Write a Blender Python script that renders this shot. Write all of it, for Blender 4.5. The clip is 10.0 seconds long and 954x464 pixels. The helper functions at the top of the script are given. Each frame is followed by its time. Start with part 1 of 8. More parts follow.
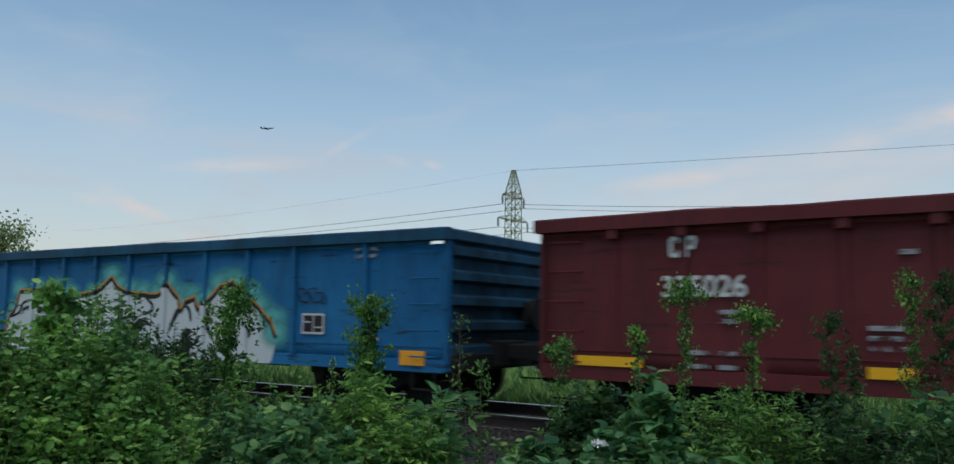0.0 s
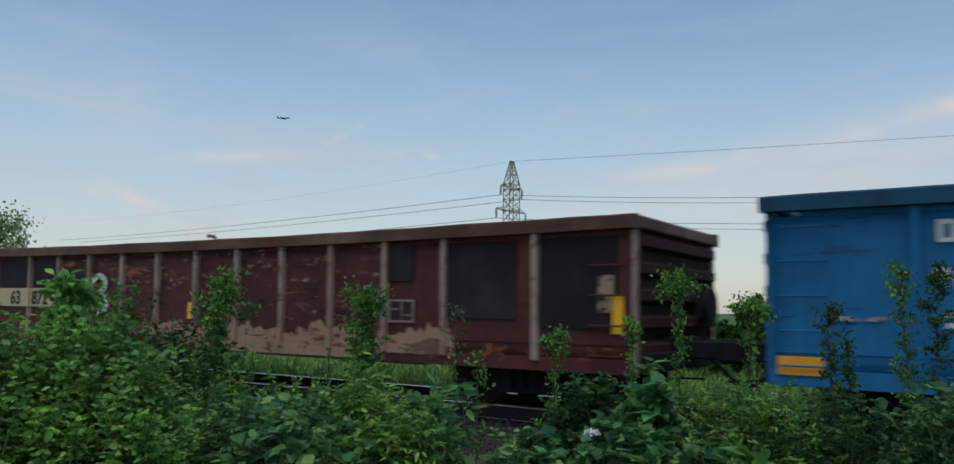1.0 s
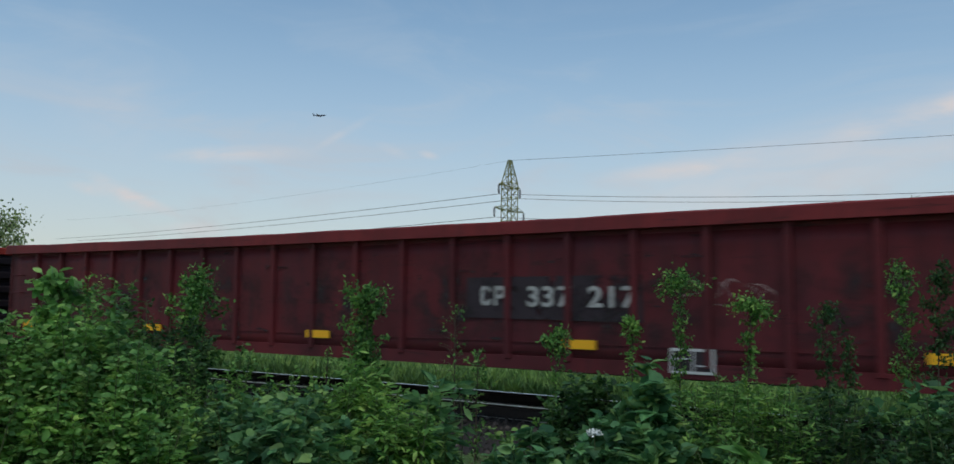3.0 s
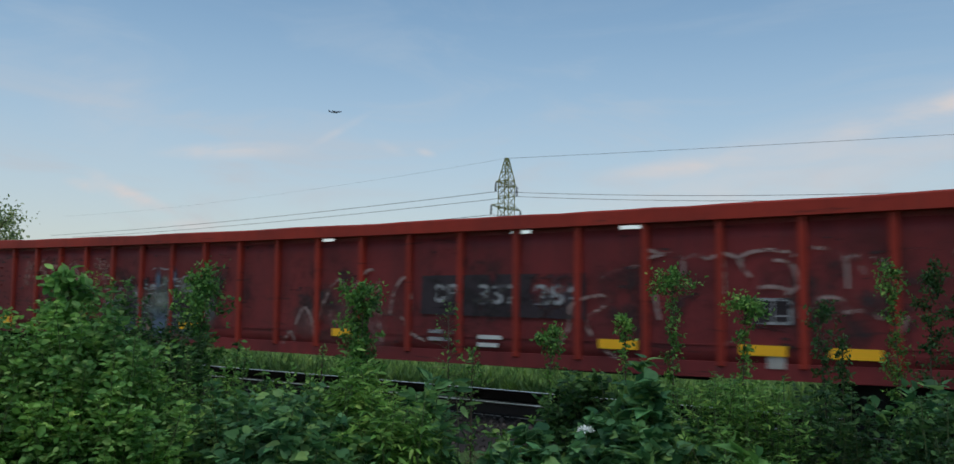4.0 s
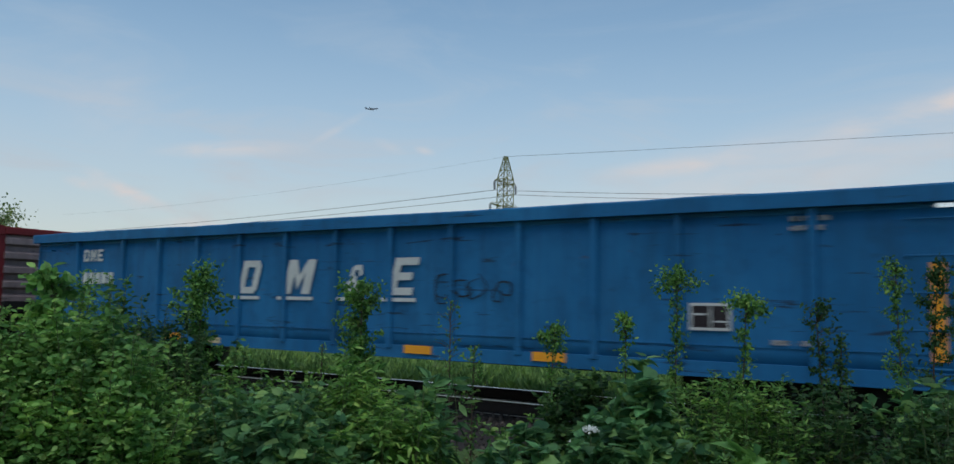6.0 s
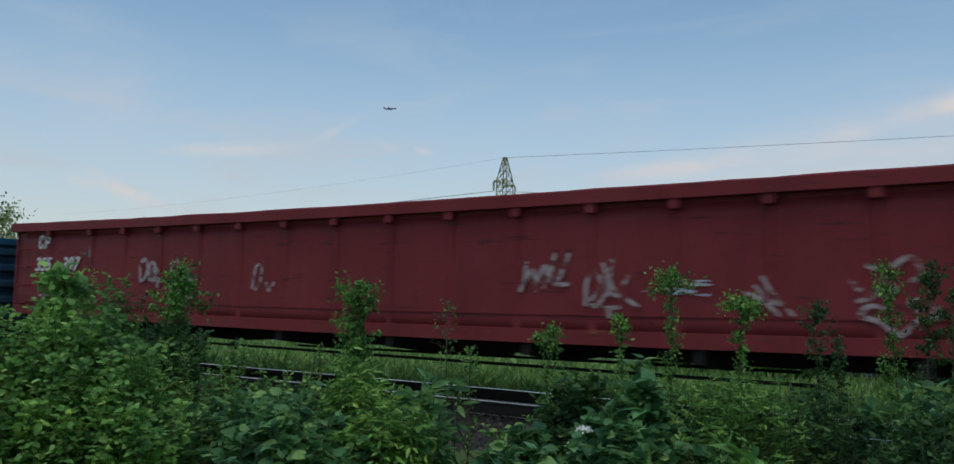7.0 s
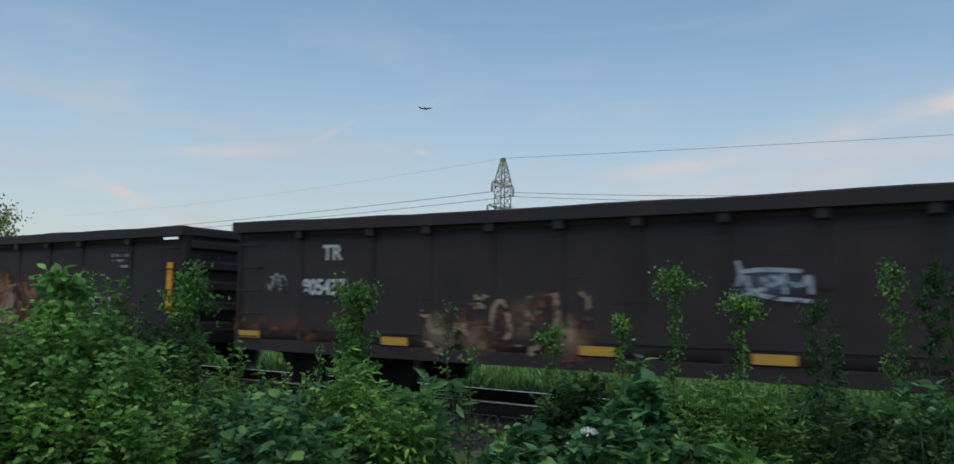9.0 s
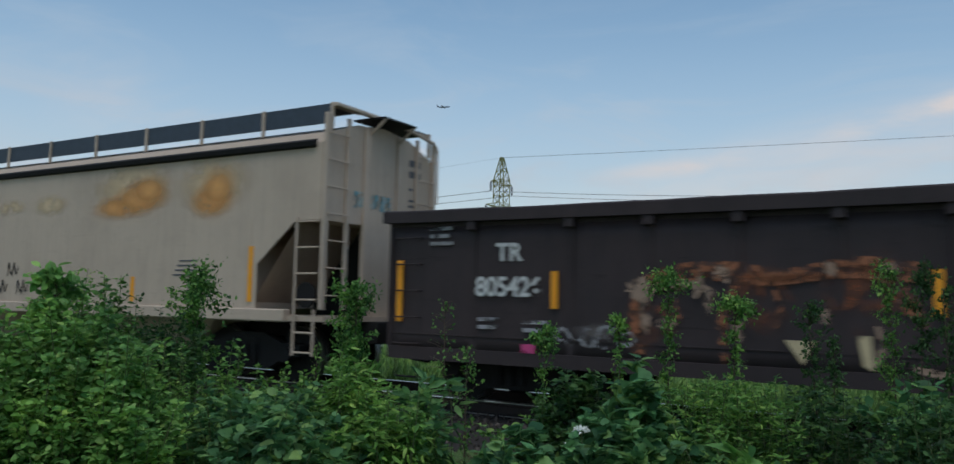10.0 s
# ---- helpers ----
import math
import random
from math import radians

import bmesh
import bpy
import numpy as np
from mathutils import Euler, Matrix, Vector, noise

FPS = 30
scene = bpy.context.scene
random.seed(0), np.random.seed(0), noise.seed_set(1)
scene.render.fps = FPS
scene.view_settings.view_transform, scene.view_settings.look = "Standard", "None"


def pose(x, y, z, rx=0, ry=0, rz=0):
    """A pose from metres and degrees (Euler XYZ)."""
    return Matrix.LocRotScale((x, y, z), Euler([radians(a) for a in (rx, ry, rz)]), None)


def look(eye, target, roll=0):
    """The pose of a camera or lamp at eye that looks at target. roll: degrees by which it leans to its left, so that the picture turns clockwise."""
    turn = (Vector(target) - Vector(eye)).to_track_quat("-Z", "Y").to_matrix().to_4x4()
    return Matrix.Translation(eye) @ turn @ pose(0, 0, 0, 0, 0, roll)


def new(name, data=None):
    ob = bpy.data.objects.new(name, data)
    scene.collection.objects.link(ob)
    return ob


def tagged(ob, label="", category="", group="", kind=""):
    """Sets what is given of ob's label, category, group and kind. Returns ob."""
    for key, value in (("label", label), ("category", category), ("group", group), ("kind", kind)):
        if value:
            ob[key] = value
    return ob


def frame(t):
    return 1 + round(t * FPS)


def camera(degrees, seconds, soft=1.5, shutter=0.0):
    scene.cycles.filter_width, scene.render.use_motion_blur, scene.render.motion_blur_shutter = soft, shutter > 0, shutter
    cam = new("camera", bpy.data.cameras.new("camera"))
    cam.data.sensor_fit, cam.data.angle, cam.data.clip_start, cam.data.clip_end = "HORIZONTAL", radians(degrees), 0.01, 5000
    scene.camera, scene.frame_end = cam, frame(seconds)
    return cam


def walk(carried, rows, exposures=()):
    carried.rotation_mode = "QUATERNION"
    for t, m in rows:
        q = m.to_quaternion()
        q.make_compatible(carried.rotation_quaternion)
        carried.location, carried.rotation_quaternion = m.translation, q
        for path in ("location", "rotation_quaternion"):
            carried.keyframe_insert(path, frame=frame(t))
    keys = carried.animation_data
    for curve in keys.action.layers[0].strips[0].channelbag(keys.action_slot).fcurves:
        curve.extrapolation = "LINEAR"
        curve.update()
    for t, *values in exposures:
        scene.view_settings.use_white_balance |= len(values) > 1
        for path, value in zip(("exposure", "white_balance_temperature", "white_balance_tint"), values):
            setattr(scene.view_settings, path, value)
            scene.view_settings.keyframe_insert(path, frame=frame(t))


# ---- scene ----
import itertools

# ---- camera ----
EYE = (0.0, 0.0, 1.315)


def aim(yaw, pitch, roll):
    """A pose at EYE, turned yaw degrees left of the track's normal, pitched up and leaning to its left."""
    return pose(*EYE) @ pose(0, 0, 0, 0, 0, yaw) @ pose(0, 0, 0, 90 + pitch) @ pose(0, 0, 0, 0, 0, roll)


cam = camera(60.29, 10.0, soft=1.5, shutter=0.12)
TURNS = [(0, 34.588, 6.026, 0.807), (0.3, 34.565, 5.691, 0.757), (0.5, 34.495, 5.438, 0.777), (1, 34.447, 5.394, 0.827),
         (1.5, 34.428, 5.385, 1.037), (2, 34.431, 5.386, 1.007), (2.5, 34.357, 5.392, 0.877), (4, 34.08, 5.178, 1.037),
         (4.5, 33.981, 5.133, 1.177), (5, 33.985, 5.051, 1.107), (5.5, 33.998, 5.055, 0.977), (7, 33.929, 5.13, 1.277),
         (7.5, 33.841, 5.172, 1.307), (8, 33.848, 5.175, 1.237), (8.5, 33.812, 5.178, 1.157), (9, 33.821, 5.181, 1.057),
         (9.5, 33.719, 5.177, 1.237), (10, 33.716, 5.134, 1.257)]
walk(cam, [(t, aim(a, b, c)) for t, a, b, c in TURNS])

# ---- world and light: dusk, high wide sun behind the camera, thin cloud ----
SUN_EL, SUN_AZ = radians(66), radians(152)
scene.view_settings.exposure = 0.0
world = bpy.data.worlds.new("dusk_sky")
scene.world = world
world.use_nodes = True
wt = world.node_tree
wt.nodes.clear()


def node(tree, kind, **kw):
    n = tree.nodes.new(kind)
    for k, v in kw.items():
        if k == "inp":
            for key, val in v.items():
                n.inputs[key].default_value = val
        else:
            setattr(n, k, v)
    return n


def build_world():
    L = wt.links.new
    sky = node(wt, "ShaderNodeTexSky", sky_type="NISHITA", sun_disc=False, sun_elevation=SUN_EL, sun_rotation=SUN_AZ,
               altitude=100, air_density=1.0, dust_density=0.7, ozone_density=1.0)
    co = node(wt, "ShaderNodeTexCoord")
    # thin streaky cirrus over the whole dome, stretched flat
    mp = node(wt, "ShaderNodeMapping", inp={"Scale": (1.6, 1.6, 6.5), "Rotation": (0.05, 0.12, 0.3)})
    L(co.outputs["Generated"], mp.inputs["Vector"])
    nz = node(wt, "ShaderNodeTexNoise", inp={"Scale": 2.3, "Detail": 8.0, "Roughness": 0.58, "Distortion": 0.9})
    L(mp.outputs[0], nz.inputs["Vector"])
    veil = node(wt, "ShaderNodeMapRange", interpolation_type="SMOOTHSTEP", inp={"From Min": 0.46, "From Max": 0.74, "To Min": 0.0, "To Max": 0.26})
    L(nz.outputs["Fac"], veil.inputs["Value"])
    # more veil low down
    sep = node(wt, "ShaderNodeSeparateXYZ")
    L(co.outputs["Generated"], sep.inputs[0])
    low = node(wt, "ShaderNodeMapRange", interpolation_type="SMOOTHSTEP", inp={"From Min": 0.0, "From Max": 0.42, "To Min": 0.62, "To Max": 0.0})
    L(sep.outputs["Z"], low.inputs["Value"])
    thin = node(wt, "ShaderNodeMapRange", interpolation_type="SMOOTHSTEP", inp={"From Min": 0.18, "From Max": 0.44, "To Min": 1.0, "To Max": 0.15})
    L(sep.outputs["Z"], thin.inputs["Value"])
    wisp = node(wt, "ShaderNodeMath", operation="MULTIPLY")
    L(veil.outputs[0], wisp.inputs[0])
    L(thin.outputs[0], wisp.inputs[1])
    add = node(wt, "ShaderNodeMath", operation="ADD", use_clamp=True)
    L(wisp.outputs[0], add.inputs[0])
    L(low.outputs[0], add.inputs[1])
    # single clouds: centre and half-size as slopes across and up from the track's normal, tilt, density
    ahead = node(wt, "ShaderNodeMath", operation="MAXIMUM", inp={1: 0.02})
    L(sep.outputs["Y"], ahead.inputs[0])
    plane = node(wt, "ShaderNodeCombineXYZ")
    for axis in "XZ":
        d = node(wt, "ShaderNodeMath", operation="DIVIDE")
        L(sep.outputs[axis], d.inputs[0])
        L(ahead.outputs[0], d.inputs[1])
        L(d.outputs[0], plane.inputs["X" if axis == "X" else "Y"])
    fm = node(wt, "ShaderNodeMapping", inp={"Scale": (7, 26, 1), "Rotation": (0, 0, -0.12)})
    L(plane.outputs[0], fm.inputs["Vector"])
    fluff = node(wt, "ShaderNodeTexNoise", inp={"Scale": 1.0, "Detail": 7.0, "Roughness": 0.55, "Distortion": 0.5})
    L(fm.outputs[0], fluff.inputs["Vector"])
    fl = node(wt, "ShaderNodeMapRange", inp={"From Min": 0.3, "From Max": 0.65, "To Min": 0.25, "To Max": 1.0})
    L(fluff.outputs["Fac"], fl.inputs["Value"])
    bank = None
    for cu, cv, hu, hv, tilt, dense in CLOUDS:
        mp = node(wt, "ShaderNodeMapping", vector_type="TEXTURE", inp={"Location": (cu, cv, 0), "Rotation": (0, 0, tilt), "Scale": (hu, hv, 1)})
        L(plane.outputs[0], mp.inputs["Vector"])
        ln = node(wt, "ShaderNodeVectorMath", operation="LENGTH")
        L(mp.outputs[0], ln.inputs[0])
        fall = node(wt, "ShaderNodeMapRange", interpolation_type="SMOOTHSTEP", inp={"From Min": 0.0, "From Max": 1.0, "To Min": dense, "To Max": 0.0})
        L(ln.outputs["Value"], fall.inputs["Value"])
        body = node(wt, "ShaderNodeMath", operation="MULTIPLY")
        L(fall.outputs[0], body.inputs[0])
        L(fl.outputs[0], body.inputs[1])
        more = node(wt, "ShaderNodeMath", operation="ADD", use_clamp=True, inp={0: 0.0})
        if bank:
            L(bank.outputs[0], more.inputs[0])
        L(body.outputs[0], more.inputs[1])
        bank = more
    tint = node(wt, "ShaderNodeMix", data_type="RGBA", inp={"A": CLOUD_HIGH, "B": CLOUD_LOW})
    warm = node(wt, "ShaderNodeMapRange", interpolation_type="SMOOTHSTEP", inp={"From Min": 0.02, "From Max": 0.34, "To Min": 1.0, "To Max": 0.0})
    L(sep.outputs["Z"], warm.inputs["Value"])
    L(warm.outputs[0], tint.inputs["Factor"])
    hue = node(wt, "ShaderNodeMix", data_type="RGBA", blend_type="MULTIPLY", inp={"Factor": 1.0, "B": SKY_HUE})
    L(sky.outputs[0], hue.inputs["A"])
    mix = node(wt, "ShaderNodeMix", data_type="RGBA")
    L(add.outputs[0], mix.inputs["Factor"])
    L(hue.outputs["Result"], mix.inputs["A"])
    L(tint.outputs["Result"], mix.inputs["B"])
    bg = node(wt, "ShaderNodeBackground", inp={"Strength": SKY_STRENGTH})
    puff = node(wt, "ShaderNodeMix", data_type="RGBA", inp={"B": CLOUD_LIT})
    L(bank.outputs[0], puff.inputs["Factor"])
    L(mix.outputs["Result"], puff.inputs["A"])
    L(puff.outputs["Result"], bg.inputs["Color"])
    out = node(wt, "ShaderNodeOutputWorld")
    L(bg.outputs[0], out.inputs["Surface"])


SKY_STRENGTH = 0.135
SKY_HUE = (0.96, 1.08, 1.02, 1)
CLOUD_HIGH, CLOUD_LOW = (3.8, 4.3, 4.8, 1), (3.85, 3.5, 3.6, 1)
CLOUD_LIT = (4.75, 4.55, 4.6, 1)
CLOUDS = ((-0.2, 0.175, 0.5, 0.075, 0.17, 0.6), (-0.09, 0.22, 0.13, 0.022, 0.14, 1.0), (-0.03, 0.24, 0.1, 0.016, 0.3, 0.8), (-0.38, 0.18, 0.14, 0.016, 0.02, 0.6), (-0.36, 0.185, 0.16, 0.022, 0.1, 0.4),
          (-1.25, 0.283, 0.28, 0.024, -0.08, 0.75), (-1.6, 0.232, 0.17, 0.03, -0.38, 0.95), (-1.5, 0.207, 0.14, 0.018, -0.3, 0.8), (-1.72, 0.25, 0.12, 0.02, -0.2, 0.5), (-1.36, 0.147, 0.16, 0.018, -0.05, 0.6),
          (-0.775, 0.237, 0.03, 0.009, -0.3, 0.55), (-0.85, 0.252, 0.05, 0.012, -0.4, 0.3), (-0.96, 0.292, 0.09, 0.012, 0.3, 0.4), (-1.65, 0.42, 0.4, 0.16, -0.3, 0.16))
build_world()
# soft high lamp, added in place of the bright zenith's light
sun_data = bpy.data.lights.new("sun", "SUN")
sun_data.energy, sun_data.angle, sun_data.color = 1.1, radians(45), (1.0, 0.96, 0.9)
sun = new("sun", sun_data)
sun.matrix_world = look((0, 0, 50), (-math.sin(SUN_AZ) * 10, -math.cos(SUN_AZ) * 10, 50 - math.tan(SUN_EL) * 10))


# ---- materials ----
def material(name):
    m = bpy.data.materials.new(name)
    m.use_nodes = True
    t = m.node_tree
    b = t.nodes["Principled BSDF"]
    return m, t, b


def ramp(t, stops):
    r = t.nodes.new("ShaderNodeValToRGB")
    e = r.color_ramp.elements
    while len(e) < len(stops):
        e.new(0.5)
    for el, (p, c) in zip(e, stops):
        el.position, el.color = p, (*c, 1)
    return r


def noise_tex(t, scale, detail=6, rough=0.6, stretch=(1, 1, 1), coord="Object", distortion=0.0):
    co = t.nodes.new("ShaderNodeTexCoord")
    mp = node(t, "ShaderNodeMapping", inp={"Scale": stretch})
    n = node(t, "ShaderNodeTexNoise", inp={"Scale": scale, "Detail": detail, "Roughness": rough, "Distortion": distortion})
    t.links.new(co.outputs[coord], mp.inputs["Vector"])
    t.links.new(mp.outputs[0], n.inputs["Vector"])
    return n


def mixed(t, fac, a, b, blend="MIX"):
    m = node(t, "ShaderNodeMix", data_type="RGBA", blend_type=blend)
    for sock, v in (("Factor", fac), ("A", a), ("B", b)):
        if isinstance(v, (int, float)):
            m.inputs[sock].default_value = v
        elif isinstance(v, tuple):
            m.inputs[sock].default_value = (*v, 1)
        else:
            t.links.new(v, m.inputs[sock])
    return m.outputs["Result"]


def bump(t, b, height, strength, dist=0.01):
    n = node(t, "ShaderNodeBump", inp={"Strength": strength, "Distance": dist})
    t.links.new(height, n.inputs["Height"])
    t.links.new(n.outputs[0], b.inputs["Normal"])


def step(t, value, lo, hi, top=1.0):
    r = node(t, "ShaderNodeMapRange", inp={"From Min": lo, "From Max": hi, "To Min": 0.0, "To Max": top})
    t.links.new(value, r.inputs["Value"])
    return r.outputs[0]


def paint(name, base, worn=None, rust=0.25, dirt=0.4, streak=0.5, rough=0.55, scuff=0.55):
    """Weathered railcar paint: faded patches, vertical streaks of dirt, rust spots, dents."""
    m, t, b = material(name)
    worn = worn or tuple(min(1, c * 1.5 + 0.02) for c in base)
    patch = noise_tex(t, 0.55, 5, 0.6)
    col = mixed(t, step(t, patch.outputs["Fac"], 0.42, 0.62, 0.8), base, worn)
    grime = noise_tex(t, 1.3, 7, 0.65, (1.6, 1.6, 0.35))
    col = mixed(t, step(t, grime.outputs["Fac"], 0.47, 0.68, dirt), col, tuple(c * 0.35 + 0.006 for c in base))
    lines = noise_tex(t, 3.2, 4, 0.6, (3.0, 3.0, 0.16))
    col = mixed(t, step(t, lines.outputs["Fac"], 0.5, 0.66, streak * 0.75), col, tuple(c * 0.5 + 0.012 for c in base))
    scratch = noise_tex(t, 2.0, 6, 0.7, (0.5, 0.5, 5.0), distortion=0.4)
    col = mixed(t, step(t, scratch.outputs["Fac"], 0.61, 0.65, scuff), col, (0.02, 0.016, 0.014))
    blotch = noise_tex(t, 2.4, 8, 0.72, (1.0, 1.0, 1.5), distortion=0.6)
    col = mixed(t, step(t, blotch.outputs["Fac"], 0.5, 0.64, dirt * 0.7), col, tuple(c * 0.4 + 0.008 for c in base))
    spots = noise_tex(t, 4.5, 9, 0.75)
    fac = step(t, spots.outputs["Fac"], 0.66 - 0.2 * rust, 0.74 - 0.2 * rust, 0.85)
    rc = ramp(t, [(0.3, (0.05, 0.018, 0.01)), (0.7, (0.17, 0.06, 0.025))])
    fine = noise_tex(t, 30, 4, 0.7)
    t.links.new(fine.outputs["Fac"], rc.inputs[0])
    col = mixed(t, fac, col, rc.outputs[0])
    t.links.new(col, b.inputs["Base Color"])
    b.inputs["Roughness"].default_value = rough
    b.inputs["Specular IOR Level"].default_value = 0.15
    dent = noise_tex(t, 1.1, 3, 0.5)
    bump(t, b, dent.outputs["Fac"], 0.35, 0.05)
    return m


def plain(name, c, rough=0.6, metal=0.0, vary=0.35, scale=8.0, bumpy=0.2, spec=0.3):
    m, t, b = material(name)
    n = noise_tex(t, scale, 6, 0.65)
    col = mixed(t, n.outputs["Fac"], tuple(x * (1 - vary) for x in c), tuple(min(1, x * (1 + vary)) for x in c))
    t.links.new(col, b.inputs["Base Color"])
    b.inputs["Roughness"].default_value, b.inputs["Metallic"].default_value = rough, metal
    b.inputs["Specular IOR Level"].default_value = spec
    if bumpy:
        bump(t, b, n.outputs["Fac"], bumpy)
    return m


def sprayed(name, c, cover=0.5, scale=3.0, soft=False):
    """Faded paint or chalk that has half worn off: holes let the surface below show through."""
    m, t, b = material(name)
    n = noise_tex(t, scale, 6, 0.7)
    a = step(t, n.outputs["Fac"], 0.62 - 0.3 * cover - (0.04 if soft else 0), 0.72 - 0.3 * cover + (0.02 if soft else 0))
    if soft:
        # fades out towards the rim of its patch like spray or a bleeding stain
        co = t.nodes.new("ShaderNodeTexCoord")
        mp = node(t, "ShaderNodeMapping", inp={"Location": (-1, 0, -1), "Scale": (2, 0, 2)})
        t.links.new(co.outputs["Generated"], mp.inputs["Vector"])
        ln = node(t, "ShaderNodeVectorMath", operation="LENGTH")
        t.links.new(mp.outputs[0], ln.inputs[0])
        fall = node(t, "ShaderNodeMapRange", interpolation_type="SMOOTHSTEP", inp={"From Min": 0.05, "From Max": 0.97, "To Min": 1.0, "To Max": 0.0})
        t.links.new(ln.outputs["Value"], fall.inputs["Value"])
        mul = node(t, "ShaderNodeMath", operation="MULTIPLY")
        t.links.new(a, mul.inputs[0])
        t.links.new(fall.outputs[0], mul.inputs[1])
        a = mul.outputs[0]
    t.links.new(a, b.inputs["Alpha"])
    f = noise_tex(t, 12, 4, 0.6)
    t.links.new(mixed(t, f.outputs["Fac"], tuple(x * 0.6 for x in c), c), b.inputs["Base Color"])
    b.inputs["Roughness"].default_value = 0.75
    return m


def leaf_material(name, dark, light, warm=None, each=False):
    dark, light, warm = [c and (c[0] * 1.13, c[1], c[2] * 1.12) for c in (dark, light, warm)]
    m, t, b = material(name)
    geo = t.nodes.new("ShaderNodeObjectInfo" if each else "ShaderNodeNewGeometry")
    stops = [(0.0, dark), (0.75, light)] + ([(1.0, warm)] if warm else [(1.0, tuple(x * 1.25 for x in light))])
    r = ramp(t, stops)
    t.links.new(geo.outputs["Random" if each else "Random Per Island"], r.inputs[0])
    n = noise_tex(t, 14, 4, 0.6)
    col = mixed(t, step(t, n.outputs["Fac"], 0.35, 0.75, 0.5), r.outputs[0], tuple(x * 0.7 for x in dark))
    clump = noise_tex(t, 3.0, 3, 0.5)
    tone = ramp(t, [(0.36, (0.5, 0.56, 0.55)), (0.5, (0.95, 0.97, 0.95)), (0.66, (1.35, 1.25, 1.0))])
    t.links.new(clump.outputs["Fac"], tone.inputs[0])
    col = mixed(t, 1.0, col, tone.outputs[0], "MULTIPLY")
    t.links.new(col, b.inputs["Base Color"])
    b.inputs["Roughness"].default_value = 0.55
    b.inputs["Specular IOR Level"].default_value = 0.3
    tr = t.nodes.new("ShaderNodeBsdfTranslucent")
    t.links.new(col, tr.inputs["Color"])
    mx = node(t, "ShaderNodeMixShader", inp={"Fac": 0.4})
    out = t.nodes["Material Output"]
    t.links.new(b.outputs[0], mx.inputs[1])
    t.links.new(tr.outputs[0], mx.inputs[2])
    t.links.new(mx.outputs[0], out.inputs["Surface"])
    return m


BLUE = paint("blue_railcar_paint", (0.014, 0.122, 0.28), (0.024, 0.165, 0.35), rust=0.1, dirt=0.4, streak=0.4, scuff=0.75)
BLUE_RIM = paint("weathered_blue_rim_paint", (0.014, 0.07, 0.125), (0.02, 0.1, 0.19), rust=0.2, dirt=0.8, streak=0.3)
RED = paint("maroon_railcar_paint", (0.172, 0.023, 0.027), (0.19, 0.03, 0.034), rust=-0.1, dirt=0.3, streak=0.3)
MAROON = paint("dull_maroon_railcar_paint", (0.118, 0.022, 0.024), (0.135, 0.028, 0.03), rust=0.02, dirt=0.4, streak=0.45)
OXIDE = paint("oxide_red_railcar_paint", (0.14, 0.022, 0.025), (0.085, 0.02, 0.025), rust=0.08, dirt=0.7, streak=0.8)
OXIDE_CLEAN = paint("cleaner_oxide_paint", (0.2, 0.029, 0.029), (0.145, 0.026, 0.028), rust=0.05, dirt=0.5, streak=0.6)
OXIDE_BRIGHT = paint("bright_oxide_paint", (0.34, 0.036, 0.022), (0.23, 0.03, 0.022), rust=0.05, dirt=0.35, streak=0.4)
BROWN = paint("old_brown_railcar_paint", (0.122, 0.03, 0.028), (0.066, 0.023, 0.024), rust=0.5, dirt=0.8, streak=0.8)
BARE = paint("chipped_primer_on_rust", (0.4, 0.29, 0.24), (0.24, 0.12, 0.095), rust=0.6, dirt=0.5, streak=0.6)
BLACK = paint("black_brown_railcar_paint", (0.043, 0.033, 0.034), (0.056, 0.04, 0.04), rust=0.05, dirt=0.4, streak=0.4)
GREY = paint("grey_hopper_paint", (0.5, 0.395, 0.31), (0.44, 0.345, 0.27), rust=-0.2, dirt=0.12, streak=0.14, scuff=0.05)
DARKBROWN = paint("dark_rusty_end_paint", (0.045, 0.022, 0.018), (0.07, 0.03, 0.022), rust=0.35, dirt=0.6, rough=0.8)
DARKPATCH = paint("near_black_paint", (0.02, 0.013, 0.015), rust=0.1, dirt=0.4, rough=0.8)
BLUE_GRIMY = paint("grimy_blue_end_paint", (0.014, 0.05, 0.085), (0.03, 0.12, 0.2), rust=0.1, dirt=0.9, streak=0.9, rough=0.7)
FADED_END = paint("faded_pinkish_end_paint", (0.26, 0.2, 0.2), (0.16, 0.06, 0.06), rust=0.0, dirt=0.5, rough=0.7)
FOOT_GLINT = plain("rail_foot_glint", (0.3, 0.29, 0.28), 0.35, 0.7, 0.3, 10, 0.05)
STEEL = plain("dark_grimy_steel", (0.011, 0.010, 0.010), 0.85, 0.0, 0.5)
INSIDE = plain("rusty_inside", (0.07, 0.04, 0.03), 0.9, 0.0, 0.5, 3)
RAILTOP = plain("polished_rail_head", (0.75, 0.75, 0.76), 0.3, 1.0, 0.2, 20, 0.05)
RAILWEB = plain("rusty_rail_web", (0.028, 0.02, 0.017), 0.85, 0.0, 0.4, 12)
WHEELRIM = plain("worn_wheel_steel", (0.3, 0.29, 0.28), 0.4, 0.8, 0.3, 10)
TIE = plain("creosoted_tie", (0.02, 0.017, 0.016), 0.9, 0.0, 0.5, 6, 0.6)
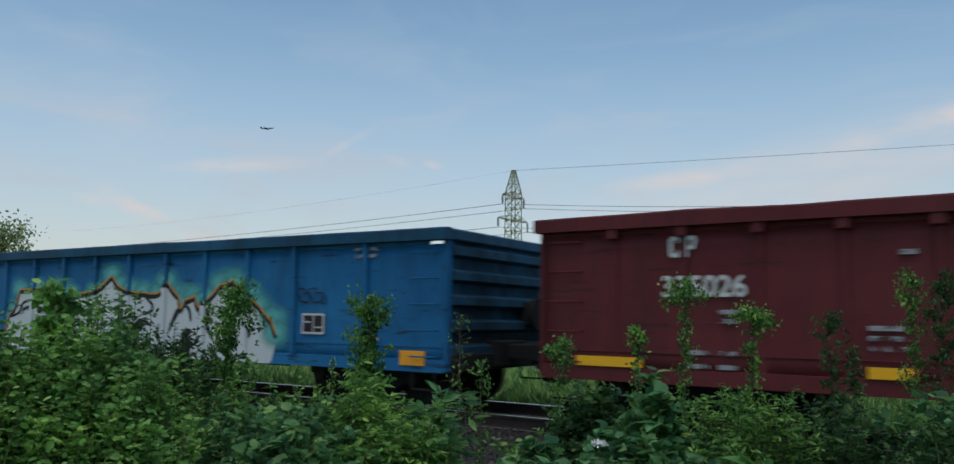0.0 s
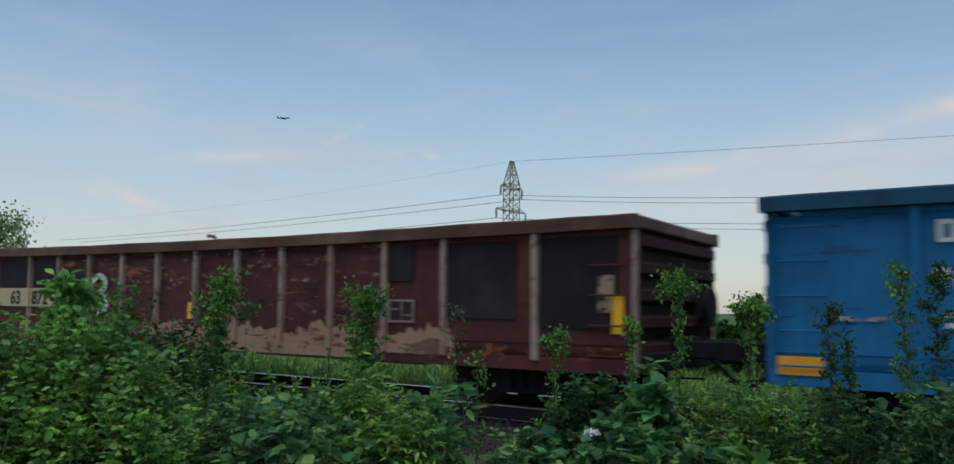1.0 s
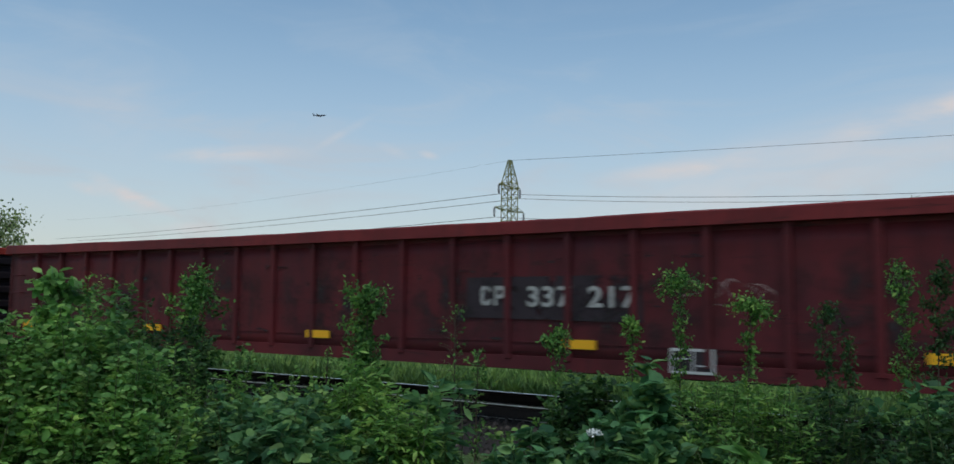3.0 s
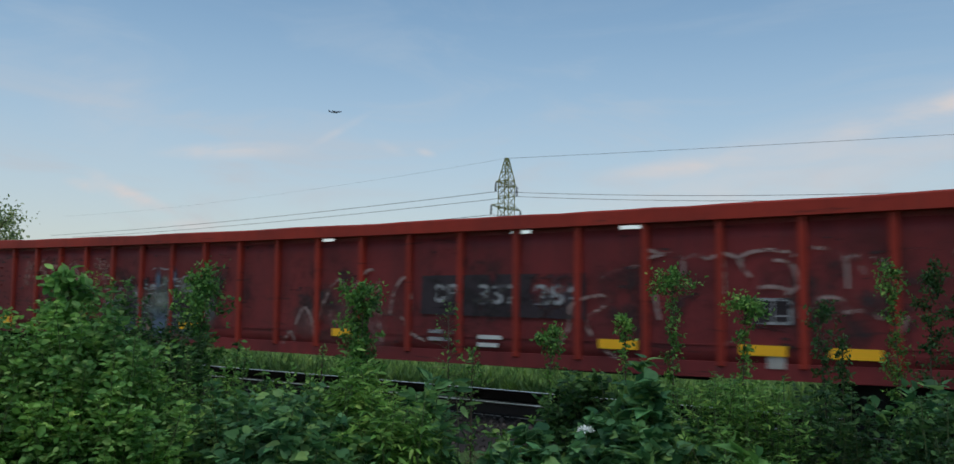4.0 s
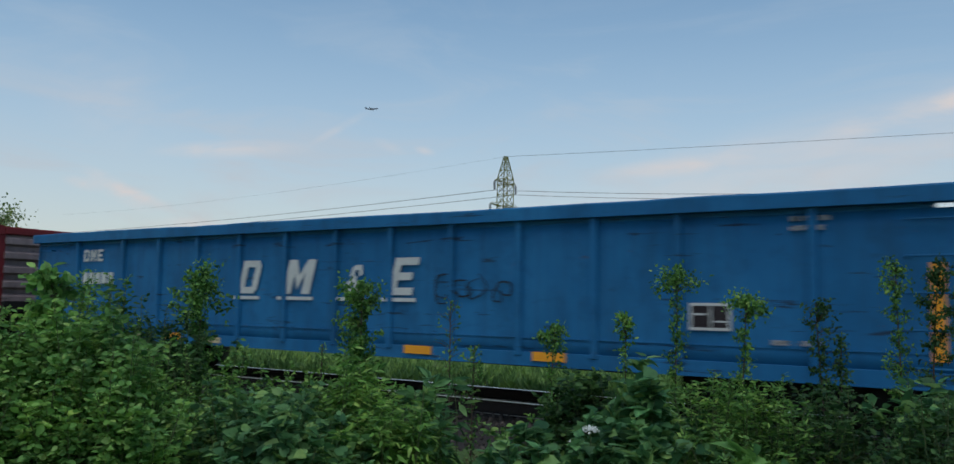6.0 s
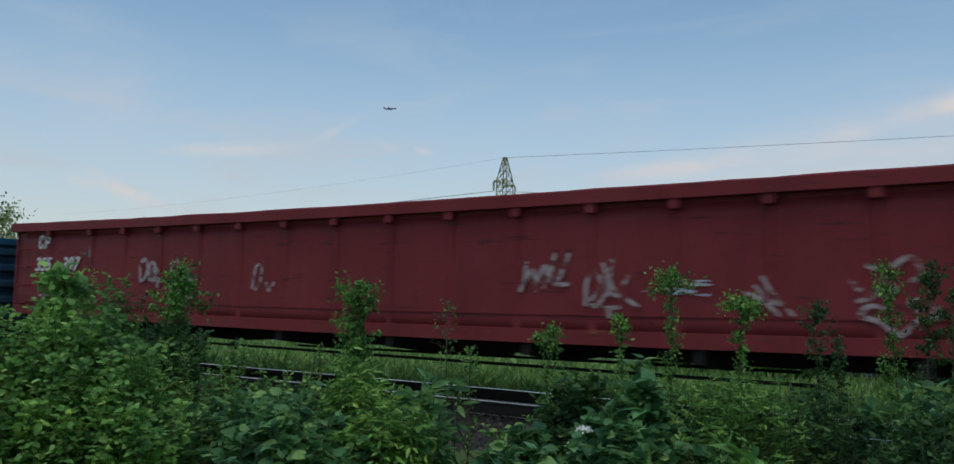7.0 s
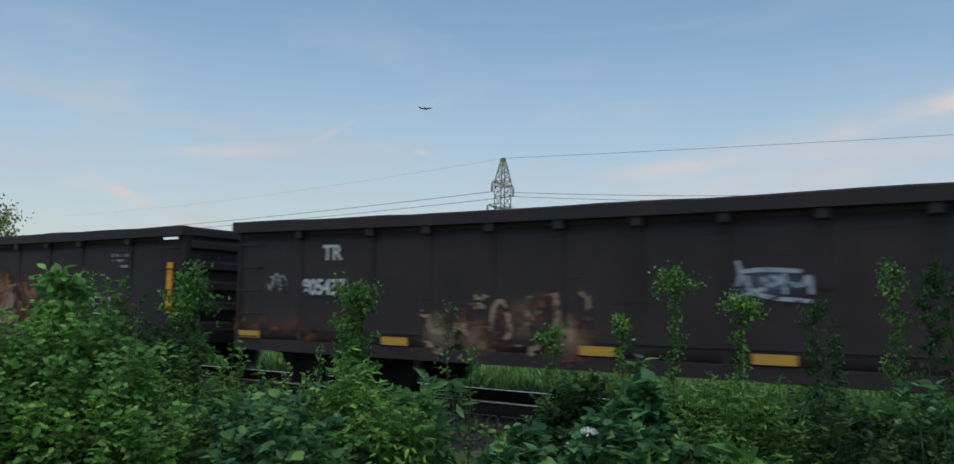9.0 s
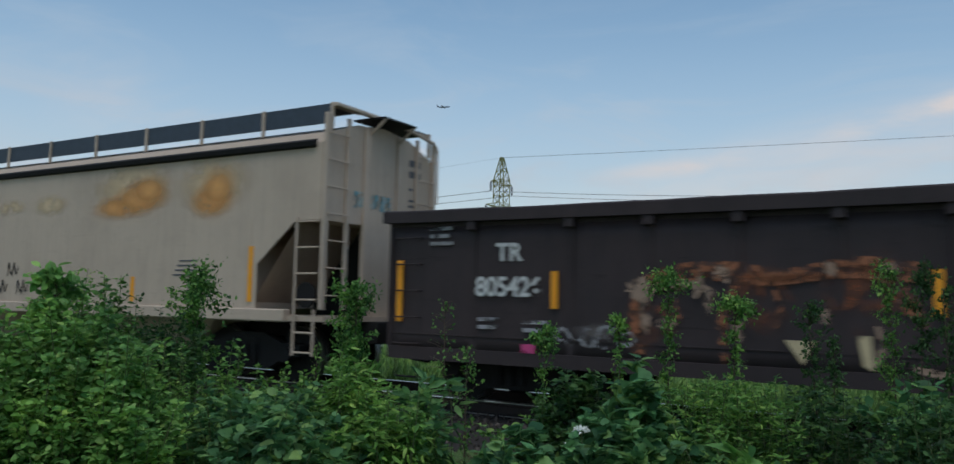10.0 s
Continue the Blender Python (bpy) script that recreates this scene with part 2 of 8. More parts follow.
YELLOW = plain("yellow_reflector", (0.85, 0.42, 0.015), 0.45, 0.0, 0.12, 20, 0.05)
ORANGE = plain("orange_reflector", (0.85, 0.33, 0.02), 0.45, 0.0, 0.12, 20, 0.05)
WHITE = sprayed("stencil_white", (0.68, 0.67, 0.64), 1.25, 9.0)
CHALK = sprayed("faded_grey_spray", (0.36, 0.35, 0.36), 0.6, 5.0)
CHALKPINK = sprayed("faded_pink_grey_spray", (0.34, 0.22, 0.2), 0.6, 3.0)
SILVER = plain("silver_spray", (0.55, 0.56, 0.57), 0.5, 0.0, 0.12, 2.0, 0.05)
INK = plain("black_spray", (0.012, 0.012, 0.013), 0.6, 0.0, 0.3, 5, 0.05)
TEAL = sprayed("teal_spray_haze", (0.13, 0.52, 0.5), 1.2, 2.2, True)
OUTLINE = plain("orange_spray_line", (0.6, 0.24, 0.05), 0.6, 0.0, 0.3, 5, 0.05)
PINK = sprayed("pink_spray", (0.62, 0.07, 0.22), 0.8, 2.5)
OLIVE = sprayed("olive_spray", (0.05, 0.042, 0.016), 1.3, 1.2)
BUFF = plain("buff_paint_patch", (0.5, 0.4, 0.24), 0.7, 0.0, 0.2, 5, 0.05)
RUSTGRAF = sprayed("rusted_old_spray", (0.27, 0.08, 0.03), 0.33, 4.5, True)
GREENGREY = sprayed("grey_green_spray", (0.13, 0.17, 0.165), 0.7, 2.4, True)
GALV = plain("galvanised_steel", (0.2, 0.2, 0.06), 0.6, 0.3, 0.4, 1.0)
INSUL = plain("brown_glass_insulator", (0.05, 0.05, 0.07), 0.3)
WIRE = plain("aluminium_wire", (0.1, 0.1, 0.12), 0.5, 0.3)
BARK = plain("bark", (0.09, 0.065, 0.045), 0.9, 0.0, 0.5, 12, 0.6)
GREENSTEM = plain("green_stem", (0.1, 0.13, 0.05), 0.7, 0.0, 0.3, 12)
BALLAST = plain("ballast_stone", (0.03, 0.026, 0.024), 0.9, 0.0, 0.7, 22, 1.0)
PETAL = plain("white_petal", (0.8, 0.8, 0.74), 0.6, 0.0, 0.08, 20, 0)
PURPLE = plain("purple_petal", (0.22, 0.06, 0.34), 0.6, 0.0, 0.2, 20, 0)
PLANEPAINT = plain("aircraft_paint", (0.11, 0.13, 0.18), 0.4, 0.0, 0.1, 1.0, 0)
LEAF_A = leaf_material("bush_leaf", (0.024, 0.095, 0.02), (0.15, 0.37, 0.07), (0.28, 0.49, 0.11))
LEAF_B = leaf_material("vine_leaf", (0.03, 0.12, 0.04), (0.16, 0.37, 0.13), (0.28, 0.48, 0.13))
LEAF_S = leaf_material("broad_vine_leaf", (0.06, 0.2, 0.07), (0.15, 0.4, 0.13), (0.27, 0.48, 0.12), True)
LEAF_C = leaf_material("herb_leaf", (0.035, 0.13, 0.025), (0.2, 0.45, 0.08), (0.34, 0.56, 0.13))
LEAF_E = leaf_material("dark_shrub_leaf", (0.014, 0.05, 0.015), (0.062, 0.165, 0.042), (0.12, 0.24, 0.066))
LEAF_F = leaf_material("mound_leaf", (0.065, 0.205, 0.045), (0.245, 0.525, 0.12), (0.4, 0.64, 0.185))
LEAF_Y = leaf_material("young_leaf", (0.1, 0.26, 0.045), (0.23, 0.46, 0.095), (0.35, 0.54, 0.13))
LEAF_T = leaf_material("tree_leaf", (0.06, 0.13, 0.04), (0.2, 0.32, 0.11), (0.3, 0.42, 0.16))
LEAF_G = leaf_material("pale_tree_leaf", (0.14, 0.22, 0.08), (0.36, 0.48, 0.2), (0.48, 0.58, 0.27))
LEAF_D = leaf_material("dry_stalk", (0.1, 0.06, 0.04), (0.17, 0.12, 0.07))
GRASS = leaf_material("grass_blade", (0.15, 0.3, 0.07), (0.27, 0.46, 0.13))


# ---- mesh helpers ----
def link_mesh(name, bm, mat, parent=None, label="", smooth=False):
    me = bpy.data.meshes.new(name)
    bm.to_mesh(me)
    bm.free()
    for m in (mat if isinstance(mat, (list, tuple)) else [mat]):
        me.materials.append(m)
    if smooth:
        for p in me.polygons:
            p.use_smooth = True
    ob = new(name, me)
    if parent:
        ob.parent = parent
    return tagged(ob, label=label)


part = link_mesh


def box(bm, x0, x1, y0, y1, z0, z1, bevel=0.0):
    m = Matrix.Translation(((x0 + x1) / 2, (y0 + y1) / 2, (z0 + z1) / 2)) @ Matrix.Diagonal((x1 - x0, y1 - y0, z1 - z0, 1))
    vs = bmesh.ops.create_cube(bm, size=1, matrix=m)["verts"]
    if bevel:
        es = {e for v in vs for e in v.link_edges}
        bmesh.ops.bevel(bm, geom=list(es), offset=bevel, segments=1, affect="EDGES")
    return bm


def boxes(*args, bevel=0.0):
    bm = bmesh.new()
    for a in args:
        box(bm, *a, bevel=bevel)
    return bm


def rod(bm, a, b, r, seg=8, r2=None):
    a, b = Vector(a), Vector(b)
    d = b - a
    m = Matrix.Translation((a + b) / 2) @ d.to_track_quat("Z", "Y").to_matrix().to_4x4()
    bmesh.ops.create_cone(bm, cap_ends=True, segments=seg, radius1=r, radius2=r if r2 is None else r2, depth=d.length, matrix=m)
    return bm


def prism(bm, pts, y0, y1):
    """Outline pts (x, z) extruded along y."""
    a = [bm.verts.new((x, y0, z)) for x, z in pts]
    b = [bm.verts.new((x, y1, z)) for x, z in pts]
    bm.faces.new(a)
    bm.faces.new(b[::-1])
    n = len(pts)
    for i in range(n):
        bm.faces.new((a[i], b[i], b[(i + 1) % n], a[(i + 1) % n]))
    bmesh.ops.recalc_face_normals(bm, faces=bm.faces[:])
    return bm


def prism_x(bm, pts, x0, x1):
    """Outline pts (y, z) extruded along x."""
    a = [bm.verts.new((x0, y, z)) for y, z in pts]
    b = [bm.verts.new((x1, y, z)) for y, z in pts]
    bm.faces.new(a)
    bm.faces.new(b[::-1])
    n = len(pts)
    for i in range(n):
        bm.faces.new((a[i], b[i], b[(i + 1) % n], a[(i + 1) % n]))
    bmesh.ops.recalc_face_normals(bm, faces=bm.faces[:])
    return bm


def empty(name, m=None):
    ob = new(name)
    ob.empty_display_size = 0.2
    if m is not None:
        ob.matrix_world = m
    return ob


# ---- ground, track ----
def build_ground():
    bm = bmesh.new()
    xs = [-2500, -900, -300, -120, -60] + [-40 + i * 1.0 for i in range(61)] + [40, 90, 300, 900, 2500]
    ys = [-2500, -600, -150, -40] + [-12 + i * 0.8 for i in range(60)] + [45, 70, 150, 400, 1000, 2500]

    def height(x, y):
        h = -0.36 + 0.09 * noise.noise(Vector((x * 0.35, y * 0.35, 0)))
        return h if -11 < y < 34 and -39 < x < 19 else -0.36

    grid = [[bm.verts.new((x, y, height(x, y))) for y in ys] for x in xs]
    for i, j in itertools.product(range(len(xs) - 1), range(len(ys) - 1)):
        bm.faces.new((grid[i][j], grid[i + 1][j], grid[i + 1][j + 1], grid[i][j + 1]))
    bmesh.ops.recalc_face_normals(bm, faces=bm.faces[:])
    m, t, b = material("weedy_ground")
    n = noise_tex(t, 0.8, 8, 0.65)
    r = ramp(t, [(0.3, (0.05, 0.042, 0.028)), (0.45, (0.06, 0.11, 0.026)), (0.7, (0.1, 0.18, 0.04))])
    t.links.new(n.outputs["Fac"], r.inputs[0])
    t.links.new(r.outputs[0], b.inputs["Base Color"])
    b.inputs["Roughness"].default_value = 0.95
    f = noise_tex(t, 25, 5, 0.7)
    bump(t, b, f.outputs["Fac"], 0.8, 0.05)
    tagged(link_mesh("ground", bm, m), "weedy level ground with bare soil patches", "ground", kind="structure")


TRACK_Y = 10.495
CURVE_FROM, CURVE, STRAIGHT_FROM = -6.0, 0.0022, -21.0


def bend(x):
    """How far the track swings towards the near side: straight, then a gentle curve, then straight again."""
    if x >= CURVE_FROM:
        return 0.0
    d = CURVE_FROM - max(x, STRAIGHT_FROM)
    return -CURVE * d * d - 2 * CURVE * d * max(0.0, STRAIGHT_FROM - x)


def bent(bm):
    """Cuts a long straight piece of track into short lengths and lays it along the curve."""
    for k in range(16):
        bmesh.ops.bisect_plane(bm, geom=bm.verts[:] + bm.edges[:] + bm.faces[:], plane_co=(CURVE_FROM - k, 0, 0), plane_no=(1, 0, 0))
    for v in bm.verts:
        v.co.y += bend(v.co.x)
    return bm


def build_track():
    y = TRACK_Y
    bm = bmesh.new()
    prism_x(bm, [(y - 3.0, -0.5), (y - 1.75, -0.2), (y + 1.75, -0.2), (y + 3.0, -0.5)], -700, 260)
    bent(bm)
    tagged(link_mesh("ballast_bed", bm, BALLAST), "grey-brown crushed stone ballast bed under the track", "ballast", kind="structure")
    # loose stones near the opening in the weeds
    rng = np.random.RandomState(5)
    vs, fs = [], []
    base = np.array([(1, 0, -.4), (-.5, .87, -.4), (-.5, -.87, -.4), (.5, .87, .4), (-1, 0, .4), (.5, -.87, .4)])
    tri = [(0, 2, 1), (3, 4, 5), (0, 1, 3), (1, 4, 3), (1, 2, 4), (2, 5, 4), (2, 0, 5), (0, 3, 5)]
    for k in range(9000):
        x, yy = rng.uniform(-22, 1), y + rng.uniform(-2.6, 2.0)
        s = rng.uniform(0.018, 0.042)
        z = -0.2 if abs(yy - y) < 1.75 else -0.2 - (abs(yy - y) - 1.75) * 0.24
        q = Euler(rng.uniform(0, 6.3, 3)).to_matrix()
        o = len(vs)
        vs += [tuple(np.array(q @ Vector(p * s)) + (x, yy + bend(x), z + s * 0.3)) for p in base]
        fs += [tuple(o + i for i in f) for f in tri]
    me = bpy.data.meshes.new("ballast_stones")
    me.from_pydata(vs, [], fs)
    m, t, b = material("loose_ballast")
    geo = t.nodes.new("ShaderNodeNewGeometry")
    r = ramp(t, [(0, (0.014, 0.011, 0.009)), (0.6, (0.036, 0.028, 0.023)), (1, (0.08, 0.063, 0.052))])
    t.links.new(geo.outputs["Random Per Island"], r.inputs[0])
    t.links.new(r.outputs[0], b.inputs["Base Color"])
    b.inputs["Roughness"].default_value = 0.9
    me.materials.append(m)
    tagged(new("ballast_stones", me), "loose crushed ballast stones beside the rails", "ballast", kind="stuff")
    track = tagged(empty("railway_track"), "single railway track with polished rails on dark wooden ties", "railway track", kind="structure")
    prof = [(-0.075, -0.185), (0.075, -0.185), (0.075, -0.172), (0.012, -0.15), (0.009, -0.045), (0.036, -0.035), (0.036, -0.006),
            (0.03, -0.003), (-0.03, -0.003), (-0.036, -0.006), (-0.036, -0.035), (-0.009, -0.045), (-0.012, -0.15), (-0.075, -0.172)]
    for s in (-1, 1):
        bm = bmesh.new()
        prism_x(bm, [(y + s * 0.7525 + a, z) for a, z in prof], -700, 260)
        rail = part("rail", bent(bm), RAILWEB, track)
        # thin pale strip: the foot's sky highlight, added as shape and colour
        bm = boxes((-700, 260, y + s * 0.7525 - 0.077, y + s * 0.7525 - 0.062, -0.18, -0.169))
        part("rail_foot", bent(bm), FOOT_GLINT, rail, "pale strip drawn as the sky's highlight on the rail foot")
        bm = boxes((-700, 260, y + s * 0.7525 - 0.034, y + s * 0.7525 + 0.034, -0.005, 0.0))
        part("rail_head", bent(bm), RAILTOP, rail, "shiny worn running surface")
    bm = boxes((-0.11, 0.11, -1.3, 1.3, -0.36, -0.183), bevel=0.012)
    me = None
    for i in range(150):
        x = -66 + i * 0.53
        if me is None:
            ob = part("tie", bm, TIE, track)
            me = ob.data
        else:
            ob = new("tie", me)
            ob.parent = track
        ob.location = (x, y + bend(x) + 0.03 * math.sin(i * 7.1), 0.0)
        ob.rotation_euler = (0, 0, 0.02 * math.sin(i * 3.7))


build_ground()
build_track()


# ---- the train ----
CARS = []          # (thing, x of its middle at 0 s)
WHEELS = []        # (wheelset, x of its car's middle at 0 s)
SPEED, GAIN = 20.366, 0.00985
SKIP_AT, SKIP = 8.5, 0.63     # a short skip of the train, one tenth of a second long


def wheelset(parent, x):
    bm = bmesh.new()
    for s in (-1, 1):
        rod(bm, (0, s * 0.79, 0), (0, s * 0.66, 0), 0.457, 28)
        rod(bm, (0, s * 0.66, 0), (0, s * 0.63, 0), 0.485, 28)
        rod(bm, (0, s * 0.8, 0), (0, s * 0.785, 0), 0.2, 16)
        for k in range(6):
            a = k * math.pi / 3
            rod(bm, (0.3 * math.cos(a), s * 0.775, 0.3 * math.sin(a)), (0.3 * math.cos(a), s * 0.796, 0.3 * math.sin(a)), 0.045, 8)
    rod(bm, (0, -1.0, 0), (0, 1.0, 0), 0.085, 10)
    ob = part("wheelset", bm, [STEEL, WHEELRIM], parent, "steel wheels with polished treads on an axle")
    for p in ob.data.polygons:
        c = p.center
        if math.hypot(c.x, c.z) > 0.43 and abs(c.y) > 0.6:
            p.material_index = 1
    ob.location = (x, 0, 0.457)
    return ob


def truck(car, x, x0):
    bm = bmesh.new()
    for s in (-1, 1):
        y0, y1 = s * 0.93, s * 1.07
        prism(bm, [(-1.15, 0.62), (-0.75, 0.64), (-0.35, 0.80), (0.35, 0.80), (0.75, 0.64), (1.15, 0.62), (1.15, 0.44), (0.85, 0.42),
                   (0.45, 0.22), (-0.45, 0.22), (-0.85, 0.42), (-1.15, 0.44)], min(y0, y1), max(y0, y1))
        for k in (-1, 1):
            rod(bm, (k * 0.89, s * 1.04, 0.46), (k * 0.89, s * 1.16, 0.46), 0.12, 12)
        for k in (-0.18, 0, 0.18):
            rod(bm, (k, s * 1.09, 0.28), (k, s * 1.09, 0.62), 0.06, 8)
    box(bm, -0.25, 0.25, -1.1, 1.1, 0.5, 0.74, 0.02)
    frame_ob = part("truck", bm, STEEL, car, "grimy cast steel truck frame with springs")
    frame_ob.location = (x, 0, 0)
    for k in (-1, 1):
        WHEELS.append((wheelset(frame_ob, k * 0.89), x0))


def coupler(car, x, s):
    bm = boxes((min(x - s * 0.5, x + s * 0.5), max(x - s * 0.5, x + s * 0.5), -0.1, 0.1, 0.72, 0.95), bevel=0.02)
    box(bm, min(x + s * 0.4, x + s * 0.72), max(x + s * 0.4, x + s * 0.72), -0.16, 0.14, 0.68, 0.99, 0.05)
    rod(bm, (x, 0.3, 0.75), (x + s * 0.35, 0.32, 0.4), 0.035, 8)
    rod(bm, (x + s * 0.35, 0.32, 0.4), (x + s * 0.7, 0.25, 0.45), 0.035, 8)
    part("coupler", bm, STEEL, car, "dark steel knuckle coupler and air hose")


def dented_bar(x0, x1, y0, y1, z0, z1, n, amp, seed):
    """A long bar with small dents along its upper edges."""
    bm = bmesh.new()
    rings = []
    c = 0.02
    for i in range(n + 1):
        x = x0 + (x1 - x0) * i / n
        dz = amp * noise.noise(Vector((x * 0.8, seed, 1))) + amp * 0.6 * noise.noise(Vector((x * 2.7, seed, 5)))
        dy = amp * noise.noise(Vector((x * 0.7, seed, 9)))
        pts = [(y0, z0), (y0, z1 - c + dz), (y0 + c, z1 + dz), (y1 - c, z1 + dz), (y1, z1 - c + dz), (y1, z0)]
        rings.append([bm.verts.new((x, y + dy, z)) for y, z in pts])
    for a, b in zip(rings, rings[1:]):
        for k in range(6):
            bm.faces.new((a[k], a[(k + 1) % 6], b[(k + 1) % 6], b[k]))
    bm.faces.new(rings[0])
    bm.faces.new(rings[-1])
    bmesh.ops.recalc_face_normals(bm, faces=bm.faces[:])
    return bm


def scrap_piece(car, u, z, seed):
    """A few bits of scrap caught on the rim."""
    bm = bmesh.new()
    rng = np.random.RandomState(seed)
    for k in range(7):
        m = pose(u - car["half"] + rng.uniform(-0.09, 0.09), -1.56 + rng.uniform(-0.05, 0.05), z + rng.uniform(0.0, 0.035), *rng.uniform(0, 180, 3)) @ Matrix.Diagonal((rng.uniform(0.03, 0.07), rng.uniform(0.02, 0.05), rng.uniform(0.015, 0.04), 1))
        bmesh.ops.create_cube(bm, size=1, matrix=m)
    part("scrap_piece", bm, BARE, car, "rusty scrap caught on the rim")


def cut_long(bm, h, n=10):
    """Cuts a bar into lengths along x."""
    for k in range(1, n):
        bmesh.ops.bisect_plane(bm, geom=bm.verts[:] + bm.edges[:] + bm.faces[:], plane_co=(-h + 2 * h * k / n, 0, 0), plane_no=(1, 0, 0))
    return bm


def gondola(rear, length, height, body, rib=None, rim=None, ribs=None, rib_depth=0.07, label="", slots=(), sill=0.585, end_mat=None, rim_h=0.17, sag=0.0, droop=0.0):
    """An open-top gondola. rear: x of the rear rim end at 0 s; local x = 0 at its middle, near side at -y."""
    x0 = rear + length / 2
    car = empty("gondola_car", pose(x0, TRACK_Y, 0))
    tagged(car, label, "gondola car", "freight cars of the train")
    rib, rim = rib or body, rim or body
    h = length / 2
    hs = h - 0.09                      # outer end of the side sheets
    zr = height - rim_h                # underside of the rim
    for s in (-1, 1):
        bm = bmesh.new()
        # side sheet with shallow buckles
        cols, rows = 60, 9
        grid = []
        for i in range(cols + 1):
            x = -hs + 2 * hs * i / cols
            grid.append([])
            for j in range(rows + 1):
                z = sill + 0.12 + (zr - 0.05 - sill - 0.12) * j / rows
                w = 0.016 * noise.noise(Vector((x * 0.9 + rear, z * 1.3, s * 7)))
                grid[-1].append(bm.verts.new((x, s * (1.52 + w), z)))
        for i, j in itertools.product(range(cols), range(rows)):
            bm.faces.new((grid[i][j], grid[i + 1][j], grid[i + 1][j + 1], grid[i][j + 1]))
        bmesh.ops.recalc_face_normals(bm, faces=bm.faces[:])
        geom = bmesh.ops.extrude_face_region(bm, geom=bm.faces[:])
        for v in geom["geom"]:
            if isinstance(v, bmesh.types.BMVert):
                v.co.y -= s * 0.03
        bmesh.ops.recalc_face_normals(bm, faces=bm.faces[:])
        side = part("side_wall", bm, body, car)
        for p in side.data.polygons:
            p.use_smooth = True
        # the strip below the rim, left open at the slots
        edges = [-hs] + [e for a, b in sorted(slots) for e in (a, b)] + [hs]
        for a, b in zip(edges[::2], edges[1::2]):
            if b > a:
                part("top_strip", cut_long(boxes((a, b, s * 1.51 - 0.012, s * 1.51 + 0.012, zr - 0.055, zr + 0.01)), h), body, car)
        # rim: a rolled top chord
        bm = dented_bar(-h, h, s * 1.55 - 0.1, s * 1.55 + 0.1, zr, height, int(length * 2.5), 0.014, rear + s)
        part("rim", bm, rim, car)
        # side sill with lower flange, deeper amidships where fish-bellied
        bm = bmesh.new()
        box(bm, -hs, hs, min(s * 1.5, s * 1.541), max(s * 1.5, s * 1.541), sill, sill + 0.16, 0.003)
        box(bm, -hs, hs, min(s * 1.46, s * 1.544), max(s * 1.46, s * 1.544), sill - 0.012, sill + 0.004)
        part("side_sill", cut_long(bm, h), body, car)
        for x in ribs or []:
            bm = bmesh.new()
            z0, z1 = sill + 0.10, zr
            d0, d1 = 1.525, 1.53 + rib_depth
            w = 0.047
            # channel rib, tapered at the foot
            a = [(x - w, d0, z0), (x + w, d0, z0), (x + w * 0.8, d1 - 0.03, z0 + 0.02), (x - w * 0.8, d1 - 0.03, z0 + 0.02)]
            c = [(x - w, d0, z1), (x + w, d0, z1), (x + w * 0.8, d1, z1), (x - w * 0.8, d1, z1)]
            va = [bm.verts.new((p, s * q, r)) for p, q, r in a]
            vc = [bm.verts.new((p, s * q, r)) for p, q, r in c]
            bm.faces.new(va)
            bm.faces.new(vc)
            for i in range(4):
                bm.faces.new((va[i], va[(i + 1) % 4], vc[(i + 1) % 4], vc[i]))
            bmesh.ops.recalc_face_normals(bm, faces=bm.faces[:])
            part("rib", bm, rib, car)
            if rib_depth < 0.05:
                # stub bracket that carries the rim on cars with flush posts
                bm = boxes((x - 0.07, x + 0.07, min(s * 1.53, s * 1.63), max(s * 1.53, s * 1.63), zr - 0.12, zr + 0.004), bevel=0.012)
                part("rim_bracket", bm, rib, car)
    for s in (-1, 1):
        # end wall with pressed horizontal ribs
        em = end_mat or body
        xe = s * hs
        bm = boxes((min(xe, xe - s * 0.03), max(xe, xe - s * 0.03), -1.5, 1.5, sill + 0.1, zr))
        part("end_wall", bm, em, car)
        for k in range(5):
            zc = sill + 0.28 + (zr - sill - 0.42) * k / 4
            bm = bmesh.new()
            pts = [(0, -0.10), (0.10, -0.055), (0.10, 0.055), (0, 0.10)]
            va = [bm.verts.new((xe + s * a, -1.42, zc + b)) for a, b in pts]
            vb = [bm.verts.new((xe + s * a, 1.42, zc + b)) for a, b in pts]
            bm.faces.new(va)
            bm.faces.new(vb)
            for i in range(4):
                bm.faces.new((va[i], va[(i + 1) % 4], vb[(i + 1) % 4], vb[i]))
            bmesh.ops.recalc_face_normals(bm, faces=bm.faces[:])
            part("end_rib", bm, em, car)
        bm = boxes((min(s * (h - 0.2), s * h), max(s * (h - 0.2), s * h), -1.44, 1.44, zr + 0.005, height - 0.004), bevel=0.02)
        part("end_rim", bm, rim, car)
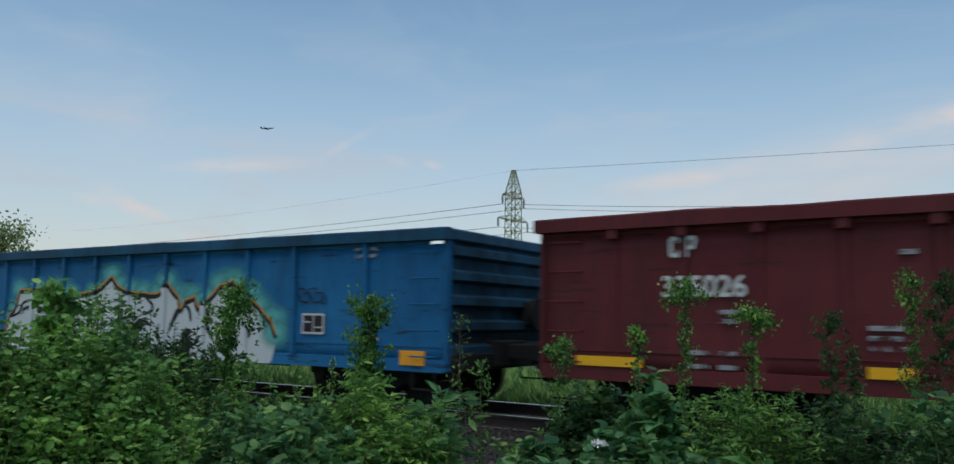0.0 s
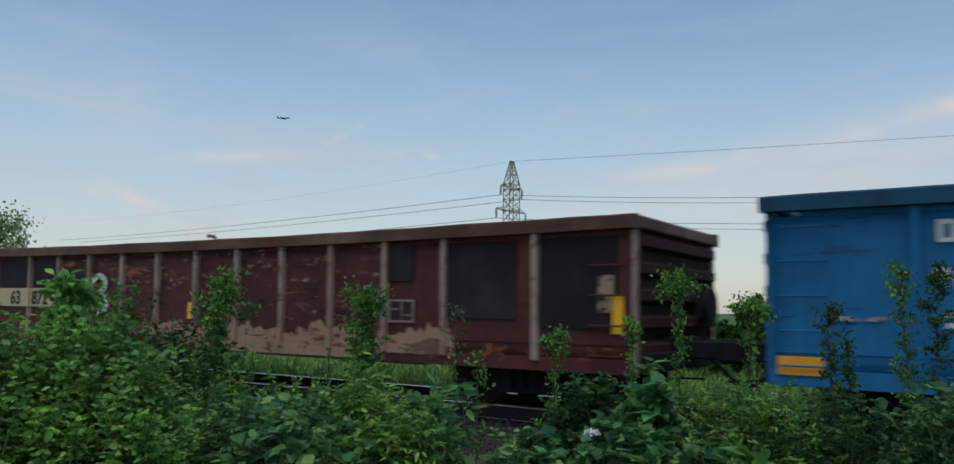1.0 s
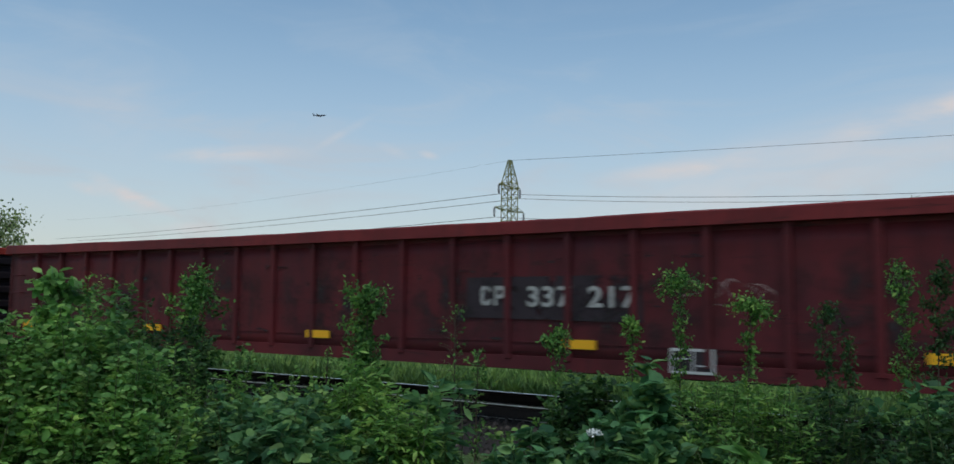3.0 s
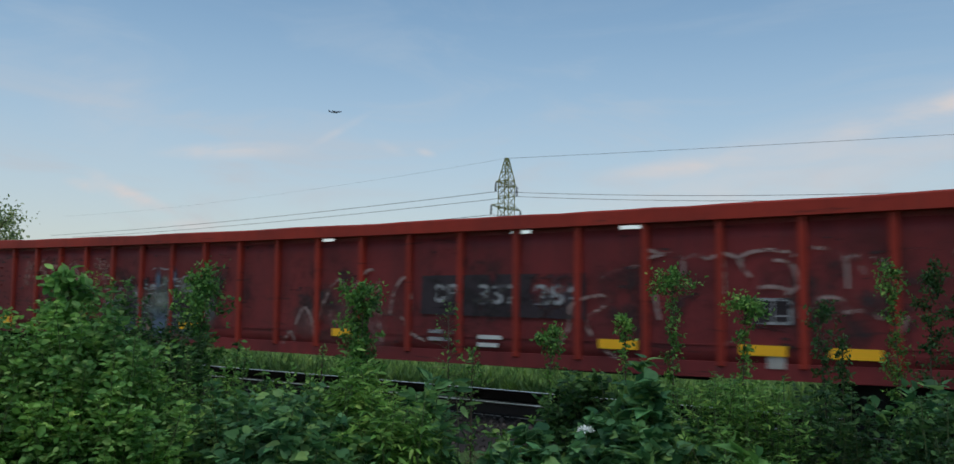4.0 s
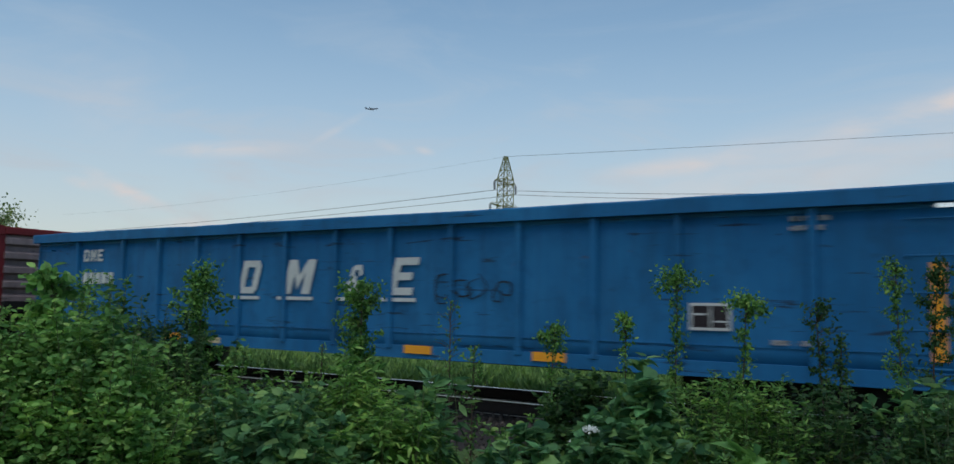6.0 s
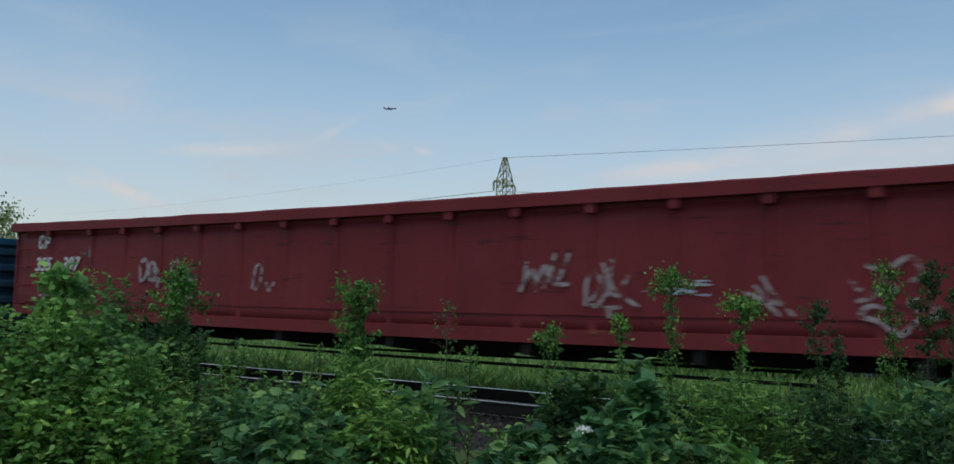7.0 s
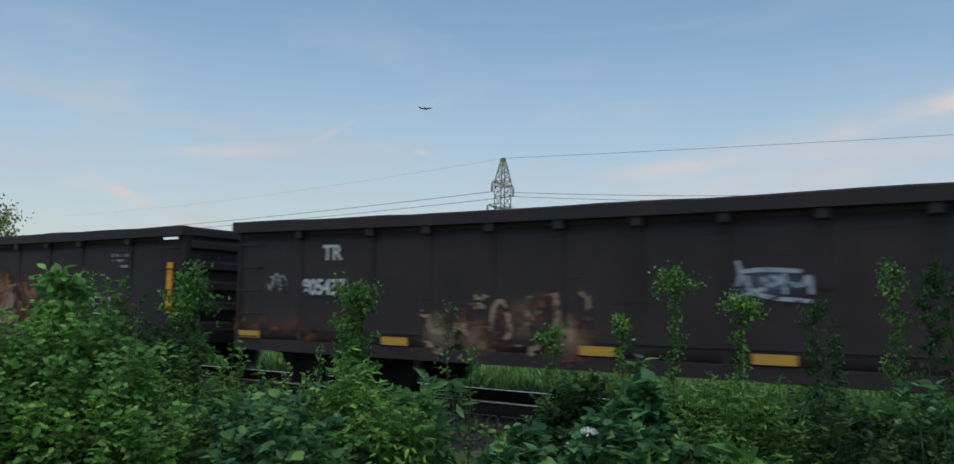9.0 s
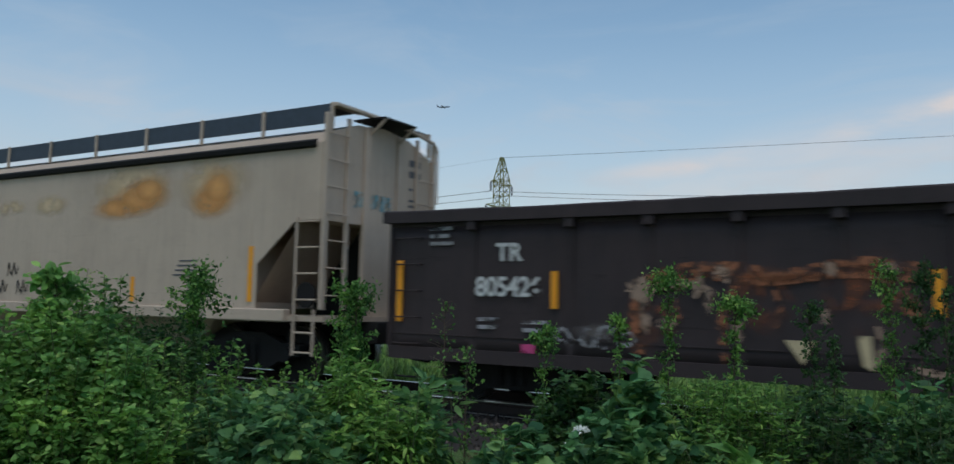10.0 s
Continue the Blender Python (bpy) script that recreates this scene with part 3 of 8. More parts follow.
        for q in (-1, 1):
            bm = boxes((min(xe, xe + s * 0.05), max(xe, xe + s * 0.05), q * 1.47 - 0.07, q * 1.47 + 0.07, sill, zr), bevel=0.01)
            part("corner_post", bm, rib, car)
            # side ladder at the end: five rungs
            for k in range(5):
                z = sill + 0.2 + k * 0.36
                if z > zr - 0.12:
                    continue
                bm = bmesh.new()
                xa = s * (hs - 0.1)
                xb = s * (hs - 0.52)
                rod(bm, (xa, q * 1.60, z), (xb, q * 1.60, z), 0.011, 6)
                rod(bm, (xa, q * 1.52, z), (xa, q * 1.605, z), 0.011, 6)
                rod(bm, (xb, q * 1.52, z), (xb, q * 1.605, z), 0.011, 6)
                part("grab_iron", bm, body, car)
            bm = bmesh.new()
            xa, xb = s * (hs - 0.12), s * (hs - 0.5)
            for x in (xa, xb):
                rod(bm, (x, q * 1.54, sill), (x, q * 1.54, sill - 0.25), 0.014, 6)
            rod(bm, (xa, q * 1.54, sill - 0.25), (xb, q * 1.54, sill - 0.25), 0.014, 6)
            part("stirrup_step", bm, STEEL, car)
        box_bm = boxes((min(s * (h - 0.45), s * (h + 0.12)), max(s * (h - 0.45), s * (h + 0.12)), -0.4, 0.4, 0.62, 1.0), bevel=0.02)
        part("draft_sill", box_bm, STEEL, car)
        coupler(car, s * (h + 0.25), s)
        bm = boxes((min(xe, xe + s * 0.14), max(xe, xe + s * 0.14), -1.42, 1.42, sill + 0.0, sill + 0.24), bevel=0.015)
        part("end_sill", bm, STEEL, car)
        bm = boxes((min(xe + s * 0.02, xe + s * 0.2), max(xe + s * 0.02, xe + s * 0.2), 0.55, 0.95, 1.2, 1.6), bevel=0.03)
        rod(bm, (xe + s * 0.2, 0.75, 1.4), (xe + s * 0.26, 0.75, 1.4), 0.25, 18)
        part("hand_brake", bm, STEEL, car, "dark hand brake wheel and housing")
    for s in (-1, 1):
        bm = boxes((-hs, hs, min(s * 1.52, s * 1.5395), max(s * 1.52, s * 1.5395), sill + 0.33, sill + 0.34))
        part("weld_seam", cut_long(bm, h), body, car)
    bm = boxes((-hs, hs, -1.5, 1.5, 0.98, 1.03))
    part("floor", bm, INSIDE, car)
    # underframe: centre sill, cross bearers, brake rods and reservoir
    bm = boxes((-h + 0.3, h - 0.3, -0.33, 0.33, 0.66, 0.98))
    part("centre_sill", bm, STEEL, car)
    nb = 7
    for k in range(nb):
        x = -h + 3.4 + (2 * h - 6.8) * k / (nb - 1)
        bm = bmesh.new()
        prism_x(bm, [(-1.5, 0.98), (1.5, 0.98), (1.5, 0.72), (0.4, 0.6), (-0.4, 0.6), (-1.5, 0.72)], x - 0.06, x + 0.06)
        part("cross_bearer", bm, STEEL, car)
    bm = bmesh.new()
    rod(bm, (-h * 0.55, -0.9, 0.56), (h * 0.55, -0.85, 0.52), 0.022, 6)
    rod(bm, (-h * 0.4, 0.7, 0.5), (h * 0.5, 0.8, 0.55), 0.022, 6)
    part("brake_rod", bm, STEEL, car)
    bm = rod(bmesh.new(), (-0.6, 0.85, 0.7), (0.6, 0.85, 0.7), 0.19, 14)
    part("air_reservoir", bm, STEEL, car)
    for s in (-1, 1):
        truck(car, s * (h - 1.8), x0)
    if sag or droop:
        # an old car hangs through between its trucks: sag at the rim, droop at the sill
        for ob in car.children:
            if ob.type == "MESH" and ob.name.split(".")[0] in BODY_PARTS:
                for v in ob.data.vertices:
                    f = min(1.0, max(0.0, (v.co.z - sill) / (zr - 0.1 - sill)))
                    v.co.z -= (droop + (sag - droop) * f) * (1 - min(1.0, (v.co.x / h) ** 2))
    CARS.append((car, x0))
    car["half"] = h
    return car


BODY_PARTS = ("side_wall", "top_strip", "rim", "side_sill", "rib", "rim_bracket", "weld_seam")


FACE = -1.545      # just proud of the near side sheet


def plate(car, name, x0, x1, z0, z1, mat, label="", proud=0.0, shear=0.0, y=None):
    """A thin painted or screwed-on panel; x from the car's rear end."""
    h = car["half"]
    y = (FACE - 0.004 if y is None else y) - proud
    bm = bmesh.new()
    prism(bm, [(x0 - h, z0), (x1 - h, z0), (x1 - h + shear, z1), (x0 - h + shear, z1)], y - 0.004, y + 0.02)
    return part(name, bm, mat, car, label)


def text(car, body, x, z, size, mat, label="", shear=0.0, space=1.0, proud=0.0, wide=1.0):
    cu = bpy.data.curves.new("lettering", "FONT")
    cu.body, cu.size, cu.extrude, cu.shear, cu.space_character, cu.offset = body, size, 0.002, shear, space, 0.008
    cu.materials.append(mat)
    ob = new("lettering", cu)
    ob.parent = car
    ob.matrix_basis = pose(x - car["half"], FACE - 0.009 - proud, z, 90) @ Matrix.Diagonal((wide, 1, 1, 1))
    return tagged(ob, label=label or "stencilled number " + body)


def stroke(car, name, pts, width, mat, label="", y=None, taper=0.5):
    """A flat painted line through pts (x from the rear end, z), swept with varying width."""
    h = car["half"]
    y = FACE - 0.012 if y is None else y
    p = [Vector((a - h, b)) for a, b in pts]
    # smooth by Catmull-Rom
    q = []
    for i in range(len(p) - 1):
        a, b, c, d = p[max(i - 1, 0)], p[i], p[i + 1], p[min(i + 2, len(p) - 1)]
        for k in range(6):
            t = k / 6
            q.append(0.5 * ((2 * b) + (c - a) * t + (2 * a - 5 * b + 4 * c - d) * t * t + (3 * b - a - 3 * c + d) * t ** 3))
    q.append(p[-1])
    bm = bmesh.new()
    last = None
    for i, v in enumerate(q):
        d = (q[min(i + 1, len(q) - 1)] - q[max(i - 1, 0)])
        n = Vector((-d.y, d.x)).normalized() if d.length > 1e-6 else Vector((0, 1))
        w = width * (1 - taper + taper * math.sin(math.pi * (0.12 + 0.76 * i / max(1, len(q) - 1)))) / 2
        pair = [bm.verts.new((v.x + n.x * w * s, y, v.y + n.y * w * s)) for s in (1, -1)]
        if last:
            bm.faces.new((last[0], last[1], pair[1], pair[0]))
        last = pair
    return part(name, bm, mat, car, label)


def blob(car, name, pts, mat, label="", y=None):
    """A flat painted patch with the outline pts (x from the rear end, z)."""
    h = car["half"]
    y = FACE - 0.006 if y is None else y
    bm = bmesh.new()
    bm.faces.new([bm.verts.new((a - h, y, b)) for a, b in pts])
    bm.normal_update()
    bmesh.ops.triangulate(bm, faces=bm.faces[:])
    return part(name, bm, mat, car, label)


def scrapes(car, u0, u1, z0, z1, n, length, thick, mat, seed, label="", y=None):
    """Torn flakes and scrapes where the paint has come off: small clusters of ragged islands."""
    h = car["half"]
    y = FACE - 0.0065 if y is None else y
    rng = np.random.RandomState(seed)
    bm = bmesh.new()
    for k in range(n):
        u, z = rng.uniform(u0, u1), rng.uniform(z0, z1)
        for j in range(rng.randint(2, 6)):
            a, t = length * rng.uniform(0.06, 0.3), thick * rng.uniform(0.2, 0.75)
            cu, cz = u + rng.normal() * length * 0.3, z + rng.normal() * thick * 0.6
            r = rng.uniform(0.45, 1.25, 11)
            bm.faces.new([bm.verts.new((cu + a * r[i] * math.cos(i * 0.5712) - h, y - 0.0001 * (k + 0.1 * j) / n, cz + t * r[i] * math.sin(i * 0.5712))) for i in range(11)])
    bm.normal_update()
    return tagged(part("scraped_paint", bm, mat, car, label), kind="stuff")


def ragged(cx, cz, rx, rz, seed, n=26, rough=0.3):
    rng = np.random.RandomState(seed)
    r = 1 + rough * (rng.rand(n) - 0.5) * 2
    return [(cx + rx * r[i] * math.cos(2 * math.pi * i / n), cz + rz * r[i] * math.sin(2 * math.pi * i / n)) for i in range(n)]


def scrawl(car, x0, x1, z0, z1, n, width, mat, seed, label="illegible sprayed scrawl"):
    """Loopy unreadable spray lines inside a box."""
    rng = np.random.RandomState(seed)
    w, hh = (x1 - x0) / n, z1 - z0
    for k in range(n):
        cx, cz = x0 + w * (k + 0.5) + rng.normal() * w * 0.1, (z0 + z1) / 2
        a, turn = rng.uniform(0, 6.28), rng.choice([-1, 1])
        rx, rz = w * rng.uniform(0.35, 0.7), hh * rng.uniform(0.3, 0.5)
        pts = []
        for i in range(rng.randint(6, 12)):
            f = 0.8 + 0.45 * math.sin(i * 1.3 + a)
            pts.append((cx + rx * f * math.cos(a + turn * i * 0.95) + w * 0.06 * i, cz + rz * f * math.sin(a + turn * i * 0.95)))
        stroke(car, "spray_line", pts, width * rng.uniform(0.6, 1.0), mat, label, taper=0.7)


def stencil(car, x, z, w, rows, mat=None, h=0.05, gap=0.1):
    """Small data lettering too fine to read, as bars."""
    for k in range(rows):
        plate(car, "stencil_bar", x, x + w * (1 - 0.15 * (k % 2)), z - k * gap, z - k * gap + h, mat or WHITE)


def data_box(car, x, z, w, h, mat=None):
    """Black data panel with a white border and bars of small writing."""
    plate(car, "data_panel", x, x + w, z, z + h, DARKPATCH, "black data panel with a white border")
    b = 0.03
    for a in ((x, x + w, z, z + b), (x, x + w, z + h - b, z + h), (x, x + b, z + b, z + h - b), (x + w - b, x + w, z + b, z + h - b), (x + w * 0.5, x + w * 0.54, z + b, z + h - b),
              (x + w * 0.1, x + w * 0.4, z + h * 0.55, z + h * 0.62), (x + w * 0.6, x + w * 0.9, z + h * 0.3, z + h * 0.36)):
        plate(car, "panel_line", *a, mat or WHITE, proud=0.004)


def marks(car, xs, z, mat, w=0.32, h=0.13):
    for x in xs:
        plate(car, "reflector", x - w / 2, x + w / 2, z, z + h, mat, "reflective marker panel", proud=0.014)


def posts(car, xs, z0, z1, mat, w=0.1):
    for x in xs:
        plate(car, "reflector", x - w / 2, x + w / 2, z0, z1, mat, "upright reflective strip", proud=0.014)


def rib_list(length, n, first=1.47, second=1.43):
    """Rib places from the middle: wider panels at the ends."""
    h = length / 2
    out = [-h + first, -h + first + second, h - first - second, h - first]
    a, b = out[1], out[2]
    return sorted(out + [a + (b - a) * k / n for k in range(1, n)])


# strokes of the companies' marks on a unit field: quads of (across, up)
BAR_L, BAR_R = ((0, 0), (0.3, 0), (0.3, 1), (0, 1)), ((0.7, 0), (1, 0), (1, 1), (0.7, 1))
TOP, FOOT_BAR = ((0.3, 0.8), (0.92, 0.8), (0.85, 1), (0.3, 1)), ((0.3, 0), (0.85, 0), (0.92, 0.2), (0.3, 0.2))
MARK_OPEN = (((0, 0.14), (0.3, 0.22), (0.3, 0.78), (0, 0.86)), ((0, 0.86), (0.3, 0.78), (0.4, 0.8), (0.2, 1)), ((0, 0.14), (0.2, 0), (0.4, 0.2), (0.3, 0.22)),
             ((0.4, 0.8), (0.72, 0.8), (0.82, 1), (0.2, 1)), ((0.2, 0), (0.82, 0), (0.72, 0.2), (0.4, 0.2)), ((0.72, 0.66), (1, 0.66), (0.98, 0.88), (0.82, 1), (0.72, 0.8)), ((0.72, 0.34), (0.72, 0.2), (0.82, 0), (0.98, 0.12), (1, 0.34)))
MARK_FLAG = (BAR_L, TOP, ((0.3, 0.36), (0.85, 0.36), (0.92, 0.55), (0.3, 0.55)), ((0.72, 0.55), (0.92, 0.55), (1, 0.65), (1, 0.88), (0.85, 1), (0.72, 0.8)))
MARK_BOW = (BAR_L, TOP, FOOT_BAR, ((0.7, 0.2), (0.85, 0), (1, 0.16), (1, 0.84), (0.85, 1), (0.7, 0.8)))
MARK_PEAKS = (BAR_L, BAR_R, ((0.3, 1), (0.3, 0.62), (0.5, 0.12), (0.5, 0.55)), ((0.7, 1), (0.5, 0.55), (0.5, 0.12), (0.7, 0.62)))
MARK_COMB = (BAR_L, ((0.3, 0.8), (1, 0.8), (1, 1), (0.3, 1)), ((0.3, 0.4), (0.85, 0.4), (0.85, 0.6), (0.3, 0.6)), ((0.3, 0), (1, 0), (1, 0.2), (0.3, 0.2)))
MARK_KNOT = (((0.1, 0.1), (0.35, 0), (0.75, 0), (0.6, 0.18), (0.35, 0.2), (0.3, 0.35), (0.05, 0.35)), ((0.05, 0.35), (0.3, 0.35), (0.6, 0.6), (0.4, 0.65)),
             ((0.2, 0.62), (0.42, 0.62), (0.42, 0.82), (0.25, 0.92)), ((0.25, 0.92), (0.42, 0.82), (0.68, 0.82), (0.72, 1), (0.4, 1)), ((0.68, 0.6), (0.85, 0.7), (0.72, 1), (0.62, 0.84)), ((0.3, 0.5), (0.8, 0), (1, 0.05), (0.5, 0.6)), ((0.7, 0.3), (0.95, 0.3), (1, 0.42), (0.75, 0.42)))


def mark_shape(car, shape, x, z, w, h, mat=None, shear=0.0):
    """One painted figure of a company's mark; shear leans all of it alike."""
    half = car["half"]
    y = FACE - 0.006
    bm = bmesh.new()
    for i, quad in enumerate(shape):
        bm.faces.new([bm.verts.new((x - half + a * w + b * h * shear, y - 0.0002 * i, z + b * h)) for a, b in quad])
    bmesh.ops.recalc_face_normals(bm, faces=bm.faces[:])
    return part("mark_figure", bm, mat or WHITE, car)


def even_ribs(length, first, step_u):
    """Rib places from the middle at one spacing all along."""
    return [u - length / 2 for u in np.arange(first, length - 0.9, step_u)]


def initials(car, x, z, size, n, mat=None, shear=0.0, pitch=0.85):
    """A company's mark of two or three figures in its size and colour."""
    figures = (MARK_OPEN, MARK_FLAG) if n == 2 else (MARK_BOW, MARK_PEAKS, MARK_COMB)
    for k, figure in enumerate(figures):
        mark_shape(car, figure, x + k * size * pitch, z, size * pitch * 0.78, size, mat, shear)


RIMBROWN = paint("flaking_brown_rim", (0.1, 0.045, 0.035), (0.2, 0.12, 0.09), rust=0.5, dirt=0.5, streak=0.3)


def build_cars():
    # maroon car that leads
    c = gondola(-5.24, 20.0, 2.56, MAROON, ribs=even_ribs(20.0, 1.05, 0.85), rib_depth=0.03, label="maroon steel gondola car with white numbers and yellow markers", sill=0.62)
    decorate_lead(c)
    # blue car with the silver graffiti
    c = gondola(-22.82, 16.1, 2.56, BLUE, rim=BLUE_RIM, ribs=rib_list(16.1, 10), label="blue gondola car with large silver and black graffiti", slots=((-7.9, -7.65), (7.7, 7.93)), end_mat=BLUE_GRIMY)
    decorate_graffiti(c)
    c = gondola(-40.09, 15.8, 2.47, BROWN, sag=0.06, rib=BARE, rim=RIMBROWN, end_mat=DARKBROWN, ribs=rib_list(15.8, 10, 1.37, 1.4), rib_depth=0.08, label="rusty old brown gondola car with chipped pale ribs")
    decorate_rusty(c)
    scrap_piece(c, 8.3, 2.45, 1)
    c = gondola(-57.63, 16.15, 2.59, BLUE, droop=0.08, sill=0.64, ribs=rib_list(16.15, 10), label="blue gondola car with white company letters and a sprayed olive tag", slots=((-7.95, -7.7), (7.72, 7.95)), end_mat=BLUE_GRIMY)
    decorate_blue(c, 0)
    # oxide red cars: end walls near-black, far darker than the sides
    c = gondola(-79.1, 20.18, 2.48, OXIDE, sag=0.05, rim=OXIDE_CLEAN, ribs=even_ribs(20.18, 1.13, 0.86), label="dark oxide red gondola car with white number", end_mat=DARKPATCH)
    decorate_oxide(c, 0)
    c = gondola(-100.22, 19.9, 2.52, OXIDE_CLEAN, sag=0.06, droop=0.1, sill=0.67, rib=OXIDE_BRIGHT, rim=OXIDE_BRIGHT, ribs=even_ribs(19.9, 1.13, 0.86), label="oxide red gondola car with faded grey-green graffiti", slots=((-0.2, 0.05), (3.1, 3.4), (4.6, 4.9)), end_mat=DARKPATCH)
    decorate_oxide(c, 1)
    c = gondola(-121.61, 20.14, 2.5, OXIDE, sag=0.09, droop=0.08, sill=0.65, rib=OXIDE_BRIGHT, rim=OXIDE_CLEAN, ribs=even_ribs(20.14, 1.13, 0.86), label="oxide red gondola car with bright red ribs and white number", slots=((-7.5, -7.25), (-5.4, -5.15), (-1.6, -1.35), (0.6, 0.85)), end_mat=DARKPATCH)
    decorate_oxide(c, 2)
    scrap_piece(c, 8.1, 2.47, 2)
    c = gondola(-139.15, 16.2, 2.55, BLUE, ribs=rib_list(16.2, 10), label="blue gondola car with white company letters and data panel", slots=((7.75, 7.97),), end_mat=BLUE_GRIMY)
    decorate_blue(c, 1)
    c = gondola(-160.51, 20.0, 2.79, RED, sag=0.06, ribs=rib_list(20.0, 14, 1.34, 1.4), rib_depth=0.015, label="maroon high-sided gondola car with white sprayed tags", sill=0.98, droop=0.1, slots=((-9.85, -9.6), (9.35, 9.85)), end_mat=FADED_END)
    decorate_maroon(c)
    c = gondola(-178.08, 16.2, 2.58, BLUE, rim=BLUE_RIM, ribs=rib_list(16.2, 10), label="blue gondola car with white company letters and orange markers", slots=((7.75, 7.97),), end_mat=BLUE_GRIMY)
    decorate_blue(c, 2)
    c = gondola(-195.42, 15.95, 2.6, BLACK, sag=0.04, ribs=rib_list(15.95, 10), rib_depth=0.02, label="black-brown gondola car with chalky faded tags", slots=((7.4, 7.72),))
    decorate_black(c, 0)
    c = gondola(-212.77, 15.98, 2.61, BLACK, sag=0.05, ribs=rib_list(15.98, 10), rib_depth=0.02, label="black-brown gondola car with rusted old graffiti", slots=((7.35, 7.75),))
    decorate_black(c, 1)
    hopper()


def sleeve(c, u, z0, z1, mat, depth=0.07):
    """Spray that also covers a rib, round its two flanks."""
    x = u - c["half"]
    part("sprayed_rib", boxes((x - 0.0495, x + 0.0495, -1.536 - depth, -1.53, z0, z1)), mat, c)


def rib_us(c, n, first=1.47, second=1.43):
    return [x + c["half"] for x in rib_list(2 * c["half"], n, first, second)]


def decorate_lead(c):
    initials(c, 1.74, 2.04, 0.24, 2, pitch=0.75)
    text(c, "335026", 1.64, 1.6, 0.325, WHITE)
    stencil(c, 1.94, 0.95, 0.54, 1, CHALK)
    stencil(c, 1.94, 0.8, 0.24, 1, CHALK)
    stencil(c, 2.28, 0.8, 0.22, 1, CHALK)
    stencil(c, 2.3, 1.4, 0.3, 2, CHALK)
    stencil(c, 3.8, 1.25, 0.35, 3, CHALK)
    stencil(c, 4.1, 2.0, 0.2, 1, CHALK)
    marks(c, [0.77, 1.19, 3.99, 6.4, 9.0, 12.0, 15.0, 19.3], 0.78, YELLOW, 0.42, 0.115)


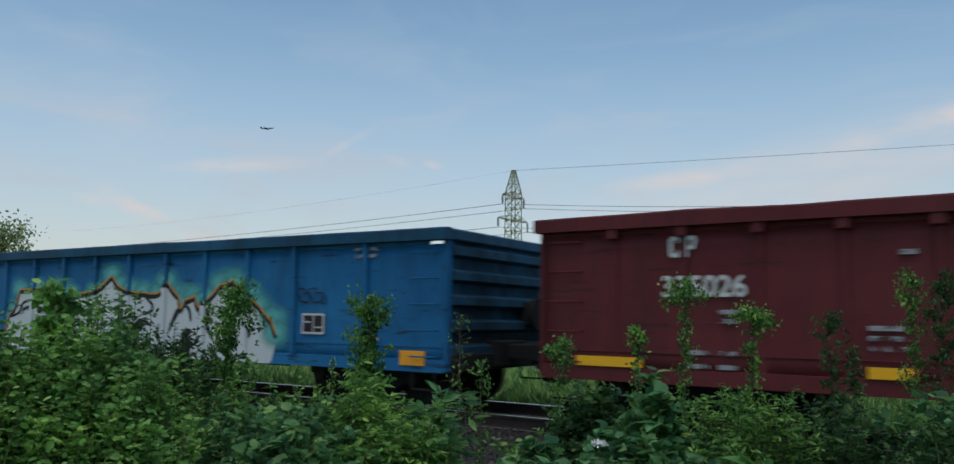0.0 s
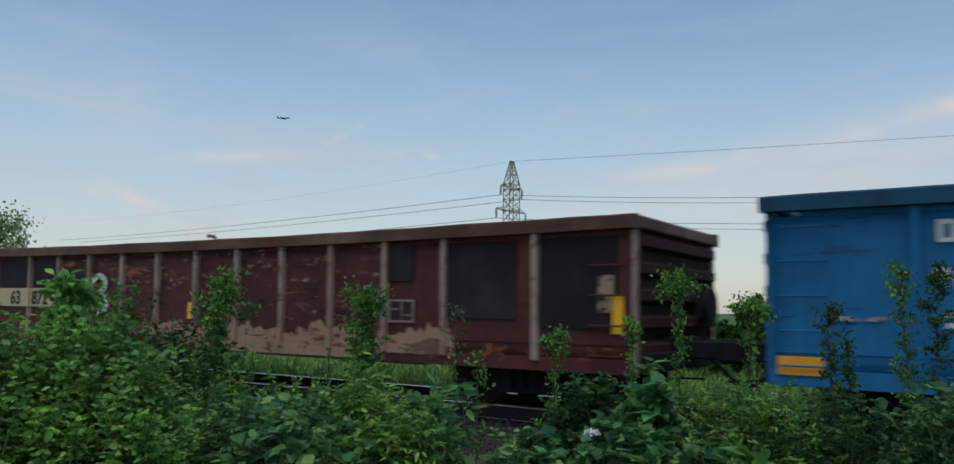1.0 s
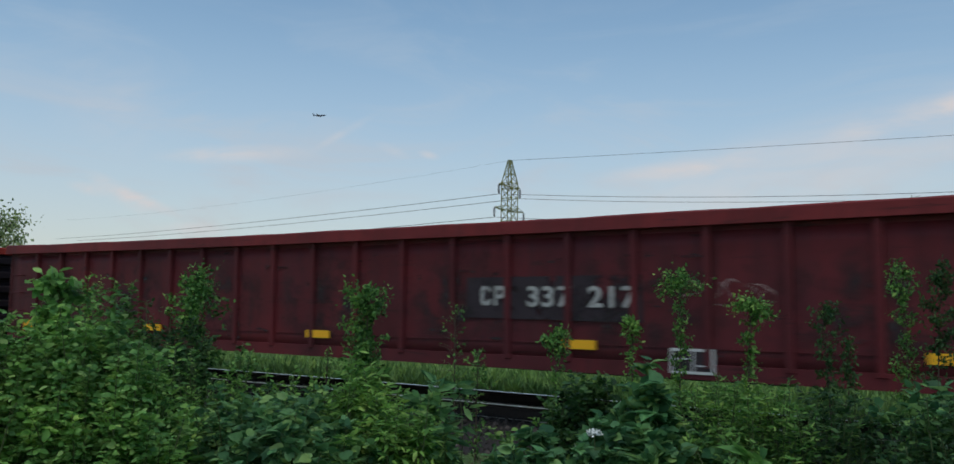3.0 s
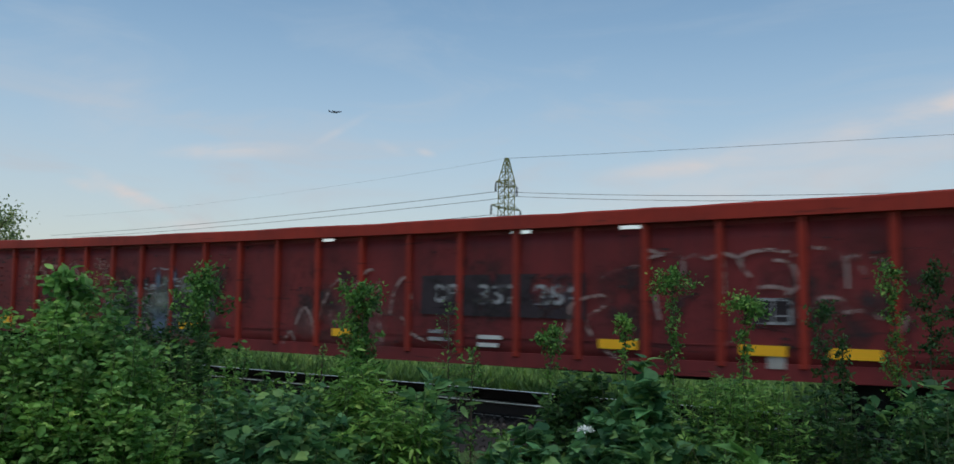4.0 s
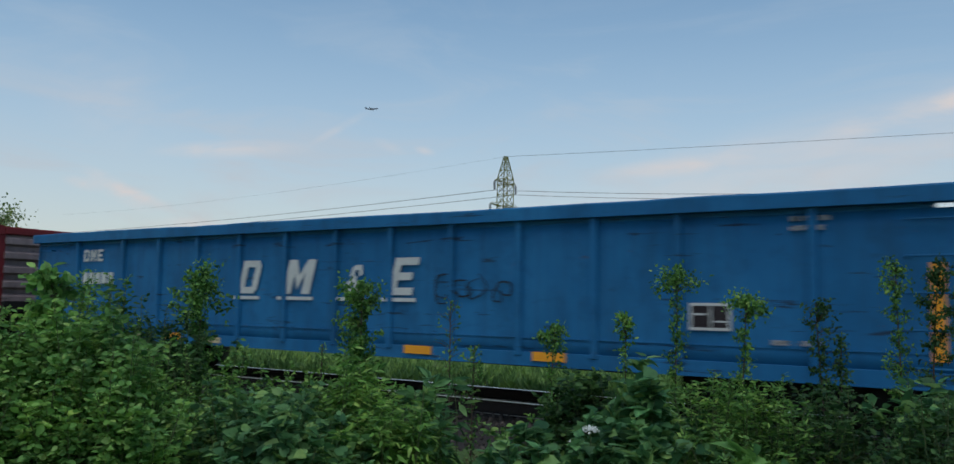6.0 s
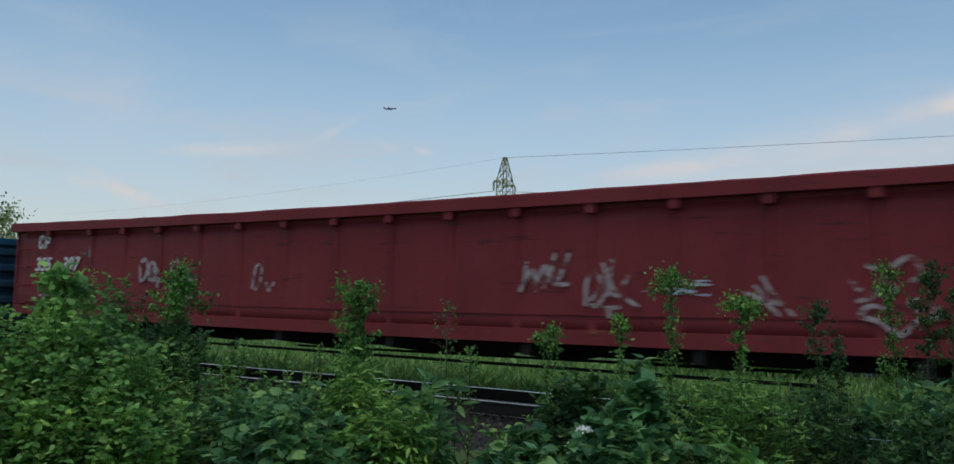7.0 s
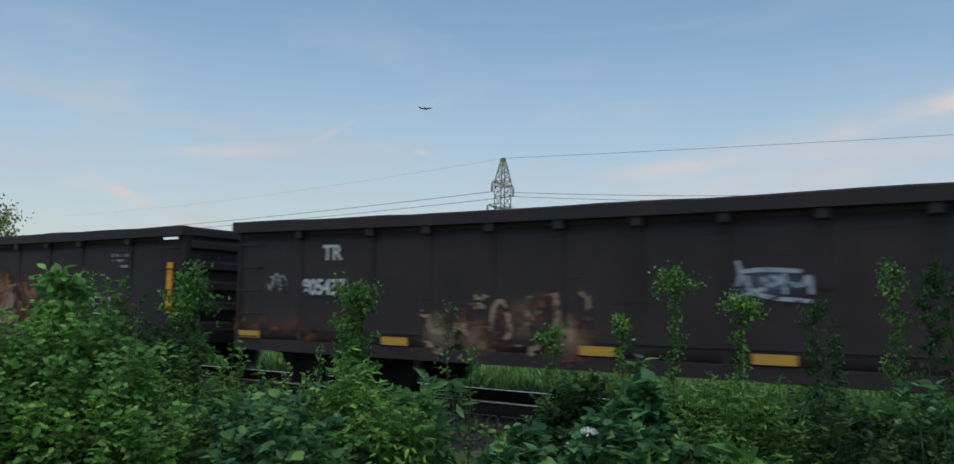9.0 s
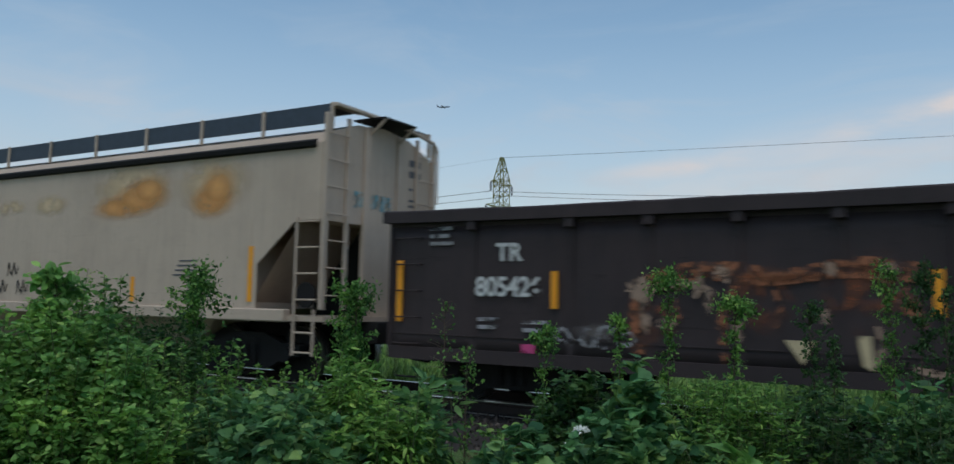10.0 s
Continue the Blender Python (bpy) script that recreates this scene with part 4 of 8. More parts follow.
def decorate_graffiti(c):
    initials(c, 1.65, 2.02, 0.22, 3, pitch=1.0)
    text(c, "80004", 1.6, 1.55, 0.33, WHITE, space=1.1)
    stencil(c, 1.7, 1.3, 0.55, 2)
    stencil(c, 0.7, 1.25, 0.5, 1, CHALK)
    data_box(c, 13.4, 1.05, 0.45, 0.31)
    plate(c, "reflector", 15.3, 15.72, 0.66, 0.86, ORANGE, "orange reflective panel", proud=0.014)
    plate(c, "reflector", 0.15, 0.6, 0.69, 0.88, ORANGE, "orange reflective panel", proud=0.014)
    plate(c, "reflector", 3.15, 3.6, 0.65, 0.75, ORANGE, "orange reflective panel", proud=0.014)
    stencil(c, 14.4, 2.28, 0.5, 2, CHALK)
    stencil(c, 14.35, 0.98, 0.55, 1, CHALK)
    # teal haze behind, silver fill, black and orange edge
    crest = [(4.9, 0.66), (5.13, 1.25), (5.33, 1.38), (5.47, 1.76), (6.17, 1.79), (6.85, 1.77), (6.95, 1.42), (7.24, 1.66), (8.07, 1.72), (8.55, 2.0), (8.76, 1.8), (9.15, 1.7),
             (9.5, 1.68), (9.91, 1.66), (10.14, 1.87), (10.47, 1.6), (10.54, 1.38), (10.64, 1.55), (10.89, 1.62), (10.98, 1.42), (11.05, 1.5), (11.28, 1.6), (11.5, 1.8), (11.82, 1.86), (11.98, 1.76),
             (12.04, 1.5), (12.21, 1.62), (12.45, 1.45), (12.74, 1.22), (12.86, 1.0), (12.76, 0.66)]
    for i in range(len(crest) - 2):
        u, z = crest[i + 1]
        blob(c, "teal_haze", ragged(u, z + 0.04, 0.46, 0.3, 500 + i, 24, 0.16), TEAL, "teal sprayed haze", FACE - 0.001 - 0.00015 * i)
    blob(c, "silver_fill", [(u, z - 0.07) for u, z in crest] + [(12.7, 0.6), (4.9, 0.6)], SILVER, "silver sprayed letter fill", FACE - 0.005)
    plate(c, "silver_fill", 4.95, 12.72, 0.572, 0.745, SILVER, y=-1.5488)
    us = rib_us(c, 10)
    for u in us:
        if 5.2 < u < 12.6:
            z = np.interp(u, [p[0] for p in crest], [p[1] for p in crest]) - 0.07
            sleeve(c, u, 0.72, z, SILVER)
            sleeve(c, u, z + 0.002, z + 0.075, INK)
            sleeve(c, u, z + 0.08, z + 0.26, TEAL)
    for k in range(0, len(crest) - 1):
        (a, za), (b, zb) = crest[k], crest[k + 1]
        if b - a > 0.02:
            stroke(c, "black_edge", [(a, za - 0.03), ((a + b) / 2, (za + zb) / 2 - 0.045), (b, zb - 0.03)], 0.085, INK, y=FACE - 0.008, taper=0.3)
            stroke(c, "orange_edge", [(a, za + 0.025), ((a + b) / 2, (za + zb) / 2 + 0.01), (b, zb + 0.025)], 0.035, OUTLINE, y=FACE - 0.01, taper=0.3)
    # inner black shapes: uprights with flared tops, swoops, wedges and curls
    for pts in ([(7.5, 1.3), (7.87, 1.39), (8.36, 1.41), (8.3, 1.31), (8.1, 1.2), (8.08, 1.0), (8.16, 0.86), (8.3, 0.7), (8.1, 0.62), (7.84, 0.62), (7.9, 0.85), (7.86, 1.1), (7.9, 1.26)],
                [(8.63, 1.42), (9.09, 1.4), (9.08, 1.2), (9.16, 1.0), (9.3, 0.72), (9.1, 0.62), (8.96, 0.78), (8.98, 1.0), (8.88, 1.16), (8.8, 1.3)],
                [(7.08, 1.24), (7.4, 1.24), (7.66, 1.17), (7.85, 1.03), (7.62, 1.08), (7.5, 1.06), (7.58, 0.88), (7.8, 0.64), (7.5, 0.82), (7.33, 1.08), (7.2, 1.16)],
                [(5.8, 0.62), (5.84, 0.92), (6.05, 0.86), (6.3, 0.88), (6.36, 0.62)],
                [(6.0, 0.98), (6.2, 1.05), (6.45, 1.1), (6.68, 1.12), (6.88, 0.98), (6.66, 1.03), (6.4, 1.0), (6.2, 0.92)],
                [(6.58, 0.92), (6.66, 0.98), (6.78, 0.9), (6.72, 0.78), (6.6, 0.8)],
                [(9.22, 1.1), (9.4, 1.24), (9.62, 1.22), (9.82, 1.1), (9.6, 1.12), (9.45, 1.02), (9.4, 0.85), (9.5, 0.7), (9.32, 0.64), (9.26, 0.85)],
                [(9.55, 0.74), (9.62, 0.98), (9.74, 0.86), (9.72, 0.7)],
                [(10.42, 1.42), (10.54, 1.38), (10.36, 1.14), (10.2, 0.92), (10.28, 1.16)],
                [(10.92, 1.44), (11.06, 1.4), (11.24, 1.44), (11.33, 1.26), (11.28, 1.16), (11.46, 0.8), (11.24, 1.04), (11.12, 1.16)],
                [(10.5, 0.6), (10.6, 0.86), (10.56, 0.98), (10.7, 1.1), (10.86, 1.06), (10.78, 0.9), (10.94, 0.84), (10.82, 0.72), (10.86, 0.6)],
                [(11.3, 0.86), (11.46, 0.72), (11.56, 0.6), (11.38, 0.6)],
                [(11.7, 1.6), (11.86, 1.8), (11.98, 1.74), (11.95, 1.55), (11.85, 1.42), (11.86, 1.58)],
                [(12.08, 1.45), (12.2, 1.56), (12.3, 1.42), (12.22, 1.2), (12.3, 1.02), (12.16, 0.88), (12.1, 1.08)],
                [(11.68, 1.1), (11.84, 1.2), (11.98, 1.06), (11.86, 0.96)]):
        blob(c, "black_fill", pts, INK, y=FACE - 0.008)
    for pts in ([(5.2, 1.22), (5.5, 1.32), (5.62, 1.5), (5.85, 1.55)], [(5.6, 1.34), (5.8, 1.42), (5.9, 1.3)], [(6.47, 1.6), (6.76, 1.56), (6.87, 1.4)], [(6.14, 1.48), (6.2, 1.34), (6.34, 1.36)],
                [(9.55, 1.62), (9.74, 1.5), (9.76, 1.38), (9.5, 1.3)], [(10.6, 1.5), (10.76, 1.4), (10.82, 1.2)], [(6.52, 0.86), (6.62, 1.02), (6.8, 0.98)], [(10.05, 1.2), (9.95, 1.0), (10.02, 0.8)],
                [(8.4, 0.95), (8.6, 0.93), (8.8, 0.94)], [(11.6, 1.05), (11.75, 0.9), (11.95, 0.94)], [(5.6, 0.62), (5.7, 0.95), (5.95, 1.0)]):
        stroke(c, "black_line", pts, 0.07, INK, y=FACE - 0.009, taper=0.8)
    scrawl(c, 13.2, 13.9, 1.5, 1.75, 3, 0.03, INK, 4)
    scrawl(c, 5.0, 5.6, 1.2, 1.6, 2, 0.025, INK, 5)


def decorate_rusty(c):
    plate(c, "paint_patch", 1.21, 3.82, 1.25, 1.62, BUFF, "buff paint patch behind the number")
    text(c, "63", 2.06, 1.3, 0.38, INK, "black stencilled number 63", proud=0.006)
    text(c, "872", 2.86, 1.3, 0.38, INK, "black stencilled number 872", proud=0.006)
    initials(c, 1.4, 1.3, 0.27, 2, INK, pitch=0.9)
    for u in rib_us(c, 10, 1.37, 1.4):
        if 1.2 < u < 3.9:
            sleeve(c, u, 1.25, 1.62, BUFF, 0.08)
    stroke(c, "sprayed_numeral", [(4.92, 1.72), (5.1, 1.84), (5.32, 1.76), (5.3, 1.6), (5.12, 1.5), (5.32, 1.45), (5.4, 1.28), (5.2, 1.15), (4.95, 1.25)], 0.12, WHITE, "white sprayed numeral 3", taper=0.2)
    blob(c, "repaint_patch", [(3.92, 1.93), (4.58, 1.9), (4.6, 1.6), (4.53, 1.4), (4.45, 1.2), (4.3, 1.06), (4.05, 1.08), (4.02, 1.4), (3.9, 1.65)], INK, "ragged black repainted patch")
    for a, b, z0, z1 in ((0.2, 1.4, 0.95, 2.2), (1.6, 2.7, 1.65, 2.22), (12.02, 12.5, 1.7, 2.23), (13.05, 14.15, 1.2, 2.2), (14.5, 15.55, 1.1, 2.22), (2.9, 3.7, 1.65, 2.2)):
        plate(c, "repaint_patch", a, b, z0, z1, DARKPATCH, "dark repainted panel")
    data_box(c, 12.08, 1.12, 0.45, 0.32, BARE)
    rng = np.random.RandomState(18)
    top = [(13.2 - 0.07 * i, 0.97 + 0.05 * math.sin(i * 0.23) + rng.uniform(-0.05, 0.09) + (0.08 if rng.rand() < 0.15 else 0)) for i in range(122)]
    blob(c, "peeled_band", [(4.66, 0.7), (13.2, 0.7)] + top, PEEL, "pale peeled primer along the bottom")
    top = [(4.62 - 0.07 * i, 0.93 + rng.uniform(-0.06, 0.07)) for i in range(64)]
    blob(c, "rust_band", [(0.14, 0.7), (4.62, 0.7)] + top, RUSTFOOT, "orange-red rust along the bottom")
    for u in rib_us(c, 10, 1.37, 1.4):
        if 4.7 < u < 13:
            sleeve(c, u, 0.72, 1.0, PEEL, 0.07)
    plate(c, "peeled_sill", 3.9, 12.0, 0.6, 0.74, PEEL, y=-1.5488)
    for u in (2.0, 3.0, 12.8, 14.0, 15.0):
        blob(c, "peeled_patch", ragged(u, 0.8, 0.45, 0.1, int(u * 10), rough=0.5), RUSTGRAF_S)
    scrapes(c, 4.7, 11.9, 1.05, 2.2, 70, 0.42, 0.055, SCUFFED, 61, "pale scrapes in the paint")
    scrapes(c, 5.5, 9.5, 1.75, 2.15, 26, 0.5, 0.07, SCUFFED, 62)
    scrapes(c, 3.7, 12.0, 1.0, 2.25, 46, 0.3, 0.04, SCUFF_RED, 63, "reddish rust scrapes")
    scrapes(c, 4.0, 12.0, 1.0, 2.2, 40, 0.6, 0.05, SCUFF_DARK, 64, y=FACE - 0.0062)
    scrapes(c, 4.0, 12.0, 0.72, 1.0, 46, 0.6, 0.06, SCUFF_RED, 65, y=FACE - 0.0072)
    scrapes(c, 4.0, 12.0, 0.72, 1.05, 22, 0.5, 0.04, SCUFF_DARK, 66, y=FACE - 0.0074)
    scrapes(c, 0.3, 3.8, 0.72, 1.05, 40, 0.45, 0.09, SCUFF_RED, 67, y=FACE - 0.0072)
    scrapes(c, 0.3, 3.8, 0.72, 0.95, 20, 0.3, 0.06, SCUFFED, 68, y=FACE - 0.0074)
    for k, (u, z, a, b) in enumerate(((4.15, 2.08, 0.4, 0.1), (3.95, 1.35, 0.14, 0.32), (4.66, 1.2, 0.12, 0.25), (4.3, 1.0, 0.4, 0.12), (6.2, 1.9, 0.4, 0.12))):
        blob(c, "rust_patch", ragged(u, z, a, b, 640 + k, rough=0.4), BRICK, "reddish rust bloom", FACE - 0.0085)
    posts(c, [0.06, 15.55], 1.05, 1.5, YELLOW, 0.14)
    posts(c, [7.79], 1.09, 1.37, YELLOW, 0.11)
    posts(c, [5.62], 1.03, 1.2, YELLOW_D, 0.07)
    posts(c, [15.4], 1.3, 1.75, RUSTPALE_D, 0.2)


def company_letters(c, u=6.2, z=1.43, s=0.52):
    """The company's wide-set slanted mark, each figure with a line under it."""
    for figure, a, w, f in ((MARK_BOW, 0, 0.42, 1), (MARK_PEAKS, 1.02, 0.56, 1), (MARK_KNOT, 2.25, 0.36, 0.82), (MARK_COMB, 3.1, 0.42, 1)):
        mark_shape(c, figure, u + a, z, w, s * f, WHITE, 0.26)
        plate(c, "mark_underline", u + a - 0.12, u + a + w + 0.06, z - 0.09, z - 0.04, WHITE)


def decorate_blue(c, k):
    company_letters(c, 6.2 if k != 1 else 6.0)
    initials(c, 1.65, 2.0, 0.22, 3, pitch=1.0)
    number = ("80080", "", "80021")[k]
    if number:
        shift = 0.04 * k
        text(c, number[0], 1.66 + shift, 1.55, 0.34, WHITE, proud=0.004)
        text(c, number[1:], 1.87 + shift, 1.55, 0.34, WHITE if k else ORANGE, space=1.03, proud=0.004)
    else:
        for i in range(5):
            plate(c, "stencil_bar", 1.65 + 0.2 * i, 1.79 + 0.2 * i, 1.58, 1.79, WHITE)
    stencil(c, 0.45, 0.97, 0.5, 1, CHALK)
    stencil(c, 14.5, 2.25, 0.4, 2, CHALK)
    stencil(c, 14.3, 0.95, 0.5, 1, CHALK)
    stencil(c, 1.45, 1.2, 0.04, 6, CHALK)
    if k == 0:
        for i, (u, z, a, b) in enumerate(((2.23, 1.62, 0.45, 0.45), (3.36, 1.33, 0.37, 0.3), (2.95, 1.25, 0.3, 0.28), (2.03, 0.95, 0.5, 0.32), (3.15, 0.88, 0.36, 0.22))):
            blob(c, "olive_bubble", ragged(u, z, a, b, 80 + i, 30, 0.06), OLIVE, "dark olive sprayed bubble", FACE - 0.006 - 0.0005 * i)
            stroke(c, "bubble_edge", [(u + a * math.cos(t * 0.45), z + b * math.sin(t * 0.45)) for t in range(15)], 0.05, INK, y=FACE - 0.0125, taper=0.1)
        for u, z, w in ((2.0, 1.18, 0.3), (1.8, 0.82, 0.25), (2.2, 0.75, 0.35), (3.2, 0.72, 0.25), (2.4, 1.28, 0.2), (2.95, 1.2, 0.12)):
            plate(c, "orange_streak", u, u + w, z, z + 0.07, OUTLINE_D, proud=0.01)
        posts(c, [0.03], 0.82, 1.7, ORANGE, 0.1)
        posts(c, [10.04], 0.92, 1.37, ORANGE, 0.11)
        posts(c, [6.91], 0.88, 1.34, ORANGE, 0.1)
        posts(c, [13.11], 1.09, 1.39, ORANGE, 0.08)
        posts(c, [15.92], 0.83, 1.73, ORANGE, 0.12)
        posts(c, [3.84], 0.94, 1.08, ORANGE, 0.08)
        for u, z, w in ((7.5, 0.72, 0.24), (12.55, 0.78, 0.22)):
            blob(c, "rust_patch", ragged(u, z, w, 0.17, int(u * 10), rough=0.25), TANRUST, "tan rust bloom low on the side", FACE - 0.0085)
        scrapes(c, 0.4, 15.6, 0.75, 2.2, 60, 0.4, 0.02, SCUFF_DARK, 209, "small dark scuffs")
        for u in (0.45, 5.4, 7.2, 8.9):
            plate(c, "stencil_patch", u - 0.2, u + 0.2, 0.68, 0.77, BUFF, "pale stencil patch")
        scrawl(c, 5.0, 5.7, 1.38, 1.68, 4, 0.03, CHALK, 12)
        blob(c, "pink_tag", [(13.33, 0.8), (13.42, 1.45), (13.33, 1.66), (13.55, 1.62), (13.79, 1.7), (13.8, 1.52), (14.22, 1.5), (14.17, 0.78), (13.9, 0.74), (13.76, 0.8), (13.71, 1.0), (13.64, 0.8), (13.5, 0.74)], PINK, "pink sprayed tag with dark red edges")
        stroke(c, "red_outline", [(13.36, 0.82), (13.44, 1.42), (13.34, 1.65), (13.56, 1.6), (13.8, 1.69), (13.8, 1.5), (14.0, 1.48), (14.22, 1.5)], 0.035, REDLINE, taper=0.2)
        stroke(c, "red_outline", [(14.2, 1.48), (14.14, 1.1), (14.18, 0.8)], 0.03, REDLINE, taper=0.2)
        plate(c, "red_panel", 13.6, 13.78, 1.14, 1.38, REDLINE, proud=0.008)
        for z in (1.08, 1.4):
            plate(c, "pale_dash", 13.6, 13.74, z, z + 0.025, WHITE, proud=0.009)
        for pts in ([(13.5, 0.8), (13.56, 1.1)], [(13.86, 0.84), (13.95, 1.2), (14.06, 1.42)], [(13.46, 1.46), (13.62, 1.5), (13.76, 1.48)]):
            stroke(c, "red_line", pts, 0.03, REDLINE, taper=0.4)
        stroke(c, "spray_line", [(13.78, 1.84), (13.76, 1.93), (13.92, 1.95), (14.1, 1.86), (14.05, 1.76), (13.9, 1.78)], 0.035, CHALK_B, "pale looped line")
        stroke(c, "spray_line", [(14.02, 1.9), (14.12, 1.76), (14.32, 1.62)], 0.04, CHALK_B, "pale looped line")
        stroke(c, "red_line", [(9.9, 1.75), (10.5, 1.8), (11.0, 1.72)], 0.05, RUSTGRAF)
    else:
        data_box(c, 13.42, 1.08, 0.46, 0.3)
        marks(c, [4.4, 9.65, 11.66], 0.64, ORANGE, 0.45, 0.11)
        if k == 2:
            plate(c, "reflector", 15.3, 15.72, 0.68, 0.86, ORANGE, "orange reflective panel", proud=0.014)
        for u in (3.36, 5.4):
            plate(c, "stencil_patch", u - 0.22, u + 0.22, 0.62, 0.71, BUFF, "pale stencil patch")
    if k == 1:
        posts(c, [15.85], 0.85, 1.8, ORANGE, 0.12)
        scrawl(c, 9.8, 11.0, 1.3, 1.7, 4, 0.03, INK, 15)
    if k == 2:
        plate(c, "reflector", 0.15, 0.63, 0.69, 0.87, ORANGE, "orange reflective panel", proud=0.014)
        stencil(c, 1.7, 1.1, 0.75, 3, CHALK)
        for i in range(5):
            blob(c, "rust_scrape", ragged(10.3 + 0.12 * i, 2.15 - 0.2 * i, 0.18, 0.025, 30 + i, 12, 0.5), RUSTGRAF)


def decorate_oxide(c, k):
    tint = CHALK if k == 1 else NUMERAL
    blob(c, "repaint_patch", [(11.66, 1.2), (14.14, 1.18), (14.12, 1.74), (11.68, 1.72)], NUMBERBED, "dark repainted band behind the number", FACE - 0.003)
    initials(c, 11.9, 1.36, 0.25, 2, tint, pitch=0.82)
    for digits, u in zip(("337", ("217", "286", "254")[k]), (12.58, 13.43)):
        text(c, digits, u, 1.36, 0.345, tint, space=1.05, proud=0.002, wide=1.18)
    ys = ((5.0, 9.0, 13.3, 17.25), (3.4, 6.8, 10.3, 14.55, 16.2, 17.1), (3.5, 5.2, 8.5, 13.8, 16.4))[k]
    marks(c, ys, 0.85, YELLOW, 0.48, 0.11)
    for v in (0.98, 18.78):
        plate(c, "reflector", v - 0.25, v + 0.25, 0.74, 0.95, YELLOW, "yellow reflective panel", proud=0.014)
    # the battered front corner: soot, torn pale primer, a peeled rib
    blob(c, "dark_patch", [(18.5, 0.8), (20.0, 0.75), (20.0, 2.2), (19.6, 2.0), (19.3, 1.75), (19.0, 1.7), (18.7, 1.5), (18.55, 1.2)], SOOT_D, "dark grime patch", FACE - 0.004)
    blob(c, "dark_patch", ragged(19.55, 1.5, 0.42, 0.5, 46 + k, rough=0.3), INK_D, "black worn patch", FACE - 0.0075)
    for i, pts in enumerate(([(19.06, 2.3), (19.12, 2.34), (19.2, 2.28), (19.18, 2.1), (19.25, 1.98), (19.2, 1.76), (19.12, 1.72), (19.14, 1.95), (19.07, 2.1)],
                             [(19.26, 2.2), (19.5, 2.18), (19.78, 2.17), (19.62, 2.04), (19.5, 1.95), (19.36, 1.84), (19.24, 1.74), (19.3, 1.98)],
                             [(19.38, 1.1), (19.5, 1.14), (19.54, 1.0), (19.66, 0.86), (19.78, 0.74), (19.5, 0.7), (19.42, 0.84)])):
        blob(c, "peeled_patch", pts, TORN, "pale torn primer", FACE - 0.009)
    sleeve(c, 1.13 + 0.86 * 20, 1.05, 1.8, RUSTPALE_D)
    scrapes(c, 0.4, 19.3, 0.75, 2.2, 70, 0.4, 0.03, SCUFF_DARK, 81 + k)
    for i in range(7):
        v = 2.0 + 2.4 * i + 0.7 * k
        blob(c, "grime_patch", ragged(v, 1.4, 1.3, 0.8, 90 + i + 10 * k, rough=0.25), GRIME)
    if k == 0:
        plate(c, "label_card", 17.26, 17.44, 0.85, 1.04, BUFFGREY, "small white label")
        scrawl(c, 14.5, 15.6, 1.4, 1.7, 4, 0.03, CHALKPINK, 17)
        data_box(c, 14.46, 0.63, 0.5, 0.28)
    if k == 1:
        for i in range(7):
            blob(c, "old_graffiti", ragged(4.6 + i * 0.42, 1.1 + 0.16 * math.sin(i * 2.2), 0.42, 0.42, 100 + i, rough=0.3), GREENGREY, "grey-green worn graffiti", FACE - 0.005 - 0.0004 * i)
        for v in np.arange(1.13, 19, 0.86):
            if 4.4 < v < 7.3:
                sleeve(c, v, 0.8, 1.6, GREENGREY)
        for i, (u, z, a, b, m) in enumerate(((5.25, 1.44, 0.3, 0.13, SAGE), (5.25, 1.15, 0.2, 0.2, SOOT), (5.15, 0.85, 0.35, 0.15, BLUEHAZE), (6.05, 0.85, 0.5, 0.28, BLUEHAZE),
                                             (6.34, 1.72, 0.09, 0.18, BLUEHAZE), (5.92, 1.68, 0.09, 0.2, BLUEHAZE), (6.1, 1.65, 0.1, 0.14, SAGE), (6.75, 1.56, 0.32, 0.17, SAGE),
                                             (7.05, 1.36, 0.2, 0.2, SAGE), (6.0, 1.35, 0.5, 0.2, SAGE), (5.72, 0.85, 0.1, 0.28, TANSOFT), (6.93, 0.76, 0.13, 0.09, TEAL),
                                             (6.6, 1.15, 0.35, 0.25, SOOT), (4.75, 1.15, 0.25, 0.3, SAGE), (4.7, 0.85, 0.3, 0.15, TANSOFT))):
            blob(c, "old_graffiti", ragged(u, z, a * 1.25, b * 1.25, 420 + i, rough=0.25), m, "grey-green worn graffiti", FACE - 0.009 - 0.0003 * i)
        scrapes(c, 4.5, 7.2, 0.75, 1.7, 44, 0.4, 0.035, SCUFF_DARK, 70, y=FACE - 0.0142)
        scrapes(c, 4.5, 7.2, 0.75, 1.75, 44, 0.36, 0.03, CHALK, 71, "pale scrapes in the paint", FACE - 0.0144)
        stroke(c, "spray_line", [(6.5, 1.62), (6.6, 1.72), (6.85, 1.74), (7.1, 1.7)], 0.025, CHALK)
        stroke(c, "spray_line", [(5.75, 1.85), (5.85, 1.9), (6.1, 1.86), (6.3, 1.88)], 0.02, CHALK)
